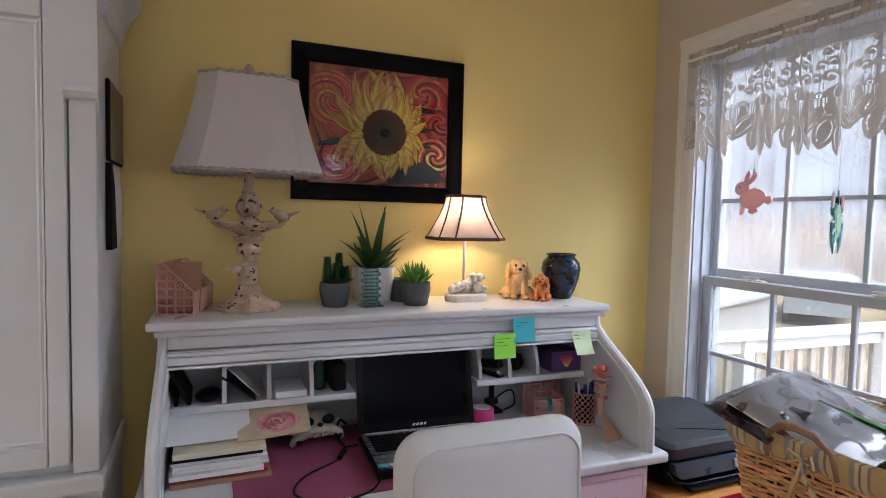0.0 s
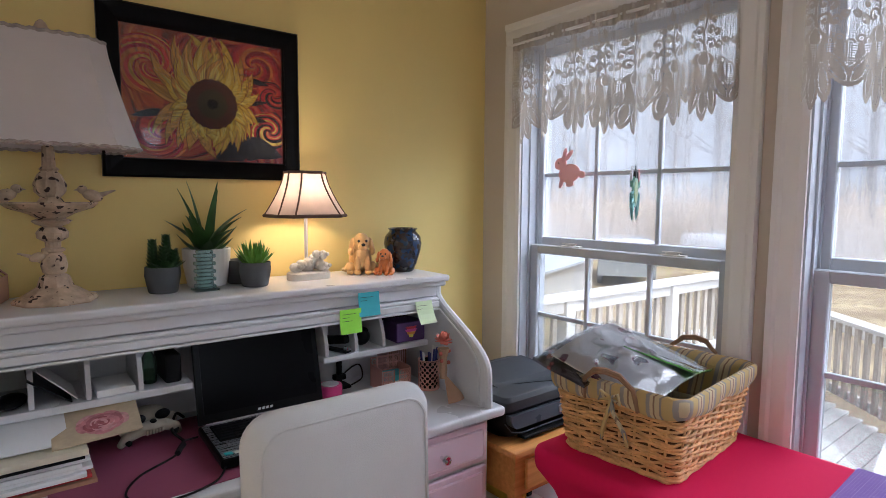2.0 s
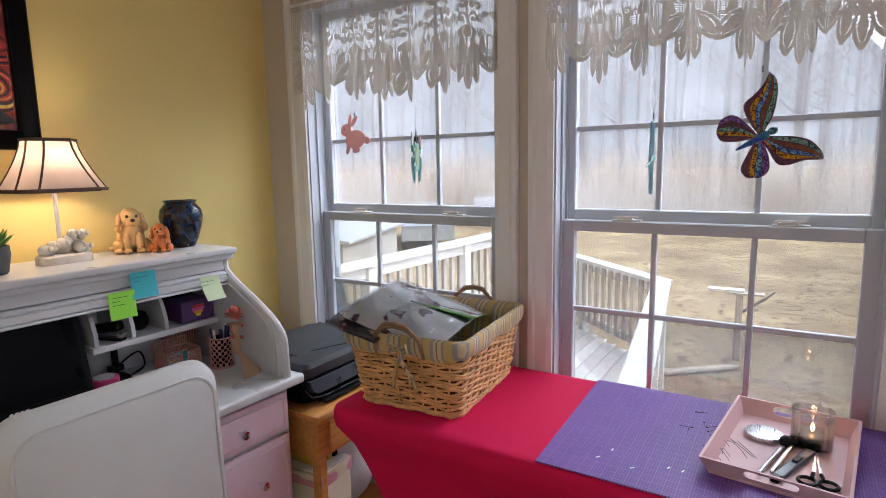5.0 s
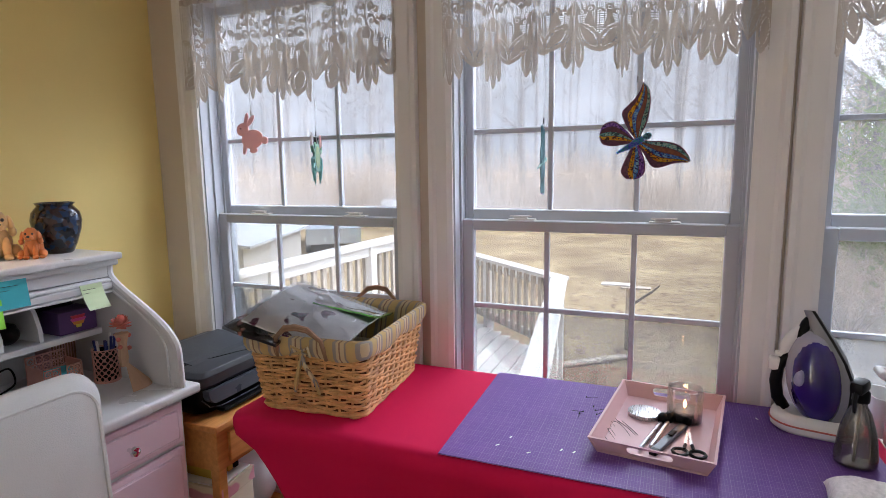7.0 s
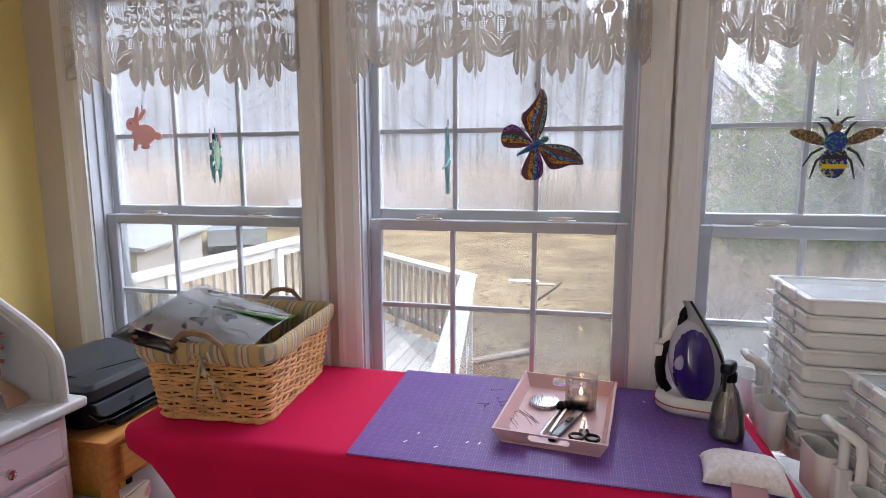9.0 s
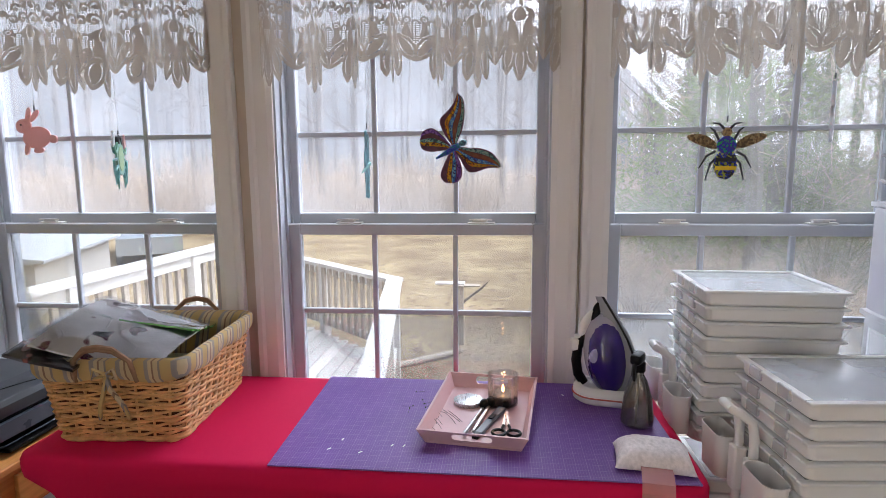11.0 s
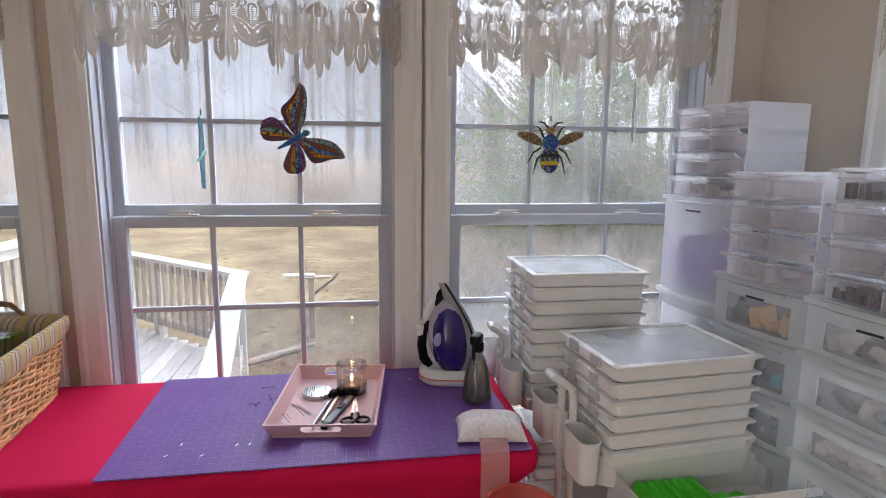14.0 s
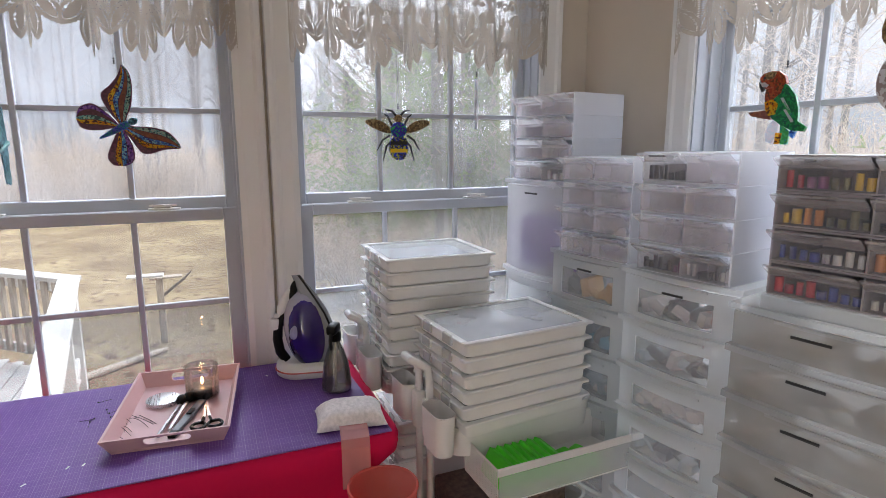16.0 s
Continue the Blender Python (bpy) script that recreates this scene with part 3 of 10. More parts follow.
def railing(a, b, label, base=DECK_Z):
    """A timber rail from a to b (x, y) with square posts and flat balusters."""
    a, b = Vector((*a, base)), Vector((*b, base))
    run = (b - a).length
    rail = thing("deck_railing", label, "railing", (a.x, a.y, base), math.degrees(math.atan2(b.y - a.y, b.x - a.x)), group="deck railings")
    part("handrail", box(-0.08, -0.08, 0.83, run + 0.08, 0.08, 0.87, r=0.006), DECKW, rail)
    part("bottom_rail", box(0.05, -0.02, 0.10, run - 0.05, 0.02, 0.19, r=0.004), DECKW, rail)
    part("top_rail", box(0.05, -0.02, 0.73, run - 0.05, 0.02, 0.82, r=0.004), DECKW, rail)
    for x in (0.0, run / 3, 2 * run / 3, run):
        part("post", box(x - 0.05, -0.05, -0.7, x + 0.05, 0.05, 0.83, r=0.005), DECKW, rail)
    first, count = None, int(run / 0.135)
    for k in range(count):
        x = 0.1 + (run - 0.2) * k / (count - 1)
        if first is None:
            first = part("baluster", box(-0.027, 0.021, 0.12, 0.027, 0.055, 0.82, r=0.004, seg=1), RAILW, rail)
            first.location = (x, 0, 0)
        else:
            piece_of(first, "baluster", rail, (x, 0, 0))
    return rail


railing((2.15, 2.68), (6.4, 2.48), "weathered grey wooden deck railing with flat balusters", -0.17)
railing((5.74, 0.82), (8.5, 3.90), "weathered grey wooden deck railing set at an angle")
railing((2.25, 0.31), (5.58, 0.78), "weathered grey wooden deck railing along the deck's edge")
bm = bmesh.new()
tube(bm, [(7.5, 1.30, 0.05), (7.724, 1.037, 0.045), (8.235, 0.428, 0.05), (8.36, 0.28, 0.045)], [0.045, 0.05, 0.045, 0.03], 9)
whole("garden_log", bm, RAILW, "long weathered log edging the lawn", "log", smooth=True, at=(0, 0, GROUND_Z))

feeder = thing("bird_table", "grey wooden bird table with two boards on a post", "bird table", (8.8, 0.335, GROUND_Z), 92)
part("post", box(-0.045, -0.045, -0.1, 0.045, 0.045, 0.97, r=0.01), RAILW, feeder)
part("board", box(-0.06, -0.10, 0.985, 0.40, 0.06, 1.01, r=0.006), DECKW, feeder)
part("board", box(-0.30, -0.05, 0.955, 0.12, 0.10, 0.98, r=0.006), RAILW, feeder)
bm = bmesh.new()
tube(bm, [(-0.04, 0, 0.70), (-0.32, 0.02, 0.92), (-0.42, 0.03, 1.02)], [0.022, 0.018, 0.010])
part("branch", bm, BARK, feeder)


def crossed(bm, p, d, length, width):
    """One flat twig or needle tuft, as two crossing blades."""
    d = d.normalized()
    s = d.orthogonal().normalized()
    for a in (s, d.cross(s)):
        q = [p - a * width * 0.5, p + a * width * 0.5, p + d * length + a * width * 0.15, p + d * length - a * width * 0.15]
        bm.faces.new([bm.verts.new(c) for c in q])


def bare_tree(rnd, x, y, tall, thick):
    t = thing("bare_tree", "tall leafless grey woodland tree", "tree", (x, y, GROUND_Z + 0.2), rnd.uniform(0, 360), group="woodland trees")
    bm = bmesh.new()
    lean = rnd.uniform(-0.4, 0.4), rnd.uniform(-0.4, 0.4)
    path = [(lean[0] * s * s + 0.1 * math.sin(5 * s), lean[1] * s * s, -0.4 + tall * s) for s in (0, 0.12, 0.3, 0.5, 0.7, 0.86, 1)]
    tube(bm, path, [thick * k for k in (1.25, 1, 0.86, 0.7, 0.5, 0.3, 0.08)], 7)
    part("trunk", bm, BARK, t, smooth=True)
    bm = bmesh.new()
    for k in range(22):
        s = rnd.uniform(0.3, 0.97)
        a, up = rnd.uniform(0, 6.283), rnd.uniform(0.3, 0.9)
        o = Vector((lean[0] * s * s, lean[1] * s * s, -0.4 + tall * s))
        ln = tall * rnd.uniform(0.1, 0.24) * (1.15 - s * 0.6)
        d = Vector((math.cos(a), math.sin(a), up))
        mid, end = o + d * ln * 0.5, o + d * ln + Vector((0, 0, ln * 0.25))
        tube(bm, [o, mid, end], [thick * 0.3 * (1.1 - s), thick * 0.18 * (1.1 - s), 0.006], 4)
        for j in range(7):
            f = rnd.uniform(0.3, 1)
            q = o.lerp(end, f)
            e = d + Vector((rnd.uniform(-1, 1), rnd.uniform(-1, 1), rnd.uniform(-0.2, 1)))
            tube(bm, [q, q + e.normalized() * ln * 0.35], [0.012, 0.003], 3)
    part("crown", bm, BARK, t)
    return t


def pine(rnd, x, y, tall):
    t = thing("pine_tree", "green pine tree with ragged open crown", "tree", (x, y, GROUND_Z + 0.2), rnd.uniform(0, 360), group="pines")
    bm = bmesh.new()
    tube(bm, [(0, 0, -0.4), (0.05, 0, tall * 0.5), (0, 0.1, tall)], [0.16, 0.1, 0.02], 7)
    part("trunk", bm, BARK, t, smooth=True)
    bm = bmesh.new()
    for k in range(64):
        s = rnd.uniform(0.12, 0.98)
        a = rnd.uniform(0, 6.283)
        o, d = Vector((0, 0, tall * s)), Vector((math.cos(a), math.sin(a), rnd.uniform(-0.15, 0.3)))
        ln = (1.05 - s) * tall * rnd.uniform(0.16, 0.33) + 0.3
        tube(bm, [o, o + d * ln], [0.03, 0.006], 3)
        for j in range(26):
            q = o + d * ln * rnd.uniform(0.25, 1.02) + Vector((rnd.gauss(0, 0.10), rnd.gauss(0, 0.10), rnd.gauss(0.02, 0.07)))
            e = d + Vector((rnd.uniform(-0.9, 0.9), rnd.uniform(-0.9, 0.9), rnd.uniform(-0.3, 0.8)))
            crossed(bm, q, e, rnd.uniform(0.12, 0.26), 0.05)
    part("crown", bm, NEEDLE, t)
    return t


def shrub(rnd, x, y, wide, tall, mat, label):
    t = thing("shrub", label, "shrub", (x, y, GROUND_Z), rnd.uniform(0, 360), group="shrubs")
    bm = bmesh.new()
    for k in range(40):
        a, s = rnd.uniform(0, 6.283), rnd.uniform(0.1, 1) * wide * 0.5
        o = Vector((0.15 * rnd.uniform(-1, 1), 0.15 * rnd.uniform(-1, 1), 0.0))
        e = Vector((math.cos(a) * s, math.sin(a) * s, tall * rnd.uniform(0.5, 1)))
        mid = o.lerp(e, 0.5) + Vector((0, 0, tall * 0.12))
        tube(bm, [o, mid, e], [0.018, 0.012, 0.004], 3)
        for j in range(24):
            q = mid.lerp(e, rnd.uniform(-0.3, 1))
            crossed(bm, q, Vector((rnd.uniform(-1, 1), rnd.uniform(-1, 1), rnd.uniform(-0.2, 1))), rnd.uniform(0.10, 0.3), 0.014)
    part("twigs", bm, mat, t)
    return t


rnd = random.Random(7)
woods = [bare_tree(rnd, 34, 3, 16, 0.22), bare_tree(rnd, 31, -4, 14, 0.16), bare_tree(rnd, 36, 9, 17, 0.26), bare_tree(rnd, 33, 15, 15, 0.18)]
for k in range(85):
    a = rnd.uniform(-58, 52)
    d = rnd.uniform(30, 52)
    x, y = d * math.cos(radians(a)), d * math.sin(radians(a))
    copy_thing(woods[k % 4], pose(x, y, GROUND_Z + 0.2 + 0.0105 * max(0, d - 30), 0, 0, rnd.uniform(0, 360)))
copy_thing(woods[0], pose(13.5, -6.5, GROUND_Z, 0, 0, 40)), copy_thing(woods[1], pose(11.5, -5.2, GROUND_Z, 0, 0, 80)), copy_thing(woods[3], pose(9.0, -8.5, GROUND_Z, 0, 0, 10))
copy_thing(woods[2], pose(4.5, -11.0, GROUND_Z, 0, 0, 10)), copy_thing(woods[1], pose(1.5, -12.5, GROUND_Z, 0, 0, 200)), copy_thing(woods[3], pose(3.2, -13.0, GROUND_Z, 0, 0, 300))
conifers = [pine(rnd, 15.5, -7.8, 6.5), pine(rnd, 13.2, -8.6, 5.2)]
for x, y, g in ((20, -11.0, 20), (22, -7.5, 140), (24, -13, 60), (26, -10, 75)):
    copy_thing(conifers[int(g) % 2], pose(x, y, GROUND_Z, 0, 0, g))
for k in range(20):
    a, d = rnd.uniform(-75, -12), rnd.uniform(17, 30)
    copy_thing(woods[k % 4], pose(d * math.cos(radians(a)), d * math.sin(radians(a)), GROUND_Z, 0, 0, rnd.uniform(0, 360)))
for k in range(4):
    a, d = rnd.uniform(-34, -16), rnd.uniform(20, 28)
    copy_thing(conifers[k % 2], pose(d * math.cos(radians(a)), d * math.sin(radians(a)), GROUND_Z, 0, 0, rnd.uniform(0, 360)))
bushes = [shrub(rnd, 11.8, -2.4, 2.4, 1.5, BRUSH, "bare brown winter shrub"), shrub(rnd, 13.0, -4.2, 3.0, 2.2, NEEDLE, "loose green evergreen shrub")]
for x, y, g in ((9.2, -3.4, 0), (9.8, -2.6, 0), (8.2, -4.6, 0), (12.5, -6.5, 0), (10.5, -6.0, 1), (14.5, -5.0, 0), (9.5, -7.5, 0), (16, -6, 1), (8.5, -9.5, 0), (10.8, -4.4, 0), (6.5, -9.5, 0), (15, -9.5, 1), (18, -5, 0), (13, -8, 0)):
    copy_thing(bushes[g], pose(x, y, GROUND_Z, 0, 0, 37 * x))
bm = bmesh.new()
for k in range(11000):
    a, d = rnd.uniform(-75, 58), 27.5 + 22 * rnd.random() ** 1.5
    p = Vector((d * math.cos(radians(a)), d * math.sin(radians(a)), GROUND_Z + 0.0105 * max(0, d - 30) - 0.05))
    crossed(bm, p, Vector((rnd.gauss(0, 0.25), rnd.gauss(0, 0.25), 1)), rnd.uniform(0.6, 4.2), rnd.uniform(0.03, 0.11))
whole("underbrush", bm, BRUSH, "dense brown underbrush at the edge of the woods", "brush", kind="stuff")
bm = bmesh.new()
for k in range(14000):
    a, d = rnd.uniform(-82, -9), 12 + 16 * rnd.random()
    z_ = GROUND_Z + 7.0 * rnd.random() ** 1.4
    if a > -13 and d < 17:
        continue
    p = Vector((d * math.cos(radians(a)), d * math.sin(radians(a)), z_))
    crossed(bm, p, Vector((rnd.uniform(-1, 1), rnd.uniform(-1, 1), rnd.uniform(-0.4, 1.2))), rnd.uniform(0.3, 1.6), rnd.uniform(0.008, 0.024))
whole("thicket", bm, BRUSH, "tangled bare brown branches of the near woods", "brush", kind="stuff")
GREENERY = cloth("soft_green_leaves", (0.26, 0.33, 0.12), 0.5, var=0.35, bump=0)
bm = bmesh.new()
for cx, cy, cz, r_ in ((13.5, -3.9, 1.6, 1.5), (14.5, -6.4, 2.0, 1.7), (14, -7.8, 1.2, 1.3), (12, -4.2, -0.6, 0.9), (13, -6.2, -0.2, 1.2), (15, -5.0, 0.4, 1.2), (6.5, -13, 0.5, 1.2), (12.5, -3.4, 0.3, 1.2), (16, -7.5, 3.2, 1.6), (13.2, -5.2, 2.8, 1.4)):
    for k in range(420):
        v = Vector((rnd.gauss(0, 0.5), rnd.gauss(0, 0.5), rnd.gauss(0, 0.42))) * r_
        crossed(bm, Vector((cx, cy, cz)) + v, Vector((rnd.uniform(-1, 1), rnd.uniform(-1, 1), rnd.uniform(-0.6, 0.8))), rnd.uniform(0.12, 0.32), rnd.uniform(0.04, 0.10))
whole("evergreen_foliage", bm, GREENERY, "loose green foliage among the bare branches", "foliage", kind="stuff")

bm = bmesh.new()
for k in range(14000):
    a, d = rnd.uniform(-50, 30), 5 + 22 * rnd.random() ** 1.9
    p = Vector((2 + d * math.cos(radians(a)), d * math.sin(radians(a)), GROUND_Z + 0.01))
    t, s_ = rnd.uniform(0, 6.283), rnd.uniform(0.014, 0.042)
    q = [p + Vector((s_ * math.cos(t + j * 1.571), s_ * 0.6 * math.sin(t + j * 1.571), 0.02 * rnd.random())) for j in range(4)]
    bm.faces.new([bm.verts.new(c) for c in q])
whole("leaf_litter", bm, paint("dead_leaves", (0.22, 0.14, 0.09), 0.9, var=0.4, scale=3.0, bump=0), "brown dead leaves strewn over the lawn", "leaves", kind="stuff", at=(0, 0, 0.03))
car = thing("parked_car", "pale silver car parked beyond the deck", "car", (17.5, 11.3, GROUND_Z), 35)
CARP = paint("silver_car_paint", (0.42, 0.46, 0.5), 0.25, 0.5, var=0.04, bump=0, coat=0.6)
bm = bmesh.new()
loft(bm, [[(-2.2, y, 0.35), (-2.2, y, 0.85), (-1.5, y * 0.98, 1.0), (-0.9, y * 0.82, 1.45), (0.7, y * 0.82, 1.48), (1.4, y * 0.98, 1.0), (2.2, y, 0.88), (2.25, y, 0.35)] for y in (-0.88, 0.88)])
part("body", bm, CARP, car, smooth=30)
bm = bmesh.new()
prism(bm, [(-1.38, 1.02), (-0.86, 1.4), (0.62, 1.42), (1.25, 1.02)], -0.86, 0.86, "y")
part("window", bm, paint("dim_car_glass", (0.20, 0.22, 0.24), 0.2, var=0.05), car)
for x in (-1.4, 1.4):
    for y in (-0.92, 0.74):
        bm = bmesh.new()
        lathe(bm, [(0.2, 0), (0.33, 0.02), (0.33, 0.16), (0.2, 0.18)], 20)
        bmesh.ops.rotate(bm, matrix=Euler((radians(-90), 0, 0)).to_matrix(), verts=bm.verts)
        bmesh.ops.translate(bm, vec=(x, y, 0.33), verts=bm.verts)
        part("wheel", bm, paint("grey_wheel", (0.18, 0.18, 0.18), 0.6, var=0.1), car)
shed = thing("outbuilding", "pale grey low outbuilding beyond the deck", "shed", (11.5, 10.8, GROUND_Z), 20)
part("wall", box(-2.2, -1.5, 0, 2.2, 1.5, 1.15), paint("tan_siding", (0.34, 0.32, 0.29), 0.7, var=0.15, scale=2), shed)
bm = bmesh.new()
prism(bm, [(-1.75, 1.12), (0, 1.35), (1.75, 1.12), (1.75, 1.06), (-1.75, 1.06)], -2.4, 2.4, "x")
part("roof", bm, paint("grey_shingle", (0.30, 0.31, 0.32), 0.85, var=0.2, scale=8, bump=0.5), shed)

# ---- lace valances ----


REPEAT = 0.165


def leaf_at(a, b, rx, rz):
    """How far a point lies out from the middle of an upright pointed leaf; 1 at its toothed edge."""
    return abs(a) / (rx * max(1e-6, 1 - (b / rz) ** 2) ** 0.75) * (1 + 0.05 * math.sin(b * 620)) if abs(b) < rz else 9.0


def lace_at(u, v, depth):
    """What the cloth is at u (0 to 1 across one repeat) and v (metres above the lowest tip): 0 open, 1 close weave, 2 net."""
    x = (u - 0.5) * REPEAT
    s = abs(x)
    for cx, cz, rx, rz, tilt in ((0.0, 0.054, 0.0165, 0.056, 0.0), (0.0290, 0.072, 0.0205, 0.052, -0.14), (0.0600, 0.104, 0.0205, 0.050, -0.55)):
        a, b = (x if cx == 0 else s - cx), v - cz
        a, b = a * math.cos(tilt) - b * math.sin(tilt), b * math.cos(tilt) + a * math.sin(tilt)
        e = leaf_at(a, b, rx, rz)
        if 1 <= e < 1.10 and v > 0.088 and (v / 0.0090) % 1 > 0.30:
            return 0
        if e < 1:
            inner = leaf_at(a, b - 0.002, rx * 0.62, rz * 0.70)
            return 0 if 0.82 < inner < 1.08 and (v / 0.0100) % 1 > 0.22 else 1
    if v < 0.086 + 0.006 * math.cos(s * 75):
        return 0
    if v < 0.170:
        # drawn-thread ladders between the leaves
        if abs(s - 0.040) < 0.014 * (v - 0.110) / 0.055 or abs(s - 0.0825) < 0.016 * (v - 0.095) / 0.070 or s < 0.012 * (v - 0.108) / 0.060:
            return 0 if (v / 0.0060) % 1 > 0.36 and (x / 0.0062) % 1 > 0.34 else 1
        return 1
    for cx, cz in ((0.0825, 0.170), (0.0615, 0.182), (0.0405, 0.176)):
        ring = math.hypot(s - cx, v - cz)
        if ring < 0.0110:
            return 0 if 0.0030 < ring < 0.0056 else 1
    w = v - 0.165
    if w < 0.048 and s < 0.034 * math.sin(math.pi * (0.18 + 0.82 * w / 0.048)):
        # the tulip over the leaves, slit along its petals
        return 0 if 0.42 < s / (0.034 * math.sin(math.pi * (0.18 + 0.82 * w / 0.048))) < 0.52 and (v / 0.012) % 1 > 0.2 else 1
    if w < 0.034 and 0.040 < s < 0.054:
        return 0 if (v / 0.0060) % 1 > 0.36 and 0.043 < s < 0.051 else 1
    if w < 0.21 and abs(x - 0.004 * math.sin(w * 52)) < 0.0046 - 0.014 * w:
        return 1
    for cx, cw, r0, gap in ((0.022, 0.066, 0.0180, 1.0), (0.050, 0.060, 0.0140, -1.0), (0.017, 0.108, 0.0140, -1.0), (0.042, 0.098, 0.0130, 1.0), (0.012, 0.146, 0.0100, 1.0), (0.032, 0.135, 0.0100, -1.0), (0.071, 0.075, 0.0100, -1.0)):
        dx, dw = s - cx, w - cw
        c1 = math.hypot(dx, dw)
        if c1 < r0 * 1.08:
            arm = r0 * (0.35 + 0.65 * (math.atan2(dw, dx * gap) + math.pi) / (2 * math.pi))
            if abs(c1 - arm) < 0.0038 or c1 < r0 * 0.24:
                return 1
    bud = math.hypot(x / 0.011, (w - 0.182) / 0.017)
    if bud < 1:
        return 2 if 0.5 < bud < 0.7 else 1
    return 1 if depth < 0.052 else 2


STEP = 0.0020
ACROSS = 96
LACE_ROWS = int(0.425 / STEP)
LACE_TABLE = [[lace_at((i + 0.5) / ACROSS, 0.425 - (j + 0.5) * STEP, (j + 0.5) * STEP) for j in range(LACE_ROWS)] for i in range(ACROSS)]


def valance(m, wide, label, seed=0):
    """Gathered lace on a rod; local x across, z down from the rod."""
    val = thing("lace_valance", label, "curtain", group="lace valances")
    val.matrix_basis = m
    full = wide * 1.32
    cols, rows = int(full / STEP), LACE_ROWS
    i, j = np.meshgrid(np.arange(cols + 1), np.arange(rows + 1), indexing="ij")
    s, dz = i / cols, j * STEP
    arc = s * full
    fold = 0.026 * np.sin(arc * 34 + seed + 1.2 * np.sin(arc * 9 + seed)) + 0.010 * np.sin(arc * 71 + 2 * seed) + 0.008 * np.sin(arc * 13)
    ease = 0.30 + 0.70 * np.minimum(1, dz / 0.25)
    x = -wide / 2 + s * wide + (0.013 * np.sin(arc * 34 + seed + 1.5 + 1.2 * np.sin(arc * 9 + seed)) + 0.010 * np.sin(arc * 15 + 2.3 * seed)) * ease * np.minimum(1, np.minimum(8 * s, 8 * (1 - s)))
    hang = 0.012 * np.sin(arc * 11 + 3 * seed) * np.minimum(1, dz / 0.3)
    ruck = np.where(dz < 0.05, 0.004 * np.sin(arc * 240), 0.0)
    verts = np.stack([x, -0.040 + fold * ease * 0.8 + ruck, -dz - hang], -1).reshape(-1, 3)
    table = np.array(LACE_TABLE)
    kind = table[(((np.arange(cols) + 0.5) * STEP / REPEAT + seed * 0.13) % 1.0 * ACROSS).astype(int)]
    ci, cj = np.nonzero(kind)
    at = ci * (rows + 1) + cj
    faces = np.stack([at, at + rows + 1, at + rows + 2, at + 1], -1)
    used, where = np.unique(faces, return_inverse=True)
    me = bpy.data.meshes.new("lace")
    me.from_pydata(verts[used].tolist(), [], where.reshape(-1, 4).tolist())
    me.materials.append(LACE)
    me.materials.append(LACENET)
    me.polygons.foreach_set("material_index", (kind[ci, cj] - 1).astype(np.int32))
    me.polygons.foreach_set("use_smooth", [True] * len(me.polygons))
    ob = new("lace", me)
    ob.parent = val
    bm = bmesh.new()
    tube(bm, [(-wide / 2 - 0.01, -0.042, -0.028), (wide / 2 + 0.01, -0.042, -0.028)], 0.006, 8)
    for x_ in (-1, 1):
        tube(bm, [(x_ * (wide / 2 + 0.006), -0.042, -0.028), (x_ * (wide / 2 + 0.006), 0.0, -0.028)], 0.005, 6)
    part("rod", bm, TRIM, val)
    return val


for k, c in enumerate(WIN_EAST):
    valance(pose(E_X - 0.006, c, 2.088, 0, 0, -90), 0.90, "white cotton lace valance with a leaf-shaped scalloped hem", k * 1.7)
valance(pose(WIN_SOUTH, S_Y + 0.006, 2.088, 0, 0, 180), 0.90, "white cotton lace valance with a leaf-shaped scalloped hem", 5.3)

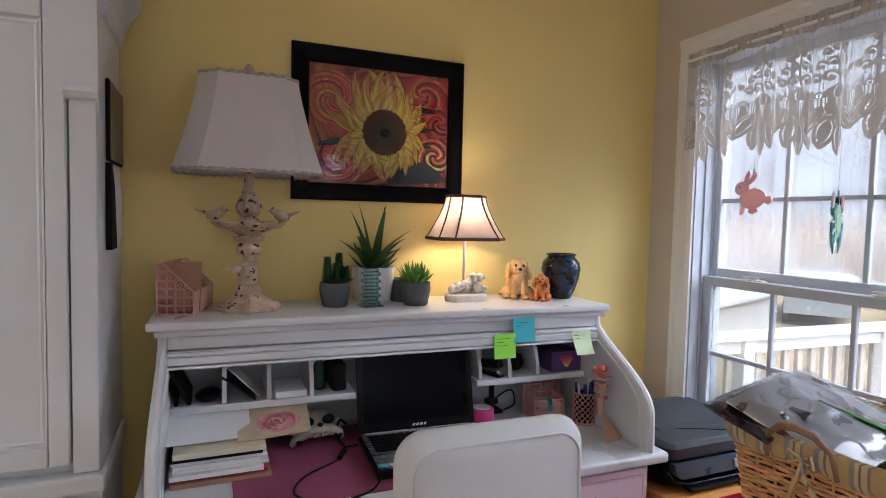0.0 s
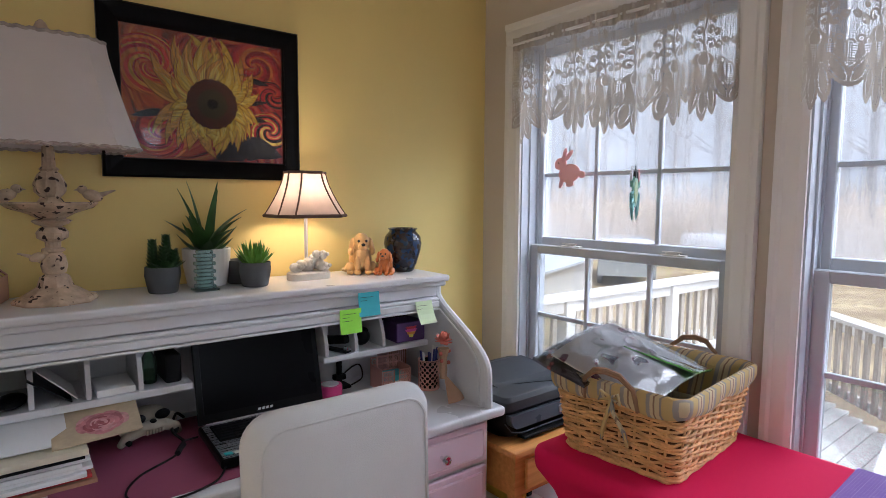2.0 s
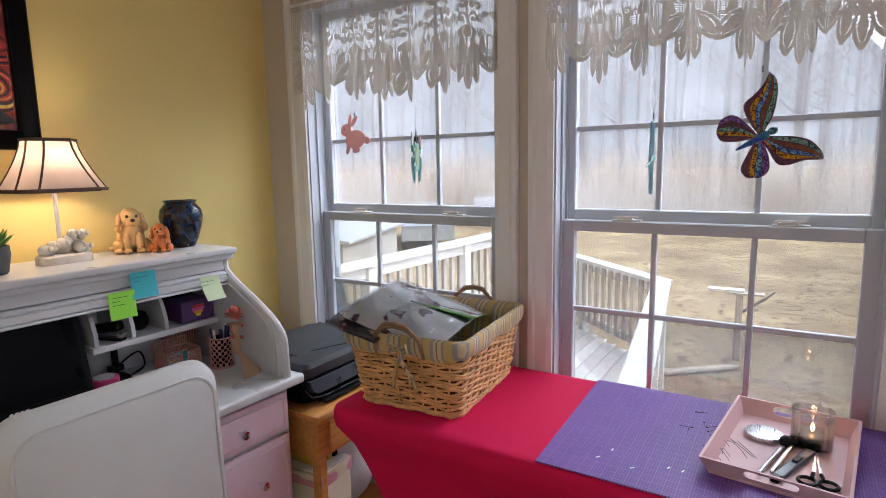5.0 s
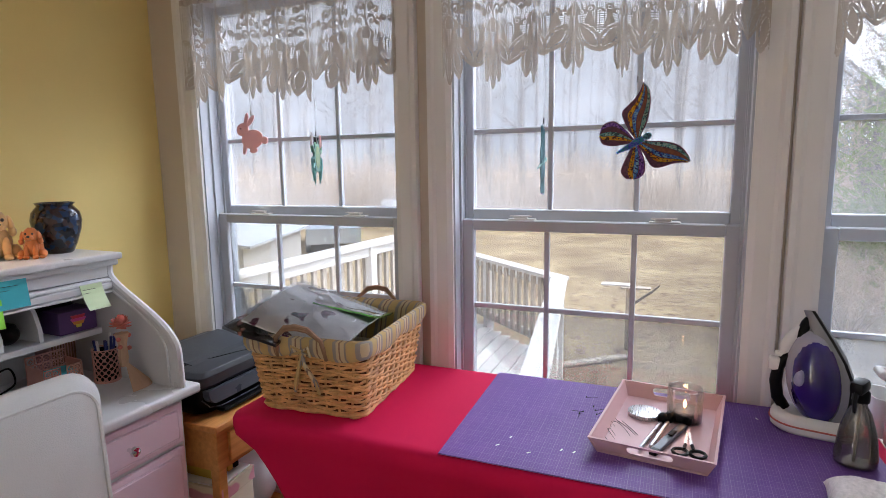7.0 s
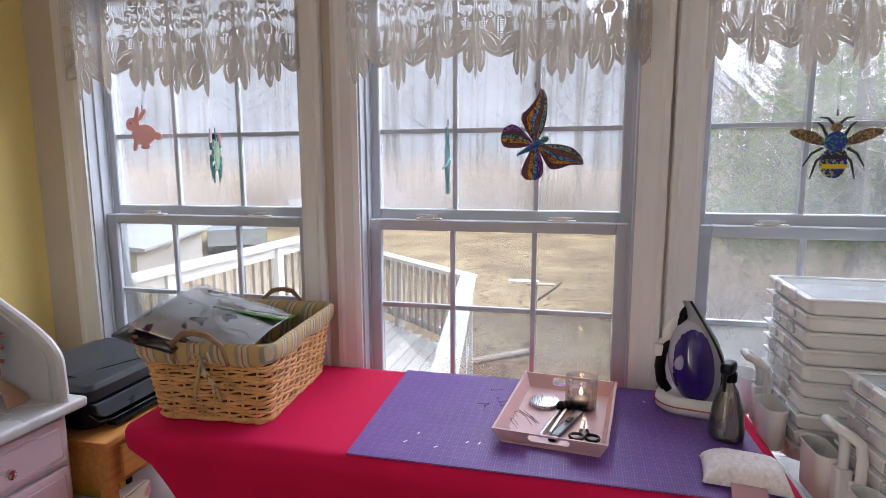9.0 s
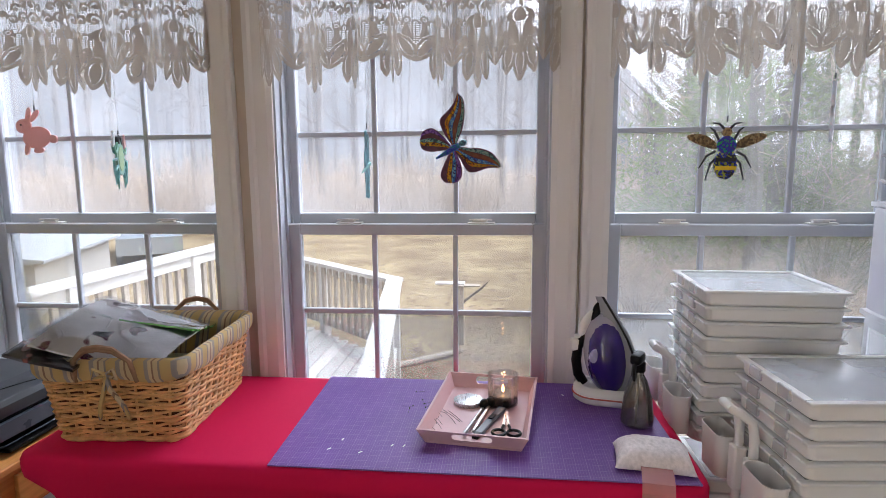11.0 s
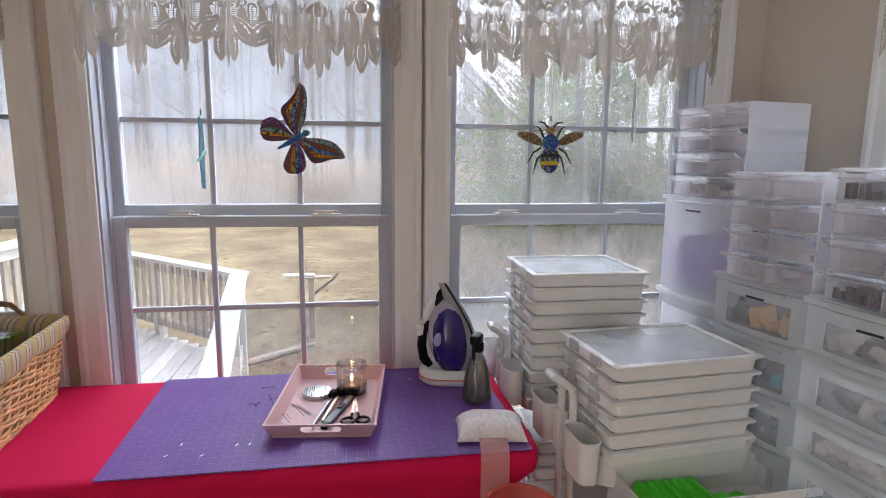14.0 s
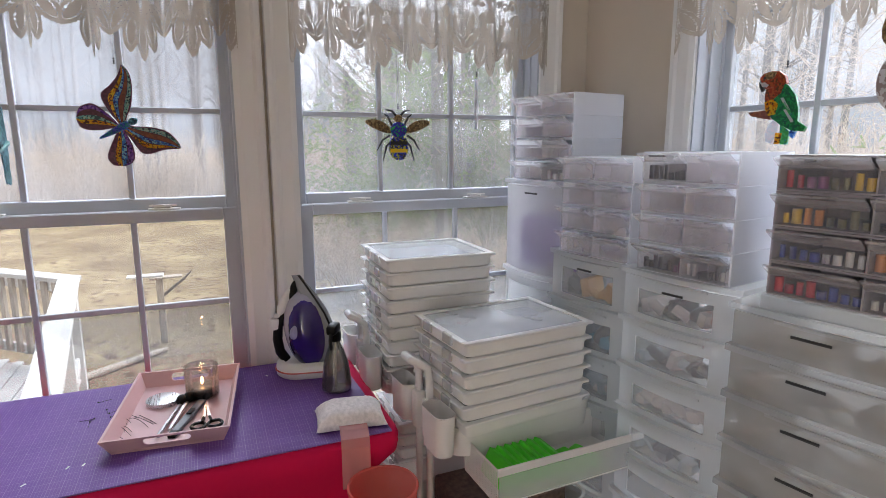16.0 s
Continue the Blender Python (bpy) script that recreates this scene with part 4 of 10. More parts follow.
# ---- armoire ----
ARMW = paint("cool_white_cabinet_paint", (0.70, 0.73, 0.77), 0.36, var=0.03, scale=4, bump=0.06, grain=90)
ARM_X = -0.10
arm = thing("armoire", "tall white painted armoire with panelled doors", "armoire", (ARM_X, N_Y - 0.015, 0))
W, D, AH = 1.0, 0.345, 2.25
part("carcass", box(-W, -D, 0.06, 0, 0, AH, r=0.004), ARMW, arm)
part("plinth", box(-W, -D - 0.02, 0, 0.0, -0.02, 0.10, r=0.004), ARMW, arm)
part("ledge", box(-W - 0.01, -D - 0.05, 0.790, 0.012, 0.0, 0.832, r=0.008), ARMW, arm)
for x0, x1 in ((-W + 0.055, -W / 2 - 0.003), (-W / 2 + 0.003, -0.058)):
    for z0, z1 in ((0.855, 1.905), (0.13, 0.77)):
        d = part("door", box(x0, -D - 0.022, z0, x1, -D - 0.001, z1, r=0.003), ARMW, arm)
        bm = bmesh.new()
        for a, b, c, e in ((x0, x0 + 0.043, z0, z1), (x1 - 0.043, x1, z0, z1), (x0 + 0.043, x1 - 0.043, z0, z0 + 0.05), (x0 + 0.043, x1 - 0.043, z1 - 0.05, z1)):
            rbox(bm, a + 0.001, -D - 0.032, c + 0.001, b - 0.001, -D - 0.022, e - 0.001, 0.003, 1)
        part("door_frame", bm, ARMW, d)
        bm = bmesh.new()
        loft(bm, [[(xx, -D - dpt, zz) for xx, zz in ((x0 + o, z0 + o + 0.007), (x1 - o, z0 + o + 0.007), (x1 - o, z1 - o - 0.007), (x0 + o, z1 - o - 0.007))] for o, dpt in ((0.0435, 0.0222), (0.0435, 0.031), (0.048, 0.0265), (0.053, 0.0285), (0.058, 0.0238))])
        part("panel", bm, ARMW, d)
        bm = bmesh.new()
        ball(bm, (x0 + 0.03 if x0 > -W / 2 else x1 - 0.03, -D - 0.045, (z0 + z1) / 2), 0.014)
        part("knob", bm, CHROME, d, "small chrome knob", True)
part("pilaster", box(-0.054, -D - 0.028, 0.833, 0.0, -D - 0.001, 2.13, r=0.004), ARMW, arm)
bm = bmesh.new()
prism(bm, [(-D - 0.03, 1.688), (-D - 0.046, 1.692), (-D - 0.052, 1.702), (-D - 0.046, 1.716), (-D - 0.042, 1.80), (-D - 0.056, 2.04), (-D - 0.056, 2.12), (-D - 0.01, 2.12), (-D - 0.01, 1.688)], -0.060, 0.006, "x")
part("corbel", bm, ARMW, arm)
bm = bmesh.new()
rings = []
for o, z_ in ((0.004, 1.905), (0.010, 1.91), (0.014, 1.925), (0.018, 1.945), (0.030, 1.975), (0.048, 2.00), (0.058, 2.02), (0.058, 2.04), (0.0, 2.05)):
    rings.append([(-0.02, -D + 0.05, z_), (o, -D + 0.05, z_), (o, -0.002, z_), (-0.02, -0.002, z_)])
loft(bm, rings)
part("side_moulding", bm, ARMW, arm)
bm = bmesh.new()
for o, z0, z1 in ((0.02, 2.13, 2.155), (0.035, 2.155, 2.18), (0.055, 2.18, 2.21), (0.075, 2.21, 2.255)):
    rbox(bm, -W - o, -D - 0.03 - o, z0, 0 + o, -0.002, z1, 0.006)
part("cornice", bm, ARMW, arm)
card = thing("hanging_photo", "dark photo board hung on the side of the armoire", "photo", (ARM_X, 0, 0))
part("board", box(0.001, 1.468, 1.565, 0.010, 1.70, 1.765, r=0.002), BLACKM, card)
part("picture", box(0.0105, 1.478, 1.57, 0.012, 1.698, 1.760), paint("faded_brown_photo", (0.22, 0.17, 0.11), 0.5, var=0.45, scale=7), card)
bm = bmesh.new()
prism(bm, [(1.458, 1.345), (1.462, 1.56), (1.480, 1.560), (1.52, 1.50), (1.55, 1.345)], 0.001, 0.014, "x")
whole("hanging_pouch", bm, BLACKM, "black triangular pouch hung on the side of the armoire", "pouch", at=(ARM_X, 0, 0))
bm = bmesh.new()
prism(bm, [(1.562, 1.36), (1.535, 1.50), (1.50, 1.555), (1.60, 1.555), (1.68, 1.50), (1.69, 1.37)], 0.001, 0.009, "x")
whole("hanging_cloth", bm, PAPER, "white cloth hung on the side of the armoire", "cloth", at=(ARM_X, 0, 0))
stand = thing("leaning_frame", "beige framed board leaning low beside the armoire", "frame", (-0.455, 1.285, 0))
part("frame", box(-0.25, -0.012, 0, 0.31, 0.012, 0.725, r=0.006), OFFW, stand)
part("panel", box(-0.22, -0.0135, 0.03, 0.28, -0.0125, 0.695), KRAFT, stand)

# ---- roll-top desk ----
DT, DS = 1.163, 0.75
desk = thing("rolltop_desk", "white roll-top desk with pale pink drawers, roll raised", "desk", (0.705, N_Y - 0.012, 0), -1.2)
HW = 0.675
part("desktop", box(-HW - 0.055, -0.585, DS - 0.032, HW + 0.055, 0, DS, r=0.010, seg=3), DESKW, desk)
top = box(-HW - 0.035, -0.325, DT - 0.022, HW + 0.020, 0, DT, r=0.007, seg=3)
part("top_board", top, DESKW, desk)
part("top_moulding", box(-HW - 0.018, -0.305, DT - 0.042, HW + 0.018, -0.004, DT - 0.0225, r=0.006), DESKW, desk)
side = [(-0.002, DS), (-0.002, DT - 0.042)]
for k in range(29):
    s = k / 28
    z = DT - 0.043 - s * (DT - 0.043 - DS)
    u = min(1, max(0, (s - 0.08) / 0.62))
    y = -0.272 - 0.012 * s - 0.272 * (0.5 - 0.5 * math.cos(math.pi * u ** 0.85)) ** 0.88
    side.append((y, z))
for x in (-1, 1):
    bm = bmesh.new()
    prism(bm, side, x * HW - 0.011, x * HW + 0.011, "x")
    sp = part("side_panel", bm, DESKW, desk)
    bm = bmesh.new()
    tube(bm, [(x * HW, y - 0.004, z) for y, z in side[2:]], 0.013, 8)
    part("edge_moulding", bm, DESKW, sp, smooth=True)
    bm = bmesh.new()
    tube(bm, [(x * (HW - 0.014), y + 0.028, z) for y, z in side[8:]], 0.004, 6)
    part("tambour_track", bm, DESKW, sp, smooth=True)
part("back_panel", box(-HW + 0.011, -0.014, DS, HW - 0.011, -0.002, DT - 0.043), DESKW, desk)
fascia = part("fascia", box(-HW + 0.0115, -0.288, DT - 0.078, HW - 0.0115, -0.268, DT - 0.043, r=0.003), DESKW, desk)
roll = part("tambour", box(-HW + 0.012, -0.296, DT - 0.118, HW - 0.012, -0.276, DT - 0.081, r=0.004), DESKW, desk)
for z0, z1, y in ((DT - 0.093, DT - 0.083, -0.299), (DT - 0.116, DT - 0.095, -0.302)):
    part("tambour_slat", box(-HW + 0.012, y - 0.004, z0, HW - 0.012, y + 0.006, z1, r=0.003), DESKW, roll)
part("lift_rail", box(-HW + 0.012, -0.310, DT - 0.126, HW - 0.012, -0.286, DT - 0.1185, r=0.003), DESKW, roll)
PIG = -0.235
for a, b in ((-HW + 0.0115, -0.155), (0.245, HW - 0.0115)):
    sh = part("shelf", box(a, PIG, 0.893, b, -0.0145, 0.913, r=0.003), DESKW, desk)
for x in (-0.525, -0.405, -0.285, 0.262, 0.372, 0.48):
    bm = bmesh.new()
    prism(bm, [(-0.015, 0.9135), (PIG + 0.01, 0.9135), (PIG + 0.012, 0.95), (-0.205, 1.0), (-0.165, 1.05), (-0.16, 1.105), (-0.015, 1.105)], x - 0.006, x + 0.006, "x")
    part("divider", bm, DESKW, desk)
part("pigeonhole_top", box(-HW + 0.0115, -0.16, 1.1055, HW - 0.0115, -0.0145, 1.117), DESKW, desk)
for x0, x1 in ((-HW - 0.01, -HW + 0.41), (HW - 0.41, HW + 0.01)):
    part("pedestal", box(x0, -0.545, 0.07, x1, -0.004, DS - 0.033, r=0.004), DESKW, desk)
    part("plinth", box(x0 - 0.012, -0.56, 0.0, x1 + 0.012, -0.002, 0.0695, r=0.006), DESKW, desk)
    for z0, z1, knobs in ((0.575, 0.705, (0.5,)), (0.335, 0.560, (0.36, 0.64)), (0.095, 0.320, (0.36, 0.64))):
        dr = part("drawer", box(x0 + 0.018, -0.562, z0, x1 - 0.018, -0.5455, z1, r=0.004), PINKD, desk, "pale pink drawer front")
        part("drawer_field", box(x0 + 0.036, -0.568, z0 + 0.018, x1 - 0.036, -0.5625, z1 - 0.018, r=0.005, seg=1), PINKD, dr)
        for f in knobs:
            bm = bmesh.new()
            lathe(bm, [(0.006, 0), (0.005, 0.012), (0.011, 0.016), (0.016, 0.026), (0.013, 0.034), (0.004, 0.037)], 8)
            bmesh.ops.rotate(bm, matrix=Euler((radians(90), 0, 0)).to_matrix(), verts=bm.verts)
            bmesh.ops.translate(bm, vec=(x0 + f * (x1 - x0), -0.568, (z0 + z1) / 2), verts=bm.verts)
            part("knob", bm, CHROME, dr, "faceted clear crystal knob")
part("modesty_panel", box(-HW + 0.41, -0.2, 0.2, HW - 0.41, -0.185, DS - 0.033), DESKW, desk)

pad = whole("desk_pad", box(0.19, 1.19, DS, 0.62, 1.66, DS + 0.003, r=0.001, seg=1), PINKMAT, "dusty pink desk pad on the desk", "desk pad")


# ---- on the desk ----
def leaf(bm, base, d, up, length, width, thick=0.25, curl=0.2, n=6, taper=False):
    """A fleshy pointed leaf from base along d, bending towards up."""
    d, up = d.normalized(), up.normalized()
    s = d.cross(up).normalized()
    rings = []
    for k in range(n + 1):
        t = k / n
        w = width * 0.5 * ((1 - t ** 1.5) if taper else math.sin(math.pi * (0.12 + 0.88 * t)) ** 0.8 if t < 1 else 0.02)
        p = base + d * length * t + up * length * curl * t * t
        w = max(w, width * 0.02)
        rings.append([p + s * w, p + up * w * thick, p - s * w, p - up * w * thick])
    loft(bm, rings)


def potted(label, at, kind_):
    t = thing("potted_succulent", label, "plant", at, group="potted succulents")
    rn = random.Random(int(at[0] * 1000))
    bm = bmesh.new()
    if kind_ == "aloe":
        lathe(bm, [(0.054, 0), (0.056, 0.004), (0.0665, 0.06), (0.069, 0.115), (0.065, 0.115), (0.062, 0.10), (0.003, 0.099)], 96, flute=0.018, flutes=24)
        part("pot", bm, WHITEPOT, t, "white ceramic pot with carved ribs", 50)
        bm = bmesh.new()
        for k in range(19):
            a = k * 2.4 + rn.uniform(-0.25, 0.25)
            tilt, ln = ((0.06 + 0.07 * k, 0.18), (0.50 + 0.06 * (k - 5), 0.150), (0.95 + 0.04 * (k - 12), 0.105))[0 if k < 5 else 1 if k < 12 else 2]
            d = Vector((math.cos(a) * math.sin(tilt), math.sin(a) * math.sin(tilt), math.cos(tilt)))
            out = Vector((math.cos(a), math.sin(a), 0))
            bend = (out - d * out.dot(d)).normalized()
            leaf(bm, Vector((0.010 * math.cos(a), 0.010 * math.sin(a), 0.095 + 0.045 * (18 - k) / 18)), d, bend, ln * rn.uniform(0.88, 1.12), 0.046 if k > 4 else 0.036, 0.35, (0.10 if k < 5 else rn.uniform(0.15, 0.42) if k < 12 else rn.uniform(-0.30, 0.1)), 10, True)
        part("leaves", bm, LEAFA, t, "long pointed dark green leaves", True)
    else:
        lathe(bm, [(0.036, 0), (0.039, 0.004), (0.0475, 0.05), (0.046, 0.074), (0.042, 0.074), (0.040, 0.064), (0.003, 0.063)], 32)
        part("pot", bm, CONCRETE, t, "dark grey concrete pot", 50)
        bm = bmesh.new()
        if kind_ == "string":
            for sx, sy, tall in ((-0.024, 0.0, 0.088), (0.014, 0.012, 0.10), (0.0, -0.015, 0.07), (0.03, -0.004, 0.06)):
                for k in range(int(tall / 0.0058)):
                    for q in range(4):
                        a = q * 1.571 + (k % 2) * 0.785
                        d = Vector((math.cos(a), math.sin(a), 0.55))
                        leaf(bm, Vector((sx, sy, 0.062 + k * 0.0058)), d, Vector((0, 0, 1)), 0.021 * (1.15 - 0.5 * k * 0.0058 / tall), 0.0125, 0.6, 0.3, 3)
            for k in range(16):
                a = k * 2.4
                d = Vector((math.cos(a), math.sin(a), 0.25 + 0.03 * k))
                leaf(bm, Vector((0.008, -0.01, 0.064)), d, Vector((0, 0, 1)), 0.055 - 0.001 * k, 0.022, 0.4, 0.2, 5)
            part("leaves", bm, LEAFD, t, "dark green clustered leaves", True)
        else:
            for k in range(60):
                a, tilt = k * 2.4, 0.15 + 1.0 * (k / 59)
                d = Vector((math.cos(a) * math.sin(tilt), math.sin(a) * math.sin(tilt), math.cos(tilt)))
                leaf(bm, Vector((0.012 * math.cos(a), 0.012 * math.sin(a), 0.062)), d, Vector((0, 0, 1)) - d * d.z, rn.uniform(0.055, 0.082), 0.0135, 0.5, 0.15, 5)
            part("leaves", bm, LEAFG, t, "bright green spiky leaves", True)
    return t


potted("dark leafy succulent in a grey concrete pot on the desk", (0.496, 1.587, DT), "string")
potted("spiky aloe in a white ribbed ceramic pot on the desk", (0.638, 1.66, DT), "aloe")
potted("bright green succulent in a grey concrete pot on the desk", (0.749, 1.552, DT), "spiky")
bm = bmesh.new()
lathe(bm, [(0.036, 0), (0.039, 0.004), (0.0475, 0.05), (0.046, 0.074), (0.042, 0.074), (0.040, 0.064), (0.003, 0.063)], 32)
whole("small_pot", bm, CONCRETE, "dark grey concrete pot on the desk", "pot", smooth=50, at=(0.735, 1.645, DT))
gl = thing("glass_candlestick", "pale aqua glass candlestick of stacked blocks", "candlestick", (0.602, 1.555, DT))
part("foot", box(-0.034, -0.028, 0, 0.034, 0.028, 0.006, r=0.002), GLASSB, gl)
for k in range(10):
    w = 0.021 if k % 2 else 0.027
    part("glass_block", box(-w, -w * 0.7, 0.0065 + 0.0112 * k, w, w * 0.7, 0.0172 + 0.0112 * k, r=0.002, seg=1), GLASSB, gl)

# large lamp
lamp = thing("table_lamp", "tall cream distressed lamp with carved birds and a grey linen shade", "lamp", (0.243, 1.595, DT))
bm = bmesh.new()
lathe(bm, [(0.096, 0), (0.098, 0.006), (0.093, 0.014), (0.075, 0.022), (0.055, 0.036), (0.042, 0.044), (0.034, 0.07), (0.026, 0.076)], 8)
part("base", bm, CREAM, lamp)
bm = bmesh.new()
lathe(bm, [(0.020, 0.076), (0.026, 0.082), (0.030, 0.10), (0.026, 0.125), (0.018, 0.135), (0.026, 0.14), (0.026, 0.146), (0.017, 0.15), (0.018, 0.165), (0.034, 0.175), (0.036, 0.19), (0.028, 0.202), (0.020, 0.206), (0.036, 0.213), (0.045, 0.222), (0.03, 0.228)], 24, flute=0.03, flutes=12)
part("column", bm, CREAM, lamp, smooth=True)
bm = bmesh.new()
lathe(bm, [(0.03, 0.228), (0.045, 0.236), (0.05, 0.24), (0.095, 0.256), (0.108, 0.268), (0.106, 0.272), (0.09, 0.268), (0.03, 0.262)], 8)
part("bowl", bm, CREAM, lamp)
bm = bmesh.new()
lathe(bm, [(0.026, 0.262), (0.03, 0.27), (0.022, 0.285), (0.034, 0.30), (0.036, 0.32), (0.026, 0.345), (0.018, 0.355), (0.022, 0.36), (0.015, 0.368), (0.013, 0.42), (0.006, 0.425), (0.005, 0.70)], 20, flute=0.05, flutes=10)
part("stem", bm, CREAM, lamp, smooth=True)


def bird(bm, at, a, size=1.0):
    c, s = math.cos(a), math.sin(a)
    def p(u, v, w):
        return at[0] + size * (u * c - v * s), at[1] + size * (u * s + v * c), at[2] + size * w
    ball(bm, p(0, 0, 0.017), (0.024 * size, 0.014 * size, 0.0155 * size), (0, -20, math.degrees(a)), 8)
    ball(bm, p(0.022, 0, 0.033), (0.0115 * size,) * 3, None, 8)
    tube(bm, [p(0.03, 0, 0.033), p(0.041, 0, 0.031)], [0.004 * size, 0.0008], 5)
    tube(bm, [p(-0.014, 0, 0.018), p(-0.034, 0, 0.026), p(-0.052, 0, 0.032)], [0.008 * size, 0.005 * size, 0.002], 5)
    tube(bm, [p(0.004, 0.004, 0.006), p(0.004, 0.004, -0.003)], 0.0025 * size, 4)


for sx, a in ((-1, 0.12), (1, math.pi - 0.25)):
    bm = bmesh.new()
    bird(bm, (sx * 0.094, -0.008, 0.272), a if sx < 0 else a, 1.05)
    part("carved_bird", bm, CREAM, lamp, smooth=True)
bm = bmesh.new()
bird(bm, (-0.036, -0.012, 0.112), 0.1, 0.8)
part("carved_bird", bm, CREAM, lamp, smooth=True)


def shade_ring(w, d, cut, z):
    a, b = w / 2, d / 2
    return [(a, -b + cut, z), (a, b - cut, z), (a - cut, b, z), (-a + cut, b, z), (-a, b - cut, z), (-a, -b + cut, z), (-a + cut, -b, z), (a - cut, -b, z)]


bm = bmesh.new()
rows = []
for k in range(9):
    s = k / 8
    f = 1 - s
    rows.append(shade_ring(0.268 + 0.142 * f ** 1.25, 0.195 + 0.085 * f ** 1.25, 0.048 + 0.018 * f, 0.418 + 0.282 * s))
inner = [[(x * 0.985, y * 0.985, z) for x, y, z in r] for r in rows[::-1]]
loft(bm, rows + inner + [rows[0]], caps=False)
shade = part("shade", bm, SHADE, lamp, "grey-beige linen shade with cut corners")
for r, z in ((rows[0], 0.415), (rows[-1], 0.697)):
    bm = bmesh.new()
    pts = []
    for k in range(8):
        a, b = Vector(r[k]), Vector(r[(k + 1) % 8])
        c = max(2, int((b - a).length / 0.008))
        pts += [a.lerp(b, j / c) + Vector((0, 0, 0.002 * math.sin(j * 1.9))) for j in range(c)]
    tube(bm, pts, 0.0052, 5, True)
    part("braid", bm, BRAID, shade)
for k in range(8):
    bm = bmesh.new()
    tube(bm, [Vector(r[k]) * 1.002 for r in rows], 0.0016, 4)
    part("seam", bm, SHADE, shade)
bm = bmesh.new()
for k in range(4):
    tube(bm, [(0, 0, 0.693), Vector(rows[-1][2 * k]) * 0.99], 0.002, 4)
part("spider", bm, STEEL, lamp)
bm = bmesh.new()
lathe(bm, [(0.008, 0.70), (0.014, 0.704), (0.016, 0.716), (0.017, 0.728), (0.011, 0.742), (0.003, 0.75)], 14)
part("finial", bm, CREAM, lamp, smooth=True)

for child in lamp.children_recursive:
    if child.parent == lamp:
        child.scale = (0.97, 0.97, 0.945)
# small lit lamp
lit = thing("small_lamp", "small lit lamp with panelled shade and stone puppy base", "lamp", (0.945, 1.59, DT))
bm = bmesh.new()
loft(bm, [[(x, y, z) for x, y in rrect(0.145, 0.075, 0.03, 5)] for z in (0.0, 0.004, 0.022)] + [[(x * 0.92, y * 0.9, 0.026) for x, y in rrect(0.145, 0.075, 0.03, 5)]])
for k, (x, y, z, s) in enumerate(((-0.052, -0.005, 0.042, 0.018), (-0.028, 0.0, 0.05, 0.019), (-0.006, -0.004, 0.056, 0.019), (0.014, 0.0, 0.066, 0.018), (0.022, -0.01, 0.082, 0.016), (0.05, -0.004, 0.078, 0.017), (0.036, -0.015, 0.045, 0.02), (0.055, -0.012, 0.04, 0.016), (-0.04, 0.01, 0.036, 0.02), (0.0, 0.012, 0.04, 0.026), (0.035, 0.012, 0.05, 0.024))):
    ball(bm, (x, y, z), (s, s * 0.85, s * 0.9), (10 * k, 15 * k, 30 * k), 8)
    ball(bm, (x + 0.010, y - 0.012, z + 0.004), s * 0.45, None, 6)
    ball(bm, (x - 0.012, y - 0.006, z + 0.006), (s * 0.25, s * 0.2, s * 0.5), (0, 30, 0), 6)
part("figurine_base", bm, STONEW, lit, "cream stone base of carved puppies on a log", True)
bm = bmesh.new()
tube(bm, [(0.0, 0.018, 0.02), (0, 0.018, 0.24)], 0.006, 10)
tube(bm, [(0.0, 0.018, 0.24), (0, 0.018, 0.262)], 0.011, 10)
part("stem", bm, TRIM, lit, smooth=True)
bm = bmesh.new()
ball(bm, (0, 0.018, 0.295), (0.02, 0.02, 0.026))
part("bulb", bm, BULB, lit, smooth=True)
bm = bmesh.new()
rows = [[(x, y + 0.018, z) for x, y, z in shade_ring(0.128 + 0.112 * (1 - k / 6) ** 1.4, 0.10 + 0.095 * (1 - k / 6) ** 1.4, 0.03 + 0.01 * (1 - k / 6), 0.212 + 0.142 * k / 6)] for k in range(7)]
loft(bm, rows, caps=False)
shade = part("shade", bm, SHADEL, lit, "glowing cream panelled shade with dark edges")
for r, w in ((rows[0], 0.0058), (rows[-1], 0.0050)):
    bm = bmesh.new()
    tube(bm, r, w, 6, True)
    part("trim_band", bm, DARKTRIM, shade)
for k in range(8):
    bm = bmesh.new()
    tube(bm, [r[k] for r in rows], 0.003, 5)
    part("trim_band", bm, DARKTRIM, shade)
bm = bmesh.new()
for k in range(4):
    tube(bm, [(0, 0.018, 0.345), rows[-1][2 * k]], 0.0018, 4)
tube(bm, [(0, 0.018, 0.262), (0.03, 0.018, 0.30), (0.0, 0.018, 0.347)], 0.0015, 4)
tube(bm, [(0, 0.018, 0.262), (-0.03, 0.018, 0.30), (0.0, 0.018, 0.347)], 0.0015, 4)
part("harp", bm, STEEL, lit)
glow = new("lamp_bulb_light", bpy.data.lights.new("lamp_bulb_light", "POINT"))
glow.data.energy, glow.data.color, glow.data.shadow_soft_size = 2.7, (1.0, 0.74, 0.46), 0.028
glow.location = (0.945, 1.608, DT + 0.295)


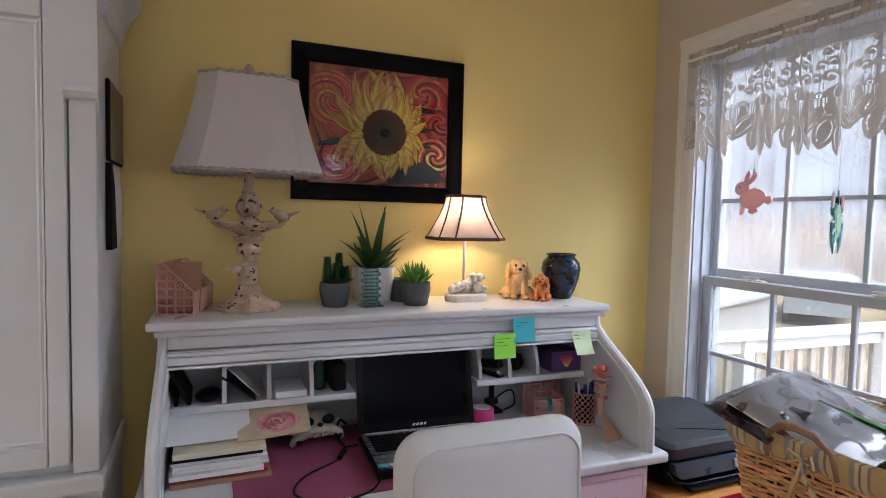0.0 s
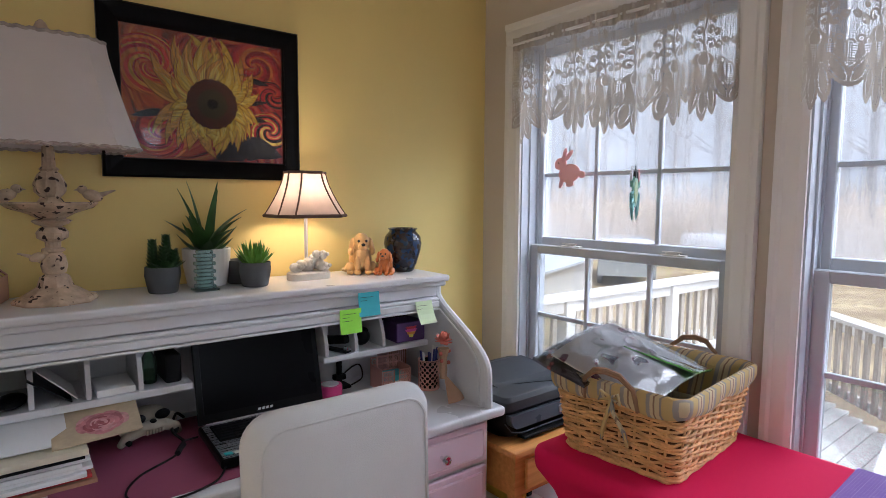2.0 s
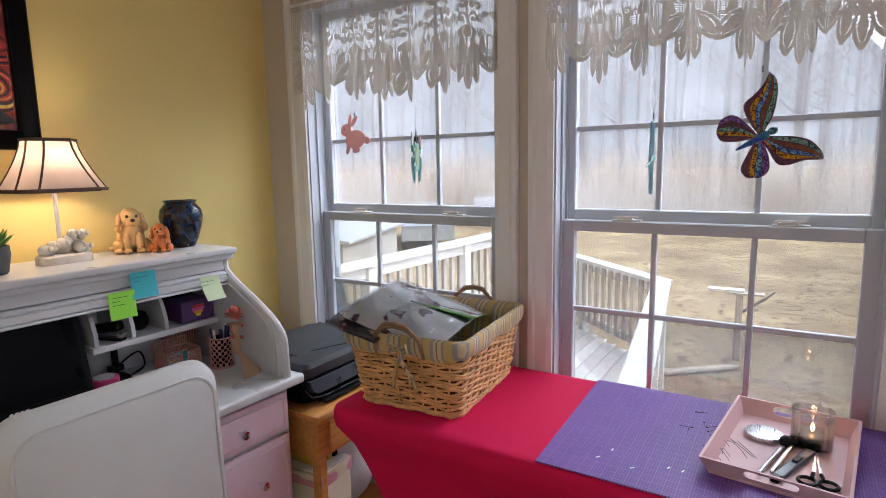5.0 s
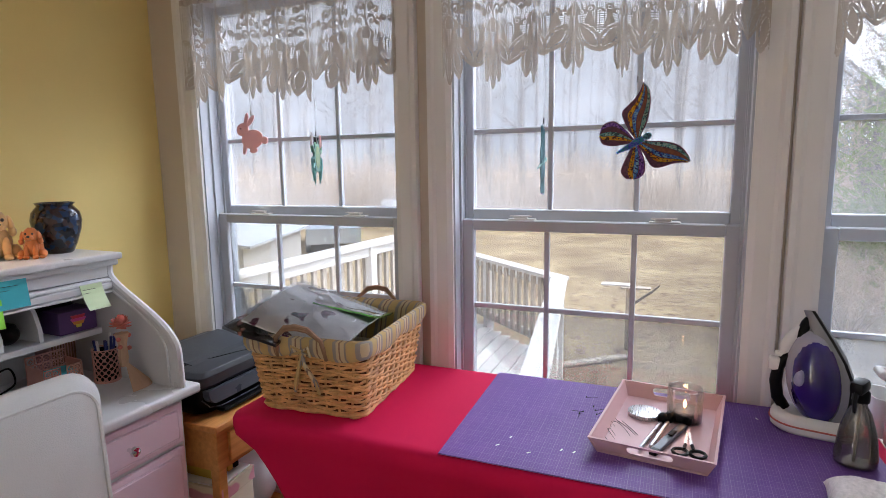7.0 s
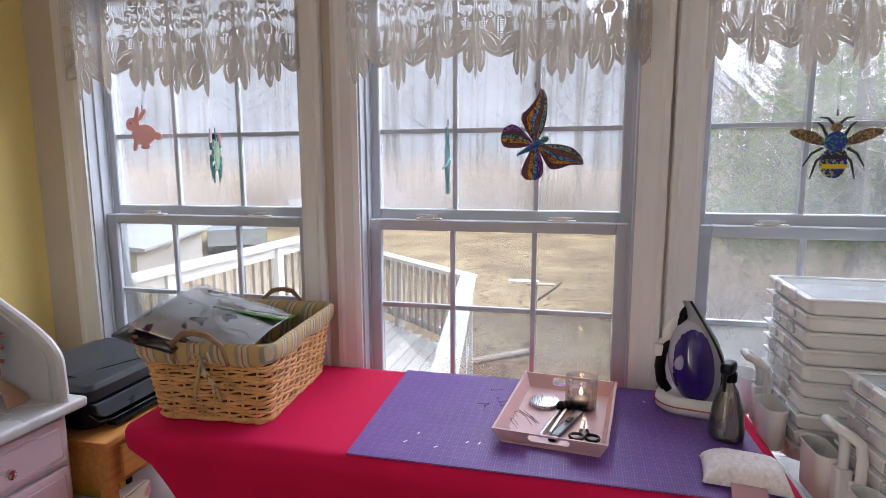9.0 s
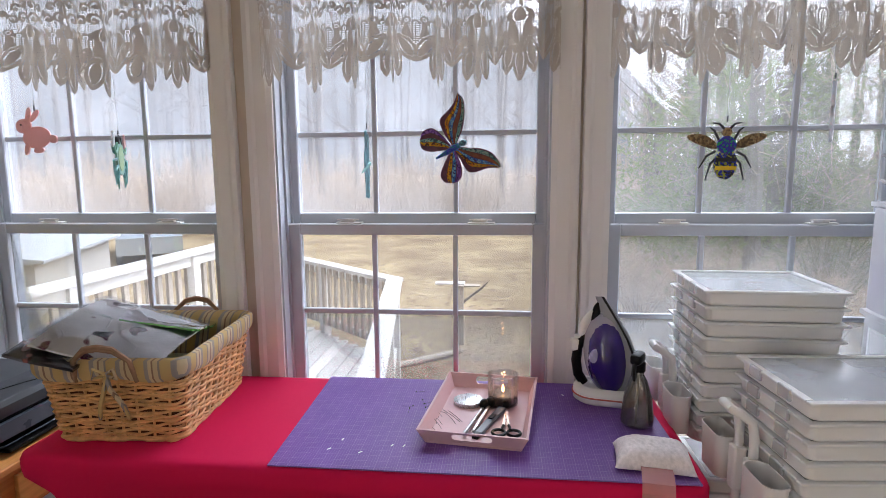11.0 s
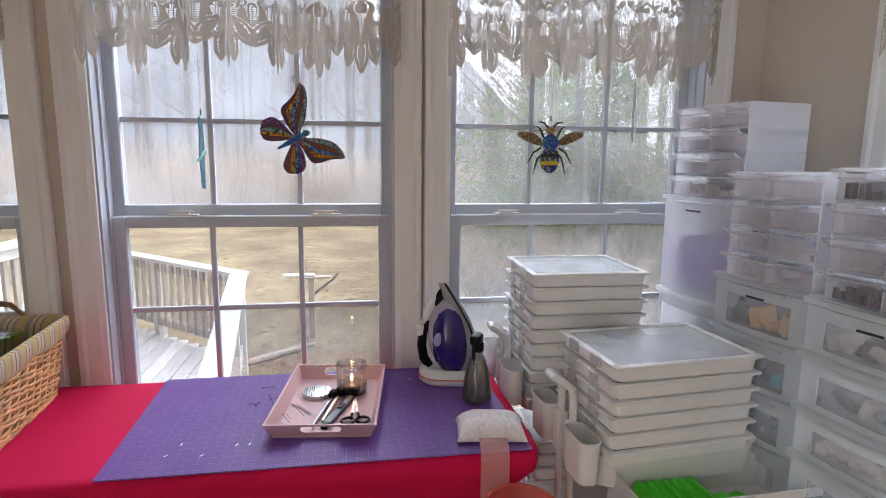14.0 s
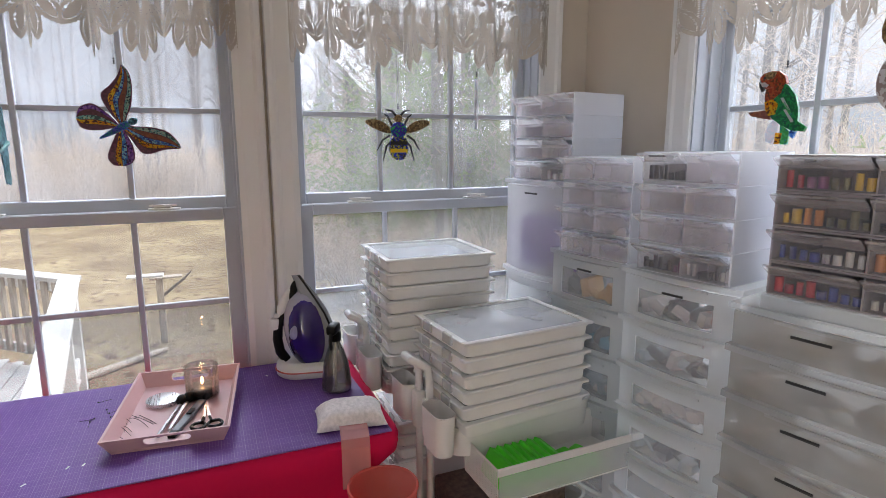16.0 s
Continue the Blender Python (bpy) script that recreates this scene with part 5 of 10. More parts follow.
def dog(label, at, s, mat, rz):
    """A sitting spaniel with long ears, as one mesh; eyes and nose are its dark faces."""
    bm = bmesh.new()
    ball(bm, (0, 0.014, 0.046), (0.040, 0.038, 0.047), (12, 0, 0))
    ball(bm, (0, -0.016, 0.056), (0.029, 0.025, 0.042), (-8, 0, 0))
    ball(bm, (0, -0.016, 0.108), (0.031, 0.030, 0.030))
    ball(bm, (0, -0.012, 0.122), (0.022, 0.022, 0.018))
    ball(bm, (0, -0.044, 0.098), (0.0155, 0.017, 0.0125))
    for x in (-1, 1):
        ball(bm, (x * 0.009, -0.052, 0.094), (0.009, 0.009, 0.009), None, 6)
        ball(bm, (x * 0.033, -0.016, 0.100), (0.0085, 0.018, 0.024), (0, x * -10, 0))
        ball(bm, (x * 0.037, -0.020, 0.079), (0.010, 0.018, 0.015), None, 8)
        ball(bm, (x * 0.017, -0.038, 0.032), (0.011, 0.012, 0.033))
        ball(bm, (x * 0.018, -0.049, 0.008), (0.013, 0.018, 0.009))
        ball(bm, (x * 0.038, -0.010, 0.020), (0.018, 0.030, 0.021))
        ball(bm, (x * 0.042, -0.038, 0.008), (0.012, 0.018, 0.008))
    ball(bm, (-0.045, 0.025, 0.012), (0.024, 0.012, 0.010), (0, 0, 30))
    for v in bm.verts:
        v.co *= 1 + 0.035 * noise.noise(v.co * 160) + 0.02 * noise.noise(v.co * 420)
    count = len(bm.faces)
    ball(bm, (0, -0.0600, 0.103), (0.0068, 0.005, 0.0055), None, 6)
    for x in (-1, 1):
        ball(bm, (x * 0.0130, -0.0425, 0.1145), (0.0046, 0.0038, 0.005), None, 6)
    bm.faces.ensure_lookup_table()
    for k in range(count, len(bm.faces)):
        bm.faces[k].material_index = 1
    for v in bm.verts:
        v.co *= s
        v.co.z = max(0, v.co.z)
    return whole("dog_figurine", bm, [mat, INK], label, "figurine", "dog figurines", smooth=60, at=at, rz=rz)


dog("buff glazed spaniel figurine sitting on the desk", (1.163, 1.62, DT), 1.04, SPANIEL, -22)
dog("small red-brown glazed spaniel figurine sitting on the desk", (1.215, 1.54, DT), 0.66, SPANIEL2, -45)
bm = bmesh.new()
lathe(bm, [(0.036, 0), (0.040, 0.004), (0.052, 0.03), (0.066, 0.075), (0.0705, 0.105), (0.066, 0.13), (0.053, 0.146), (0.049, 0.151), (0.054, 0.158), (0.055, 0.161), (0.050, 0.161), (0.045, 0.15), (0.05, 0.13), (0.03, 0.02), (0.002, 0.015)], 40)
whole("vase", bm, GLAZE, "dark iridescent glazed ceramic vase on the desk", "vase", smooth=60, at=(1.316, 1.575, DT))


def lattice(bm, x0, x1, z0, z1, y, cell, r=0.0016, clip=None):
    """A wall of overlapping rings and crossing bars between x0..x1, z0..z1 at y."""
    nx, nz = max(1, round((x1 - x0) / cell)), max(1, round((z1 - z0) / cell))
    cx, cz = (x1 - x0) / nx, (z1 - z0) / nz
    for i in range(nx):
        for j in range(nz):
            c = (x0 + (i + 0.5) * cx, z0 + (j + 0.5) * cz)
            if clip and not clip(*c):
                continue
            tube(bm, [(c[0] + 0.62 * cx * math.cos(k * math.pi / 4 + 0.39), y, c[1] + 0.62 * cz * math.sin(k * math.pi / 4 + 0.39)) for k in range(8)], r, 4, True)
            tube(bm, [(c[0] - cx * 0.25, y, c[1]), (c[0], y, c[1] + cz * 0.25), (c[0] + cx * 0.25, y, c[1]), (c[0], y, c[1] - cz * 0.25)], r, 4, True)
    return bm


hold = thing("file_holder", "pink lattice metal file holder with cards on the desk", "file holder", (0.054, 1.525, DT), -14)
cl = lambda x, z: z < 0.062 + 0.078 * (0.045 - x) / 0.09 + 0.0
for y, inset in ((-0.005, 0), (0.195, 0)):
    bm = bmesh.new()
    lattice(bm, -0.044, 0.044, 0.006, 0.138, y, 0.022, 0.002, cl)
    tube(bm, [(-0.046, y, 0.003), (0.046, y, 0.003), (0.046, y, 0.066), (-0.03, y, 0.14), (-0.046, y, 0.14)], 0.003, 5, True)
    part("lattice_side", bm, ROSEGOLD, hold)
part("base_plate", box(-0.047, -0.007, 0, 0.047, 0.197, 0.004, r=0.001, seg=1), ROSEGOLD, hold)
part("end_plate", box(0.0465, -0.006, 0.0045, 0.0485, 0.196, 0.066), ROSEGOLD, hold)
part("end_plate", box(-0.0485, -0.006, 0.0045, -0.0465, 0.196, 0.14), ROSEGOLD, hold)
for k, (y, m_, z) in enumerate(((0.035, KRAFT, 0.142), (0.06, PAPERC, 0.12), (0.085, PAPER, 0.11), (0.11, PAPER, 0.118), (0.14, AQUA, 0.10))):
    b = box(-0.04 + 0.012 * k, -0.001, 0.006, 0.036, 0.001, z)
    bmesh.ops.rotate(b, matrix=Euler((radians(-8 + 3 * k), 0, 0)).to_matrix(), verts=b.verts)
    whole("card", b, m_, "paper card standing in the pink file holder", "card", "cards in the holder", at=(0.054 + 0.014 * 1.7, 1.525 + y, DT), rz=-14)

# ---- sticky notes ----


def note(at, w, hgt, mat, lab, tilt=0.0, curl=0.012, bars=3):
    t = thing("sticky_note", lab, "note", at, -1.2, group="sticky notes")
    bm = bmesh.new()
    rows = []
    for k in range(6):
        s = k / 5
        rows.append([(-w / 2 + tilt * s * 0.02, -curl * s * s, -hgt * s), (w / 2 + tilt * s * 0.02, -curl * s * s, -hgt * s), (w / 2 + tilt * s * 0.02, -curl * s * s - 0.0006, -hgt * s), (-w / 2 + tilt * s * 0.02, -curl * s * s - 0.0006, -hgt * s)])
    loft(bm, rows)
    sheet = part("sheet", bm, mat, t)
    for k in range(bars):
        part("writing", box(-w * 0.38, -0.0022 - curl * (0.2 + 0.14 * k) ** 2, -hgt * (0.2 + 0.14 * k) - 0.0005, -w * 0.38 + w * (0.6, 0.3, 0.45, 0.5)[k % 4], -0.0009 - curl * (0.2 + 0.14 * k) ** 2, -hgt * (0.2 + 0.14 * k) + 0.0005), INK, sheet)
    return t


note((1.067, 1.409, 1.130), 0.078, 0.078, AQUA, "aqua sticky note with handwriting on the desk's roll", 0.2, 0.004, 2)
note((1.000, 1.408, 1.082), 0.076, 0.078, LIME, "lime green sticky note with handwriting on the desk's roll", 0, 0.006, 3)
note((1.284, 1.402, 1.078), 0.070, 0.078, PALEN, "pale green sticky note curling off the desk's roll", 0.6, 0.02, 2)

# ---- laptop, cables, papers ----
lap = thing("laptop", "black open laptop with a dark screen on the pink pad", "laptop", (0.735, 1.36, DS + 0.003), -3)
part("base", box(-0.19, -0.135, 0.004, 0.19, 0.125, 0.028, r=0.006), BLACK, lap)
part("keyboard_deck", box(-0.182, -0.125, 0.0283, 0.182, 0.115, 0.0295), STEEL, lap)
kb = part("keyboard", box(-0.165, -0.02, 0.0297, 0.165, 0.098, 0.031), BLACKM, lap)
key = None
for j in range(6):
    for i in range(15):
        if key is None:
            key = part("key", box(-0.0092, -0.0082, 0.0312, 0.0092, 0.0082, 0.0345, r=0.001, seg=1), BLACK, kb)
            key.location = (-0.152, -0.008, 0)
        else:
            piece_of(key, "key", kb, (-0.152 + 0.0217 * i, -0.008 + 0.0187 * j, 0))
part("touchpad", box(-0.05, -0.108, 0.0297, 0.05, -0.04, 0.0303), BLACKM, lap)
for k, (x, m_) in enumerate(((-0.165, AQUA), (-0.14, PAPER), (0.15, PAPER))):
    part("badge", box(x - 0.01, -0.112, 0.0297, x + 0.01, -0.095, 0.0302), m_, lap)
m = pose(0, 0.118, 0.03, -14)
b = box(-0.19, 0.0, 0.0, 0.19, 0.009, 0.262, r=0.004)
bmesh.ops.transform(b, matrix=m, verts=b.verts)
lid = part("lid", b, BLACK, lap)
b = box(-0.172, -0.0012, 0.028, 0.172, -0.0002, 0.25)
bmesh.ops.transform(b, matrix=m, verts=b.verts)
part("screen", b, SCREEN, lid, "dark glossy screen")
b = bmesh.new()
for x in (-0.02, -0.008, 0.004, 0.016):
    prism(b, [(x, 0.012), (x + 0.008, 0.012), (x + 0.011, 0.019), (x + 0.003, 0.019)], -0.0014, -0.0003, "y")
bmesh.ops.transform(b, matrix=m, verts=b.verts)
part("maker_mark", b, PAPER, lid)
bm = bmesh.new()
tube(bm, [(-0.17, 0.126, 0.03), (0.17, 0.126, 0.03)], 0.008, 8)
part("hinge", bm, STEEL, lap)


def cable(pts, label, r=0.0028):
    vs = [Vector(p) for p in pts]
    out = []
    for k in range(len(vs) - 1):
        p0, p1, p2, p3 = vs[max(0, k - 1)], vs[k], vs[k + 1], vs[min(len(vs) - 1, k + 2)]
        for j in range(8):
            t = j / 8
            out.append(0.5 * ((2 * p1) + (p2 - p0) * t + (2 * p0 - 5 * p1 + 4 * p2 - p3) * t * t + (3 * p1 - p0 - 3 * p2 + p3) * t ** 3))
    bm = bmesh.new()
    tube(bm, out + [vs[-1]], r, 6)
    return whole("cable", bm, BLACKM, label, "cable", "desk cables", smooth=True)


cable([(0.545, 1.47, DS + 0.012), (0.50, 1.45, DS + 0.016), (0.47, 1.40, DS + 0.006), (0.37, 1.33, DS + 0.006), (0.33, 1.24, DS + 0.006), (0.40, 1.17, DS + 0.006), (0.51, 1.19, DS + 0.008), (0.56, 1.26, DS + 0.018)], "black power cable looping over the pink pad")
cable([(0.54, 1.60, DS + 0.03), (0.51, 1.56, DS + 0.06), (0.49, 1.52, DS + 0.03), (0.505, 1.46, DS + 0.016)], "black cable behind the skull ornament", 0.004)
cable([(1.02, 1.58, DS + 0.004), (1.08, 1.60, DS + 0.06), (1.15, 1.62, DS + 0.075), (1.17, 1.63, DS + 0.02), (1.12, 1.62, DS + 0.004)], "black cable coiled at the back of the desk", 0.003)
bm = bmesh.new()
tube(bm, [(0.50, 1.44, DS + 0.014), (0.488, 1.425, DS + 0.012), (0.475, 1.40, DS + 0.010)], 0.008, 8)
whole("power_plug", bm, BLACKM, "black power connector on the pink pad", "plug", smooth=True)

z = DS
rn = random.Random(3)
stack = ((KRAFT, 0.014, 0.255, 0.25), (RED, 0.010, 0.245, 0.25), (PAPER, 0.012, 0.232, 0.24), (PAPER, 0.009, 0.238, 0.235), (PAPER, 0.011, 0.225, 0.24), (PAPER, 0.012, 0.24, 0.23), (BLACKM, 0.006, 0.23, 0.24), (PAPERC, 0.016, 0.24, 0.24))
for k, (m_, th, w, d) in enumerate(stack):
    x0 = 0.042 + rn.uniform(-0.002, 0.006)
    if k == 0:
        names, lab, cat = "file_tray", "brown card folder under a stack of papers on the desk", "folder"
    else:
        names, lab, cat = ("folder", "red card folder in the paper stack", "folder") if m_ is RED else ("paper_sheaf", "sheaf of papers stacked on the desk", "papers")
    bm = box(x0 + rn.uniform(0, 0.006), 1.72 - 0.02 - d - rn.uniform(0.07, 0.095), z, x0 + w - rn.uniform(0, 0.012), 1.70, z + th - 0.0006, r=0.0012, seg=1)
    whole(names, bm, m_, lab, cat, "stacked papers")
    z += th
b = box(0, 0, 0, 0.21, 0.16, 0.003)
bmesh.ops.transform(b, matrix=pose(0.03, 1.42, z + 0.004, 22, 0, 0), verts=b.verts)
whole("letter", b, PAPER, "white letter lying on the paper stack", "letter", "stacked papers")
b = box(0, 0, 0, 0.19, 0.20, 0.004)
bmesh.ops.transform(b, matrix=pose(0.205, 1.40, z - 0.0, 16, -4, -4), verts=b.verts)
folder = whole("rose_folder", b, paint("parchment", (0.52, 0.42, 0.28), 0.6, var=0.25, scale=14, bump=0.1), "cream folder printed with a pink rose", "folder", "stacked papers")
ROSES = [paint("rose_pink", c, 0.6, var=0.25, scale=60) for c in ((0.42, 0.14, 0.16), (0.55, 0.22, 0.24), (0.62, 0.32, 0.33), (0.34, 0.09, 0.11))]
rn = random.Random(13)
for k in range(34):
    ring = 1 - k / 34
    a = k * 2.4
    cx_, cy_ = 0.105 + 0.048 * ring * math.cos(a), 0.062 + 0.036 * ring * math.sin(a)
    bm = bmesh.new()
    ln, wd_ = 0.010 + 0.014 * ring, 0.006 + 0.008 * ring
    poly = [(cx_ + ln * math.cos(t) * -math.sin(a) - wd_ * math.sin(t) * math.cos(a), cy_ + ln * math.cos(t) * math.cos(a) - wd_ * math.sin(t) * math.sin(a)) for t in [j * 0.5236 for j in range(12)]]
    prism(bm, poly, 0.0041 + 0.00004 * k, 0.0043 + 0.00004 * k)
    bmesh.ops.transform(bm, matrix=pose(0.205, 1.40, z - 0.0, 16, -4, -4), verts=bm.verts)
    part("printed_petal", bm, ROSES[rn.randrange(4)], folder)

mask = bmesh.new()
ball(mask, (0, 0.012, 0.052), (0.066, 0.046, 0.040), (-18, 0, 0), 18)
tube(mask, [(-0.078, -0.030, 0.010), (-0.064, -0.040, 0.032), (-0.034, -0.048, 0.047), (0, -0.050, 0.052), (0.034, -0.048, 0.047), (0.064, -0.040, 0.032), (0.078, -0.030, 0.010)], [0.009, 0.014, 0.017, 0.019, 0.017, 0.014, 0.009], 10)
for x in (-1, 1):
    ball(mask, (x * 0.056, -0.018, 0.046), (0.020, 0.022, 0.024), (0, x * 20, 0), 8)
for v in mask.verts:
    v.co *= 1 + 0.03 * noise.noise(v.co * 70)
    v.co.z = max(0.0, v.co.z)
BONE = paint("bone_white", (0.34, 0.31, 0.24), 0.55, var=0.25, scale=24, bump=0.4, spots=((0.08, 0.07, 0.05), 40, 0.66))
skull = thing("skull_ornament", "small bone-coloured animal skull ornament on the desk", "ornament", (0.435, 1.575, DS), 8)
part("skull", mask, BONE, skull, smooth=60)
# black balls stand in for the shade inside the skull's openings
for x in (-1, 1):
    bm = bmesh.new()
    ball(bm, (x * 0.033, -0.034, 0.074), (0.021, 0.014, 0.014), (-30, 0, x * 10), 10)
    part("eye_socket_shade", bm, BLACKM, skull, smooth=True)
    bm = bmesh.new()
    ball(bm, (x * 0.062, -0.048, 0.024), (0.009, 0.008, 0.013), (0, x * 18, 0), 8)
    part("cheek_shade", bm, BLACKM, skull, smooth=True)
bm = bmesh.new()
ball(bm, (0, -0.056, 0.068), (0.009, 0.010, 0.006), None, 8)
part("nose_shade", bm, BLACKM, skull, smooth=True)
for k in range(6):
    part("tooth", box(-0.0235 + 0.008 * k, -0.071, 0.036, -0.0170 + 0.008 * k, -0.060, 0.050, r=0.002), BONE, skull)

# pigeonholes, left
SH = 0.9135


def leaning(name, at, w, d, hgt, tilt, mat, label, rz=0.0, cat="papers"):
    b = box(0, 0, 0, w, d, hgt, r=0.001, seg=1)
    bmesh.ops.transform(b, matrix=pose(0, 0, 0, 0, tilt, rz), verts=b.verts)
    lo = min(v.co.z for v in b.verts)
    bmesh.ops.translate(b, vec=(0, 0, -lo), verts=b.verts)
    return whole(name, b, mat, label, cat, at=at)


leaning("notebook", (0.05, 1.52, SH), 0.008, 0.17, 0.135, -16, BLACKM, "black notebook leaning in a desk pigeonhole", cat="notebook")
leaning("notebook", (0.083, 1.52, SH), 0.010, 0.17, 0.12, -26, BLACKM, "black notebook leaning in a desk pigeonhole", cat="notebook")
leaning("envelope", (0.038, 1.51, SH), 0.003, 0.15, 0.075, -12, PAPER, "white envelope leaning in a desk pigeonhole", cat="envelope")
bm = bmesh.new()
ball(bm, (0, 0, 0.018), (0.045, 0.032, 0.018), None, 12)
for v in bm.verts:
    v.co.z = max(0, v.co.z)
whole("computer_mouse", bm, BLACK, "black glossy computer mouse in a desk pigeonhole", "mouse", smooth=True, at=(0.135, 1.555, SH), rz=60)
leaning("photo", (0.258, 1.515, SH), 0.004, 0.14, 0.115, -52, BLACK, "dark photo card leaning in a desk pigeonhole", cat="photo")
leaning("envelope", (0.272, 1.535, SH), 0.003, 0.14, 0.12, -44, PAPER, "white envelope leaning in a desk pigeonhole", cat="envelope")
whole("receipt_pad", box(0.313, 1.51, SH, 0.402, 1.64, SH + 0.018, r=0.0015, seg=1), PAPER, "flat stack of white receipts in a desk pigeonhole", "papers")
gb = thing("glass_bottle", "small green glass bottle in a desk pigeonhole", "bottle", (0.447, 1.57, SH))
bm = bmesh.new()
lathe(bm, [(0.018, 0), (0.02, 0.004), (0.02, 0.07), (0.010, 0.085), (0.010, 0.10), (0.002, 0.101)], 16)
part("bottle", bm, pane_glass("green_glass", 0.1, (0.45, 0.7, 0.5)), gb, smooth=True)
bm = bmesh.new()
lathe(bm, [(0.011, 0.1012), (0.011, 0.112), (0.002, 0.113)], 12)
part("cap", bm, BLACKM, gb)
whole("case", box(0.478, 1.52, SH, 0.522, 1.66, SH + 0.082, r=0.008), BLACKM, "black zip case in a desk pigeonhole", "case")

# pigeonholes, right
st = thing("stapler", "black stapler with steel jaw in a desk pigeonhole", "stapler", (1.015, 1.56, SH), -70)
part("base", box(-0.07, -0.014, 0, 0.07, 0.014, 0.009, r=0.003), BLACK, st)
b = box(-0.066, -0.013, 0.0, 0.07, 0.013, 0.03, r=0.007)
bmesh.ops.transform(b, matrix=pose(0, 0, 0.022, 0, -9), verts=b.verts)
part("arm", b, BLACK, st)
part("jaw", box(0.055, -0.010, 0.0095, 0.074, 0.010, 0.024, r=0.002), CHROME, st)
part("pivot", box(-0.07, -0.010, 0.009, -0.045, 0.010, 0.03, r=0.003), STEEL, st)
bm = bmesh.new()
ball(bm, (0, 0, 0.034), (0.032, 0.05, 0.034), None, 12)
ball(bm, (0.006, -0.03, 0.055), (0.010, 0.014, 0.012), None, 8)
for v in bm.verts:
    v.co.z = max(0, v.co.z)
whole("hole_punch", bm, BLACK, "black rounded desk punch in a pigeonhole", "punch", smooth=True, at=(1.125, 1.57, SH))
whole("black_box", box(1.2, 1.60, SH, 1.355, 1.70, SH + 0.10, r=0.004), BLACKM, "black card box in a desk pigeonhole", "box")
tin = thing("purple_box", "purple box with a rainbow heart in a desk pigeonhole", "box", (1.30, 1.545, SH), -3)
part("box_body", box(-0.06, -0.05, 0, 0.06, 0.05, 0.072, r=0.004), paint("dark_purple_card", (0.10, 0.045, 0.16), 0.5), tin)
for k, c in enumerate(((0.65, 0.05, 0.08), (0.70, 0.10, 0.35), (0.75, 0.30, 0.05), (0.7, 0.6, 0.08))):
    bm = bmesh.new()
    zz = (0.056, 0.046, 0.036, 0.026)[k]
    w = (0.024, 0.026, 0.019, 0.010)[k]
    prism(bm, [(-w, zz), (w, zz), (w * 0.75, zz - 0.0095), (-w * 0.75, zz - 0.0095)], -0.0515, -0.0501, "y")
    part("heart_band", bm, paint("heart_colour", c, 0.5), tin)

# desktop, right
pk = thing("pen_cup", "rose gold lattice cup full of blue pens", "pen cup", (1.330, 1.43, DS))
bm = bmesh.new()
for k in range(12):
    for j in range(5):
        a0, a1, am = k * math.pi / 6, (k + 1) * math.pi / 6, (k + 0.5) * math.pi / 6
        r_ = 0.037
        def P(a, zz):
            return r_ * math.cos(a), r_ * math.sin(a), zz
        z0 = 0.004 + j * 0.0205
        tube(bm, [P(a0, z0), P(am, z0 + 0.0103), P(a1, z0 + 0.0205)], 0.0018, 4)
        tube(bm, [P(a1, z0), P(am, z0 + 0.0103), P(a0, z0 + 0.0205)], 0.0018, 4)
        tube(bm, [P(am - 0.12, z0 + 0.0103), P(am, z0 + 0.0155), P(am + 0.12, z0 + 0.0103), P(am, z0 + 0.005)], 0.0013, 4, True)
part("lattice", bm, ROSEGOLD, pk)
bm = bmesh.new()
lathe(bm, [(0.002, 0.0), (0.038, 0.0), (0.040, 0.0045), (0.038, 0.007), (0.002, 0.0031)], 24)
part("bottom", bm, ROSEGOLD, pk)
bm = bmesh.new()
tube(bm, [(0.038 * math.cos(k * 0.2618), 0.038 * math.sin(k * 0.2618), 0.107) for k in range(24)], 0.0022, 5, True)
part("rim", bm, ROSEGOLD, pk)
bm = bmesh.new()
lathe(bm, [(0.0335, 0.0035), (0.0335, 0.104), (0.0325, 0.104), (0.0325, 0.004), (0.001, 0.0036)], 20)
part("liner", bm, BLACKM, pk)
PENB = paint("blue_pen_plastic", (0.02, 0.03, 0.20), 0.35)
for k in range(9):
    a = k * 2.4
    bm = bmesh.new()
    tube(bm, [(0.012 * math.cos(a), 0.012 * math.sin(a), 0.006), (0.030 * math.cos(a), 0.030 * math.sin(a), 0.125 + 0.012 * (k % 3))], 0.0042, 7)
    whole("pen", bm, PENB if k % 4 else PAPER, "blue ballpoint pen standing in the lattice cup" if k % 4 else "white ballpoint pen standing in the lattice cup", "pen", "pens in the cup", smooth=True, at=(1.330, 1.43, DS))
nh = thing("note_holder", "rose gold lattice note holder with aqua notes", "note holder", (1.228, 1.525, DS), -6)
for y in (0.045,):
    bm = bmesh.new()
    lattice(bm, -0.055, 0.055, 0.004, 0.10, y, 0.022, 0.002)
    tube(bm, [(-0.058, y, 0.002), (0.058, y, 0.002), (0.058, y, 0.104), (-0.058, y, 0.104)], 0.003, 5, True)
    part("lattice_back", bm, ROSEGOLD, nh)
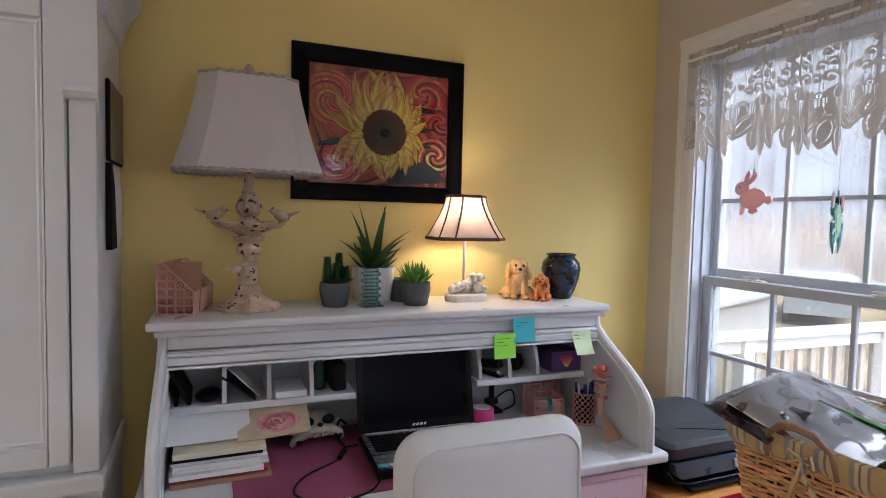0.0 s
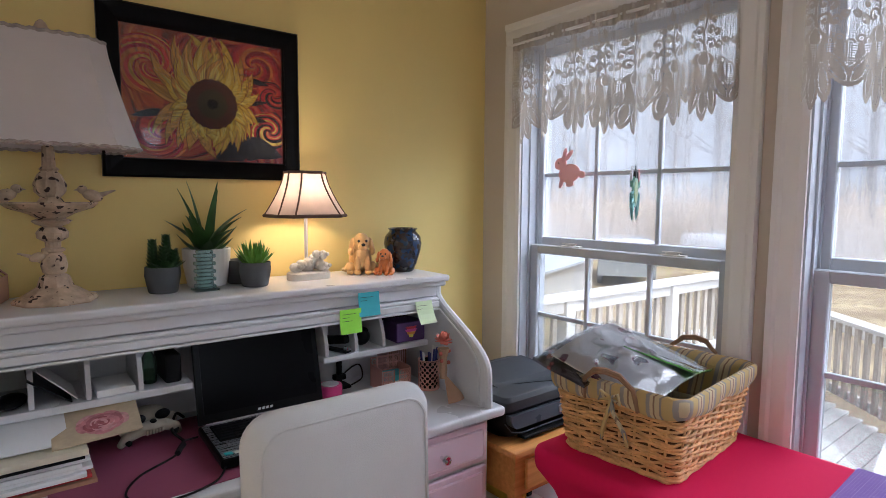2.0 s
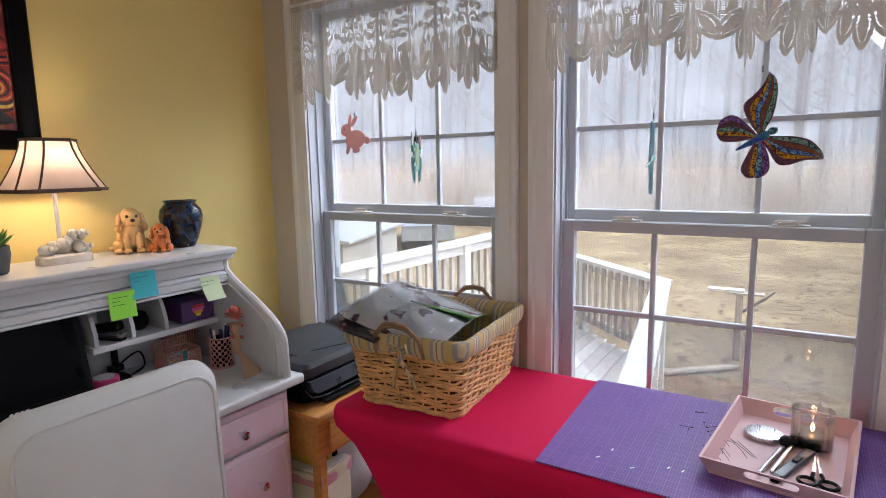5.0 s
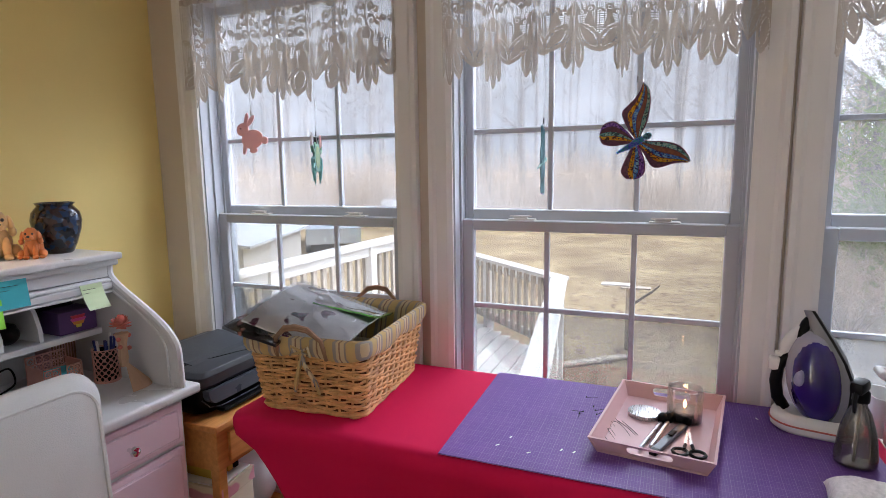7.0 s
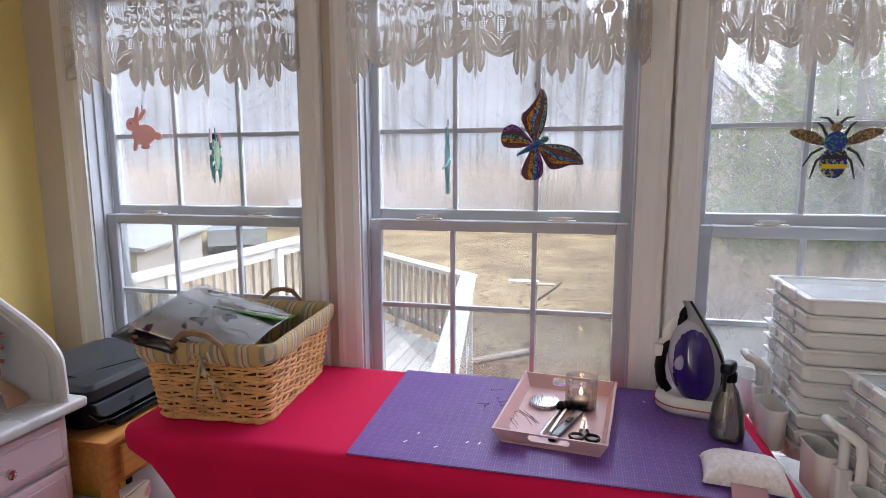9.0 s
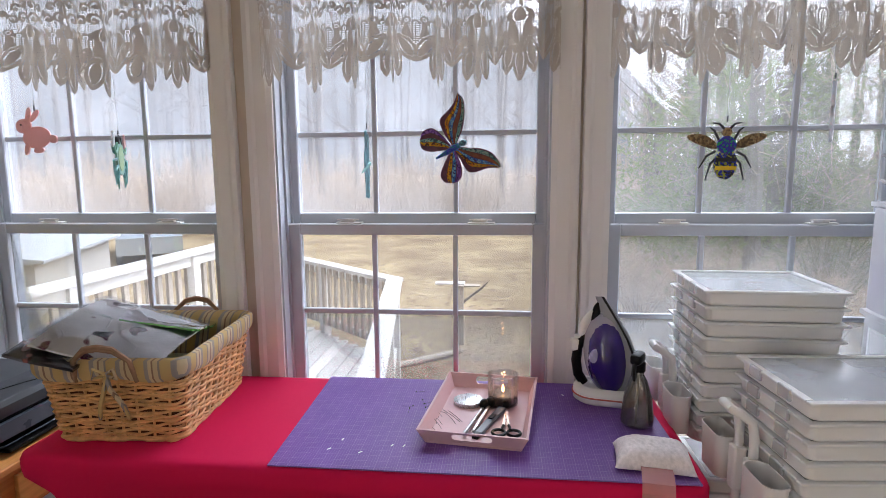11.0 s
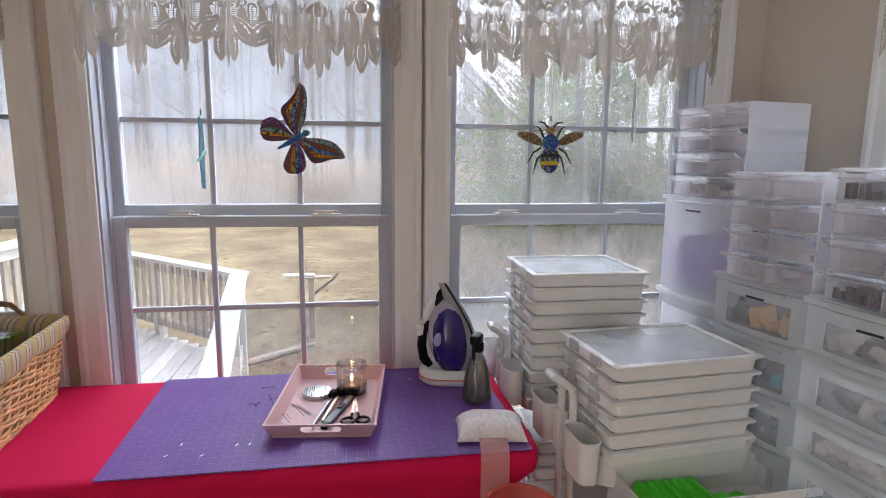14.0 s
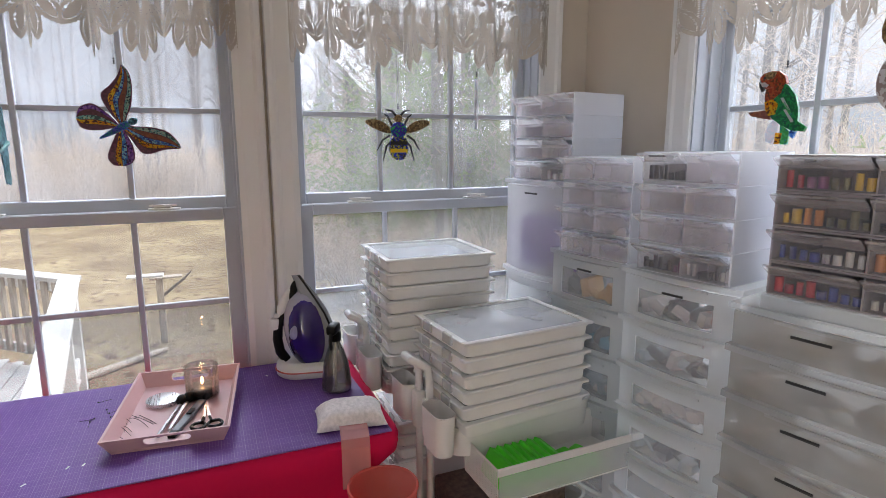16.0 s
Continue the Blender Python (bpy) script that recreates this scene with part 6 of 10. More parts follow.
for x in (-1, 1):
    bm = bmesh.new()
    lattice(bm, 0.032 * x - 0.018, 0.032 * x + 0.018, 0.004, 0.07, -0.045, 0.018, 0.002)
    tube(bm, [(0.032 * x - 0.02, -0.045, 0.002), (0.032 * x + 0.024, -0.045, 0.002), (0.032 * x + 0.024, -0.045, 0.073), (0.032 * x - 0.02, -0.045, 0.073)], 0.0025, 5, True)
    part("lattice_front", bm, ROSEGOLD, nh)
    part("side", box(0.056 * x - 0.001, -0.044, 0.004, 0.056 * x + 0.001, 0.044, 0.08), ROSEGOLD, nh)
part("base_plate", box(-0.058, -0.047, 0, 0.058, 0.047, 0.003), ROSEGOLD, nh)
whole("note_block", box(-0.05, -0.038, 0.0035, 0.05, 0.038, 0.03, r=0.001, seg=1), PAPERC, "block of cream notes in the lattice holder", "notes", at=(1.228, 1.525, DS), rz=-6)
whole("note_block", box(-0.048, -0.036, 0.031, 0.048, 0.036, 0.052, r=0.001, seg=1), AQUA, "block of aqua notes in the lattice holder", "notes", at=(1.228, 1.525, DS), rz=-6)
bn = thing("small_bin", "dusty pink slotted plastic desk bin", "bin", (1.305, 1.635, DS))
bm = bmesh.new()
loft(bm, [[(x * f, y * f, z_) for x, y in rrect(0.10, 0.085, 0.015, 4)] for f, z_ in ((0.86, 0), (1, 0.128), (1.04, 0.13), (1.04, 0.136), (0.96, 0.136), (0.84, 0.004))])
part("tub", bm, PINKPLA, bn, smooth=30)
for k in range(9):
    x = -0.036 + 0.009 * k
    b = box(x - 0.0015, -0.0448, 0.03, x + 0.0015, -0.0405, 0.115)
    part("slot", b, KRAFT, bn)
tp = thing("tape_dispenser", "hot pink round tape dispenser on the desk", "tape", (1.005, 1.565, DS), 20)
bm = bmesh.new()
lathe(bm, [(0.016, 0), (0.040, 0), (0.042, 0.004), (0.042, 0.04), (0.040, 0.044), (0.016, 0.044)], 28)
part("body", bm, HOTPINK, tp, smooth=40)
bm = bmesh.new()
lathe(bm, [(0.006, 0.0445), (0.030, 0.0445), (0.030, 0.047), (0.006, 0.0475)], 24)
part("cap", bm, PAPER, tp)
ws = thing("webcam_stand", "black webcam stand at the back of the desk", "stand", (1.075, 1.63, DS))
part("foot", box(-0.035, -0.03, 0, 0.035, 0.03, 0.012, r=0.004), BLACKM, ws)
part("post", box(-0.008, -0.008, 0.0125, 0.008, 0.008, 0.13, r=0.002), BLACKM, ws)
part("hub", box(-0.022, -0.014, 0.03, 0.022, 0.014, 0.05, r=0.004), BLACKM, ws)
fan = thing("dried_bouquet", "dried pink flower bouquet wrapped in cream gauze", "bouquet", (1.305, 1.285, DS), 0)
GAUZE = cloth("cream_gauze", (0.62, 0.42, 0.28), 0.4)
bm = bmesh.new()
lathe(bm, [(0.010, 0.07), (0.013, 0.10), (0.011, 0.14), (0.017, 0.168), (0.021, 0.175)], 14, (0, 0.03, 0), 0.12, 7)
part("wrap", bm, GAUZE, fan, smooth=True)
bm = bmesh.new()
for k in range(9):
    a0, a1 = radians(-115 + 20 * k), radians(-115 + 20 * k + 20)
    p, q = Vector((0, 0.028, 0.09)), None
    v0 = Vector((0.062 * math.cos(a0) + 0.006 * (k % 2), 0.035 * math.sin(a0), 0.003))
    v1 = Vector((0.062 * math.cos(a1) + 0.006 * ((k + 1) % 2), 0.035 * math.sin(a1), 0.003))
    loft(bm, [[p, p + Vector((0, -0.001, 0)), p + Vector((0.001, 0, 0))], [v0, v1, (v0 + v1) / 2 + Vector((0, 0, 0.002))]])
part("skirt", bm, GAUZE, fan)
bm = bmesh.new()
rn = random.Random(5)
for k in range(44):
    a, e = rn.uniform(0, 6.283), rn.uniform(-0.6, 1.2)
    d = Vector((math.cos(a) * math.cos(e), math.sin(a) * math.cos(e), math.sin(e)))
    leaf(bm, Vector((0, 0.03, 0.20)), d, Vector((0, 0, 1)) - d * d.z, 0.033, 0.020, 0.2, 0.3, 4)
DRIED = paint("dried_rose_petal", (0.55, 0.16, 0.12), 0.7, var=0.3, scale=50)
part("flower", bm, DRIED, fan, "dried coral-pink flower head", True)
for x, z_ in ((-0.018, 0.16), (0.018, 0.165), (-0.014, 0.135), (0.016, 0.125)):
    bm = bmesh.new()
    ball(bm, (x, 0.022, z_), 0.007, None, 6)
    part("bud", bm, DRIED, fan, "small dried coral bud", True)

# ---- picture ----
pic = thing("framed_picture", "sunflower painting in a wide black frame on the yellow wall", "picture", (0.679, N_Y, 1.744))
PW, PH = 0.300, 0.2505
bm = bmesh.new()
prof = [(0.0, 0.0), (0.0, 0.018), (0.006, 0.024), (0.02, 0.022), (0.045, 0.016), (0.054, 0.012), (0.058, 0.004)]
ringed = []
for o, dpt in prof:
    ringed.append([(x, -dpt, z_) for x, z_ in ((-PW + o, -PH + o), (PW - o, -PH + o), (PW - o, PH - o), (-PW + o, PH - o))])
loft(bm, ringed, caps=False)
BFRAME = paint("black_frame_lacquer", (0.003, 0.0028, 0.003), 0.35, var=0.2, bump=0.15, grain=60, spec=0.10)
part("frame", bm, BFRAME, pic)
bm = bmesh.new()
for k in range(60):
    ball(bm, (PW - 0.050, -0.0145, -PH + 0.055 + (2 * PH - 0.11) * k / 59), 0.0022, None, 4)
part("beading", bm, BFRAME, pic)


def brushed_material(name, stops, twist, across, along_, wobble, warm=None):
    """Brush strokes that stream out from the flower's middle; stops: colour ramp over the strokes."""
    m, n, l, p = nodes_of(name)
    tc, sub, sep, ang, rad, cmb, nz, wob, rp = (n.new(k) for k in ("ShaderNodeTexCoord", "ShaderNodeVectorMath", "ShaderNodeSeparateXYZ", "ShaderNodeMath", "ShaderNodeVectorMath", "ShaderNodeCombineXYZ", "ShaderNodeTexNoise", "ShaderNodeTexNoise", "ShaderNodeValToRGB"))
    sub.operation, rad.operation, ang.operation = "SUBTRACT", "LENGTH", "ARCTAN2"
    sub.inputs[1].default_value = (cx0, 0, cz0)
    l.new(tc.outputs["Object"], sub.inputs[0])
    wob.inputs["Scale"].default_value, wob.inputs["Detail"].default_value = 6.5, 1.0
    l.new(tc.outputs["Object"], wob.inputs["Vector"])
    ws, wd = n.new("ShaderNodeVectorMath"), n.new("ShaderNodeVectorMath")
    ws.operation, wd.operation = "MULTIPLY_ADD", "ADD"
    ws.inputs[1].default_value, ws.inputs[2].default_value = (wobble,) * 3, (-wobble / 2,) * 3
    l.new(wob.outputs["Color"], ws.inputs[0]), l.new(ws.outputs[0], wd.inputs[0]), l.new(sub.outputs[0], wd.inputs[1])
    l.new(wd.outputs[0], sep.inputs[0]), l.new(sep.outputs[2], ang.inputs[0]), l.new(sep.outputs[0], ang.inputs[1]), l.new(wd.outputs[0], rad.inputs[0])
    turn, out, oi = n.new("ShaderNodeMath"), n.new("ShaderNodeMath"), n.new("ShaderNodeObjectInfo")
    turn.operation, out.operation = "MULTIPLY_ADD", "MULTIPLY"
    turn.inputs[1].default_value = twist
    l.new(rad.outputs["Value"], turn.inputs[0]), l.new(ang.outputs[0], turn.inputs[2])
    sc = n.new("ShaderNodeMath")
    sc.operation, sc.inputs[1].default_value = "MULTIPLY", across
    l.new(turn.outputs[0], sc.inputs[0])
    out.inputs[1].default_value = along_
    l.new(rad.outputs["Value"], out.inputs[0])
    far = n.new("ShaderNodeMath")
    far.operation, far.inputs[1].default_value = "MULTIPLY", 20.0
    l.new(oi.outputs["Random"], far.inputs[0])
    l.new(sc.outputs[0], cmb.inputs[0]), l.new(out.outputs[0], cmb.inputs[1]), l.new(far.outputs[0], cmb.inputs[2])
    nz.inputs["Scale"].default_value, nz.inputs["Detail"].default_value = 1.0, 3.0
    l.new(cmb.outputs[0], nz.inputs["Vector"]), l.new(nz.outputs[0], rp.inputs[0])
    e = rp.color_ramp.elements
    e[0].position, e[0].color = stops[0][0], (*stops[0][1], 1)
    e[1].position, e[1].color = stops[-1][0], (*stops[-1][1], 1)
    for pos, c in stops[1:-1]:
        q = e.new(pos)
        q.color = (*c, 1)
    col = rp.outputs[0]
    if warm:
        # the left of the canvas is painted in orange, the foot of it in near-black
        for axis, lo, hi, c in warm:
            s2, mr, mx = n.new("ShaderNodeSeparateXYZ"), n.new("ShaderNodeMapRange"), n.new("ShaderNodeMix")
            l.new(tc.outputs["Object"], s2.inputs[0]), l.new(s2.outputs[axis], mr.inputs[0])
            mr.inputs[1].default_value, mr.inputs[2].default_value = lo, hi
            lim = n.new("ShaderNodeMath")
            lim.operation = "MULTIPLY"
            l.new(mr.outputs[0], lim.inputs[0]), l.new(nz.outputs[0], lim.inputs[1])
            mx.data_type = "RGBA"
            mx.inputs[7].default_value = (*c, 1)
            l.new(lim.outputs[0], mx.inputs[0]), l.new(col, mx.inputs[6])
            col = mx.outputs[2]
    l.new(col, p.inputs["Base Color"])
    p.inputs["Roughness"].default_value = 0.45
    return m


cx0, cz0 = 0.012, -0.015
bm = box(-PW + 0.05, -0.0055, -PH + 0.05, PW - 0.05, 0, PH - 0.05)
canvas = part("canvas", bm, brushed_material("red_swirl_canvas", ((0.30, (0.035, 0.006, 0.012)), (0.40, (0.24, 0.010, 0.018)), (0.48, (0.46, 0.022, 0.026)), (0.55, (0.56, 0.060, 0.030)), (0.62, (0.62, 0.16, 0.045)), (0.70, (0.70, 0.34, 0.09))), 6.0, 9.0, 8.0, 0.16, ((0, 0.02, -0.24, (0.72, 0.20, 0.035)), (2, -0.12, -0.25, (0.05, 0.012, 0.02)))), pic, "red and orange swirling painted background")
LIMX, LIMZ = PW - 0.059, PH - 0.059


def painted(name, poly, depth, m_):
    """A flat stroke of paint inside the frame's opening."""
    bm = bmesh.new()
    prism(bm, [(min(LIMX, max(-LIMX, px)), min(LIMZ, max(-LIMZ, pz))) for px, pz in poly], depth - 0.00018, depth, "y")
    part(name, bm, m_, canvas)


def stroke(pts, wide):
    """The outline of a brush stroke that swells and tapers along a curve."""
    left, right = [], []
    for k, (px, pz) in enumerate(pts):
        a, b = pts[max(0, k - 1)], pts[min(len(pts) - 1, k + 1)]
        d = math.hypot(b[0] - a[0], b[1] - a[1]) or 1.0
        w = wide * (0.06 + math.sin(math.pi * k / (len(pts) - 1)) ** 0.8) * 0.5
        nx, nz = -(b[1] - a[1]) / d * w, (b[0] - a[0]) / d * w
        left.append((px + nx, pz + nz)), right.append((px - nx, pz - nz))
    return left + right[::-1]


PAINTS = {k: brushed_material("oil_" + k, ((0.30, tuple(0.45 * v for v in c)), (0.5, c), (0.70, tuple(min(0.95, 1.35 * v + 0.02) for v in c))), 3.0, 22.0, 9.0, 0.02) for k, c in (("crimson", (0.50, 0.022, 0.04)), ("scarlet", (0.66, 0.060, 0.035)), ("orange", (0.72, 0.20, 0.04)), ("amber", (0.68, 0.32, 0.05)), ("night", (0.018, 0.014, 0.022)), ("wine", (0.28, 0.012, 0.022)), ("gold", (0.74, 0.45, 0.045)), ("lemon", (0.82, 0.58, 0.11)), ("umber", (0.32, 0.10, 0.012)))}
rn = random.Random(11)
# curls of paint in the corners
for cx, cz, size, hand, turns, names in ((-0.165, 0.085, 0.105, 1, 1.35, ("orange", "scarlet", "amber", "crimson")), (0.150, 0.125, 0.085, -1, 1.3, ("scarlet", "crimson", "wine", "orange")), (0.200, -0.085, 0.075, 1, 1.4, ("crimson", "night", "scarlet", "lemon")), (-0.135, -0.120, 0.085, -1, 1.2, ("scarlet", "wine", "crimson", "orange")), (0.215, 0.035, 0.060, 1, 1.0, ("scarlet", "night", "crimson"))):
    for k in range(13):
        off = 2 * math.pi * k / 13
        pts = []
        for q in range(18):
            t = q / 17
            a = off + hand * turns * 2 * math.pi * t * 0.62
            r_ = size * (0.10 + 0.95 * t ** 1.2)
            pts.append((cx + r_ * math.cos(a), cz + r_ * math.sin(a) * 0.85))
        painted("painted_curl", stroke(pts, size * rn.uniform(0.10, 0.24)), -0.00570 - 0.000012 * k - 0.00001 * rn.random(), PAINTS[names[k % len(names)]])
# dark hollows between the petals and at the foot of the canvas
for pts, wide in ((((0.06, -0.21), (0.10, -0.15), (0.16, -0.145), (0.24, -0.17)), 0.075), (((0.02, -0.22), (0.05, -0.17), (0.06, -0.12)), 0.05), (((0.10, 0.055), (0.15, 0.075), (0.20, 0.065)), 0.018), (((0.10, -0.01), (0.14, 0.0), (0.20, 0.012)), 0.014), (((0.11, -0.06), (0.15, -0.05), (0.19, -0.055)), 0.016), (((-0.22, -0.07), (-0.16, -0.055), (-0.11, -0.05)), 0.022)):
    line = [(pts[min(len(pts) - 2, int(q / 4))][0] * (1 - q % 4 / 4) + pts[min(len(pts) - 1, int(q / 4) + 1)][0] * (q % 4 / 4), pts[min(len(pts) - 2, int(q / 4))][1] * (1 - q % 4 / 4) + pts[min(len(pts) - 1, int(q / 4) + 1)][1] * (q % 4 / 4)) for q in range(4 * (len(pts) - 1))] + [pts[-1]]
    painted("painted_shadow", stroke(line, wide), -0.00600, PAINTS["night"])
# petals in three layers, long and flame-like above and to one side, short and broad below
for layer, (count, reach, wd, y) in enumerate(((23, 1.0, 0.040, -0.00615), (21, 0.84, 0.038, -0.00665), (19, 0.66, 0.034, -0.00715))):
    for k in range(count):
        a = 2 * math.pi * (k + 0.4 * layer) / count + rn.uniform(-0.08, 0.08)
        up = max(0.0, math.sin(a)) * 0.035 + max(0.0, -math.cos(a)) * 0.040
        ln = (0.150 + up - 0.028 * max(0.0, -math.sin(a + 0.6))) * reach * rn.uniform(0.86, 1.12) + 0.02
        bend = rn.uniform(0.12, 0.42) * (1 if math.sin(a) * math.cos(a) > 0 else -1)
        for grow, name, dy in ((1.10, "umber", 0.0), (1.0, "amber" if (math.cos(a) < -0.2 and layer == 0) or rn.random() < 0.2 else "gold", -0.00010), (0.45, "lemon" if layer else "amber", -0.00020)):
            rows = []
            for t in range(13):
                q = t / 12
                r_ = 0.060 + (ln - 0.060) * q * (1.03 if grow > 1 else 1 if grow == 1 else 0.86)
                w = wd * grow * 0.5 * math.sin(math.pi * (0.20 + 0.80 * q)) ** 1.1 * (1 if q < 1 else 0)
                rows.append((r_, w, a + bend * q * q))
            painted("painted_petal", [(cx0 + r_ * math.cos(b) - w * math.sin(b), cz0 + r_ * math.sin(b) + w * math.cos(b)) for r_, w, b in rows] + [(cx0 + r_ * math.cos(b) + w * math.sin(b), cz0 + r_ * math.sin(b) - w * math.cos(b)) for r_, w, b in rows[-2::-1]], y + dy - 0.000012 * k, PAINTS[name])
SEED = paint("seed_brown", (0.085, 0.022, 0.018), 0.8, var=0.5, scale=90, bump=1.0, grain=250, spots=((0.20, 0.06, 0.02), 150.0, 0.60))
SEED2 = paint("seed_olive", (0.055, 0.040, 0.018), 0.8, var=0.5, scale=60, bump=0.8, grain=250)
for r_, y, m_ in ((0.078, -0.0082, SEED), (0.046, -0.0086, SEED2), (0.017, -0.009, BLACKM)):
    painted("painted_seeds", [(cx0 + r_ * (1 + 0.035 * math.sin(9 * k)) * math.cos(k * 0.1309), cz0 + r_ * (1 + 0.035 * math.sin(9 * k)) * math.sin(k * 0.1309)) for k in range(48)], y, m_)
gp = part("picture_glass", box(-PW + 0.057, -0.0115, -PH + 0.057, PW - 0.057, -0.0100, PH - 0.057), GLASS, pic)
gp.visible_shadow = False

# ---- chair ----
ch = thing("office_chair", "white leather office chair with piped seams", "chair", (0.737, 0.93, -0.0), -1)
bm = bmesh.new()
for k in range(1):
    rings = []
    for s, inset, yo in ((0, 0.05, 0.0), (0.012, 0.02, 0), (0.035, 0.004, 0), (0.05, 0.0, 0), (0.065, 0.004, 0), (0.088, 0.02, 0), (0.10, 0.05, 0)):
        pts = []
        for x, z_ in rrect(0.475 - 2 * inset, 0.56 - 2 * inset, 0.065 - 0.5 * inset, 6):
            zz = z_ + 0.28
            pts.append((x, s + 0.035 * (zz - 0.28) + 0.10 * (x * x) * -0.9, 0.408 + zz + 0.012 * math.cos(x * 5)))
        rings.append(pts)
    loft(bm, rings)
back = part("backrest", bm, LEATHER, ch, "padded white leather backrest", 50)
for s, ins in ((0.012, 0.030), (0.088, 0.030)):
    bm = bmesh.new()
    pts = []
    for x, z_ in rrect(0.475 - 2 * ins, 0.56 - 2 * ins, 0.055, 7):
        zz = z_ + 0.28
        pts.append((x, s + (-0.006 if s < 0.05 else 0.006) + 0.035 * (zz - 0.28) - 0.09 * x * x, 0.408 + zz + 0.012 * math.cos(x * 5)))
    tube(bm, pts, 0.0042, 6, True)
    part("piping", bm, LEATHER, back, smooth=True)
bm = bmesh.new()
loft(bm, [[(x * f, y * f + 0.27, z_) for x, y in rrect(0.50, 0.48, 0.09, 6)] for f, z_ in ((0.9, 0.40), (1, 0.42), (1, 0.465), (0.95, 0.49), (0.8, 0.497))])
part("seat", bm, LEATHER, ch, smooth=50)
bm = bmesh.new()
rbox(bm, -0.04, 0.02, 0.385, 0.04, 0.30, 0.399, 0.004)
tube(bm, [(0, 0.10, 0.39), (0, -0.01, 0.40), (0, -0.03, 0.46), (0, -0.012, 0.56)], 0.018, 8)
part("back_bracket", bm, CHROME, ch, smooth=True)
bm = bmesh.new()
tube(bm, [(0, 0.27, 0.10), (0, 0.27, 0.385)], 0.025, 12)
part("gas_column", bm, CHROME, ch, smooth=True)
for k in range(5):
    a = k * 1.2566 + 0.3
    bm = bmesh.new()
    tube(bm, [(0, 0.27, 0.11), (0.27 * math.cos(a), 0.27 + 0.27 * math.sin(a), 0.07)], [0.026, 0.016], 8)
    leg = part("leg", bm, CHROME, ch, smooth=True)
    bm = bmesh.new()
    ball(bm, (0.27 * math.cos(a), 0.27 + 0.27 * math.sin(a), 0.029), (0.029, 0.029, 0.029))
    part("caster", bm, BLACK, leg, smooth=True)

# ---- pine side table and printer ----
PZ = 0.615
st = thing("pine_side_table", "orange pine side table with one drawer", "side table", (1.615, 1.36, 0))
part("tabletop", box(-0.215, -0.30, PZ - 0.022, 0.235, 0.30, PZ, r=0.004), PINE, st)
part("apron", box(-0.20, -0.285, PZ - 0.16, 0.22, 0.285, PZ - 0.0225), PINE, st)
dr = part("drawer", box(-0.155, -0.298, PZ - 0.14, 0.18, -0.2855, PZ - 0.04, r=0.003), PINE, st)
bm = bmesh.new()
ball(bm, (0.01, -0.312, PZ - 0.09), (0.014, 0.014, 0.014))
part("knob", bm, PINE, dr, smooth=True)
for x in (-0.195, 0.18):
    for y in (-0.28, 0.245):
        part("leg", box(x, y, 0, x + 0.035, y + 0.035, PZ - 0.16, r=0.003), PINE, st)
part("shelf", box(-0.2, -0.27, 0.10, 0.22, 0.27, 0.118), PINE, st)
bx_ = thing("craft_box", "cream floral card box on the pine table's shelf", "box", (1.50, 1.20, 0.118), 4)
part("carton", box(-0.08, -0.11, 0, 0.08, 0.11, 0.22, r=0.003), PAPERC, bx_)
part("lid", box(-0.085, -0.115, 0.2205, 0.085, 0.115, 0.27, r=0.003), ROSE, bx_)
part("paper_inside", box(-0.075, -0.105, 0.2705, 0.075, 0.105, 0.275), PAPER, bx_)
BEEY = paint("yellow_and_black_stripe", (0.6, 0.42, 0.06), 0.6, var=0.1)
for k in range(4):
    whole("ribbon_roll", box(1.455 + 0.028 * k, 1.13, 0.3935, 1.478 + 0.028 * k, 1.26, 0.455, r=0.004), BEEY if k % 2 == 0 else BLACKM, "roll of striped ribbon on the craft box", "ribbon", "ribbon rolls")
bm = bmesh.new()
rn = random.Random(2)
ball(bm, (0, 0, 0.19), (0.10, 0.12, 0.19), None, 16)
for v in bm.verts:
    v.co *= 1 + 0.16 * noise.noise(v.co * 16) + 0.06 * noise.noise(v.co * 45)
    v.co.z = max(0, v.co.z)
whole("plastic_bag", bm, frosted("white_bag_plastic", (0.8, 0.8, 0.82), 0.12, 0.35, 0.3, 0.6), "crumpled white plastic bag on the pine table's shelf", "bag", smooth=70, at=(1.70, 1.22, 0.118))
whole("black_pouch", box(-0.05, -0.02, 0.0, 0.05, 0.02, 0.05, r=0.006), BLACKM, "small black pouch beside the craft box", "pouch", at=(1.615, 1.12, 0.118), rz=20)

pr = thing("printer", "black and slate-grey inkjet printer on the pine table", "printer", (1.635, 1.325, PZ), 0)
bm = bmesh.new()
loft(bm, [[(x, y, z_) for x, y in rrect(w, d, 0.05, 6)] for w, d, z_ in ((0.36, 0.32, 0.0), (0.40, 0.365, 0.014), (0.413, 0.38, 0.045), (0.415, 0.38, 0.098))])
part("body", bm, BLACK, pr, smooth=50)
bm = bmesh.new()
face = [(-0.195, 0.094)] + [(-0.195 + 0.035 * (1 - math.cos(k * 0.2618)), 0.082 - 0.035 * math.sin(k * 0.2618)) for k in range(7)] + [(0.16 + 0.035 * math.sin(k * 0.2618), 0.047 + 0.035 * (1 - math.cos(k * 0.2618))) for k in range(7)] + [(0.195, 0.094)]
loft(bm, [[(x, -0.180, z_) for x, z_ in face], [(x, -0.200 - 0.10 * (0.094 - z_), z_) for x, z_ in face], [(x * 0.985, -0.204 - 0.10 * (0.094 - z_), z_ * 0.97 + 0.002) for x, z_ in face]])
pan = part("front_panel", bm, GREYP2, pr, "blue-grey rounded control panel", 30)
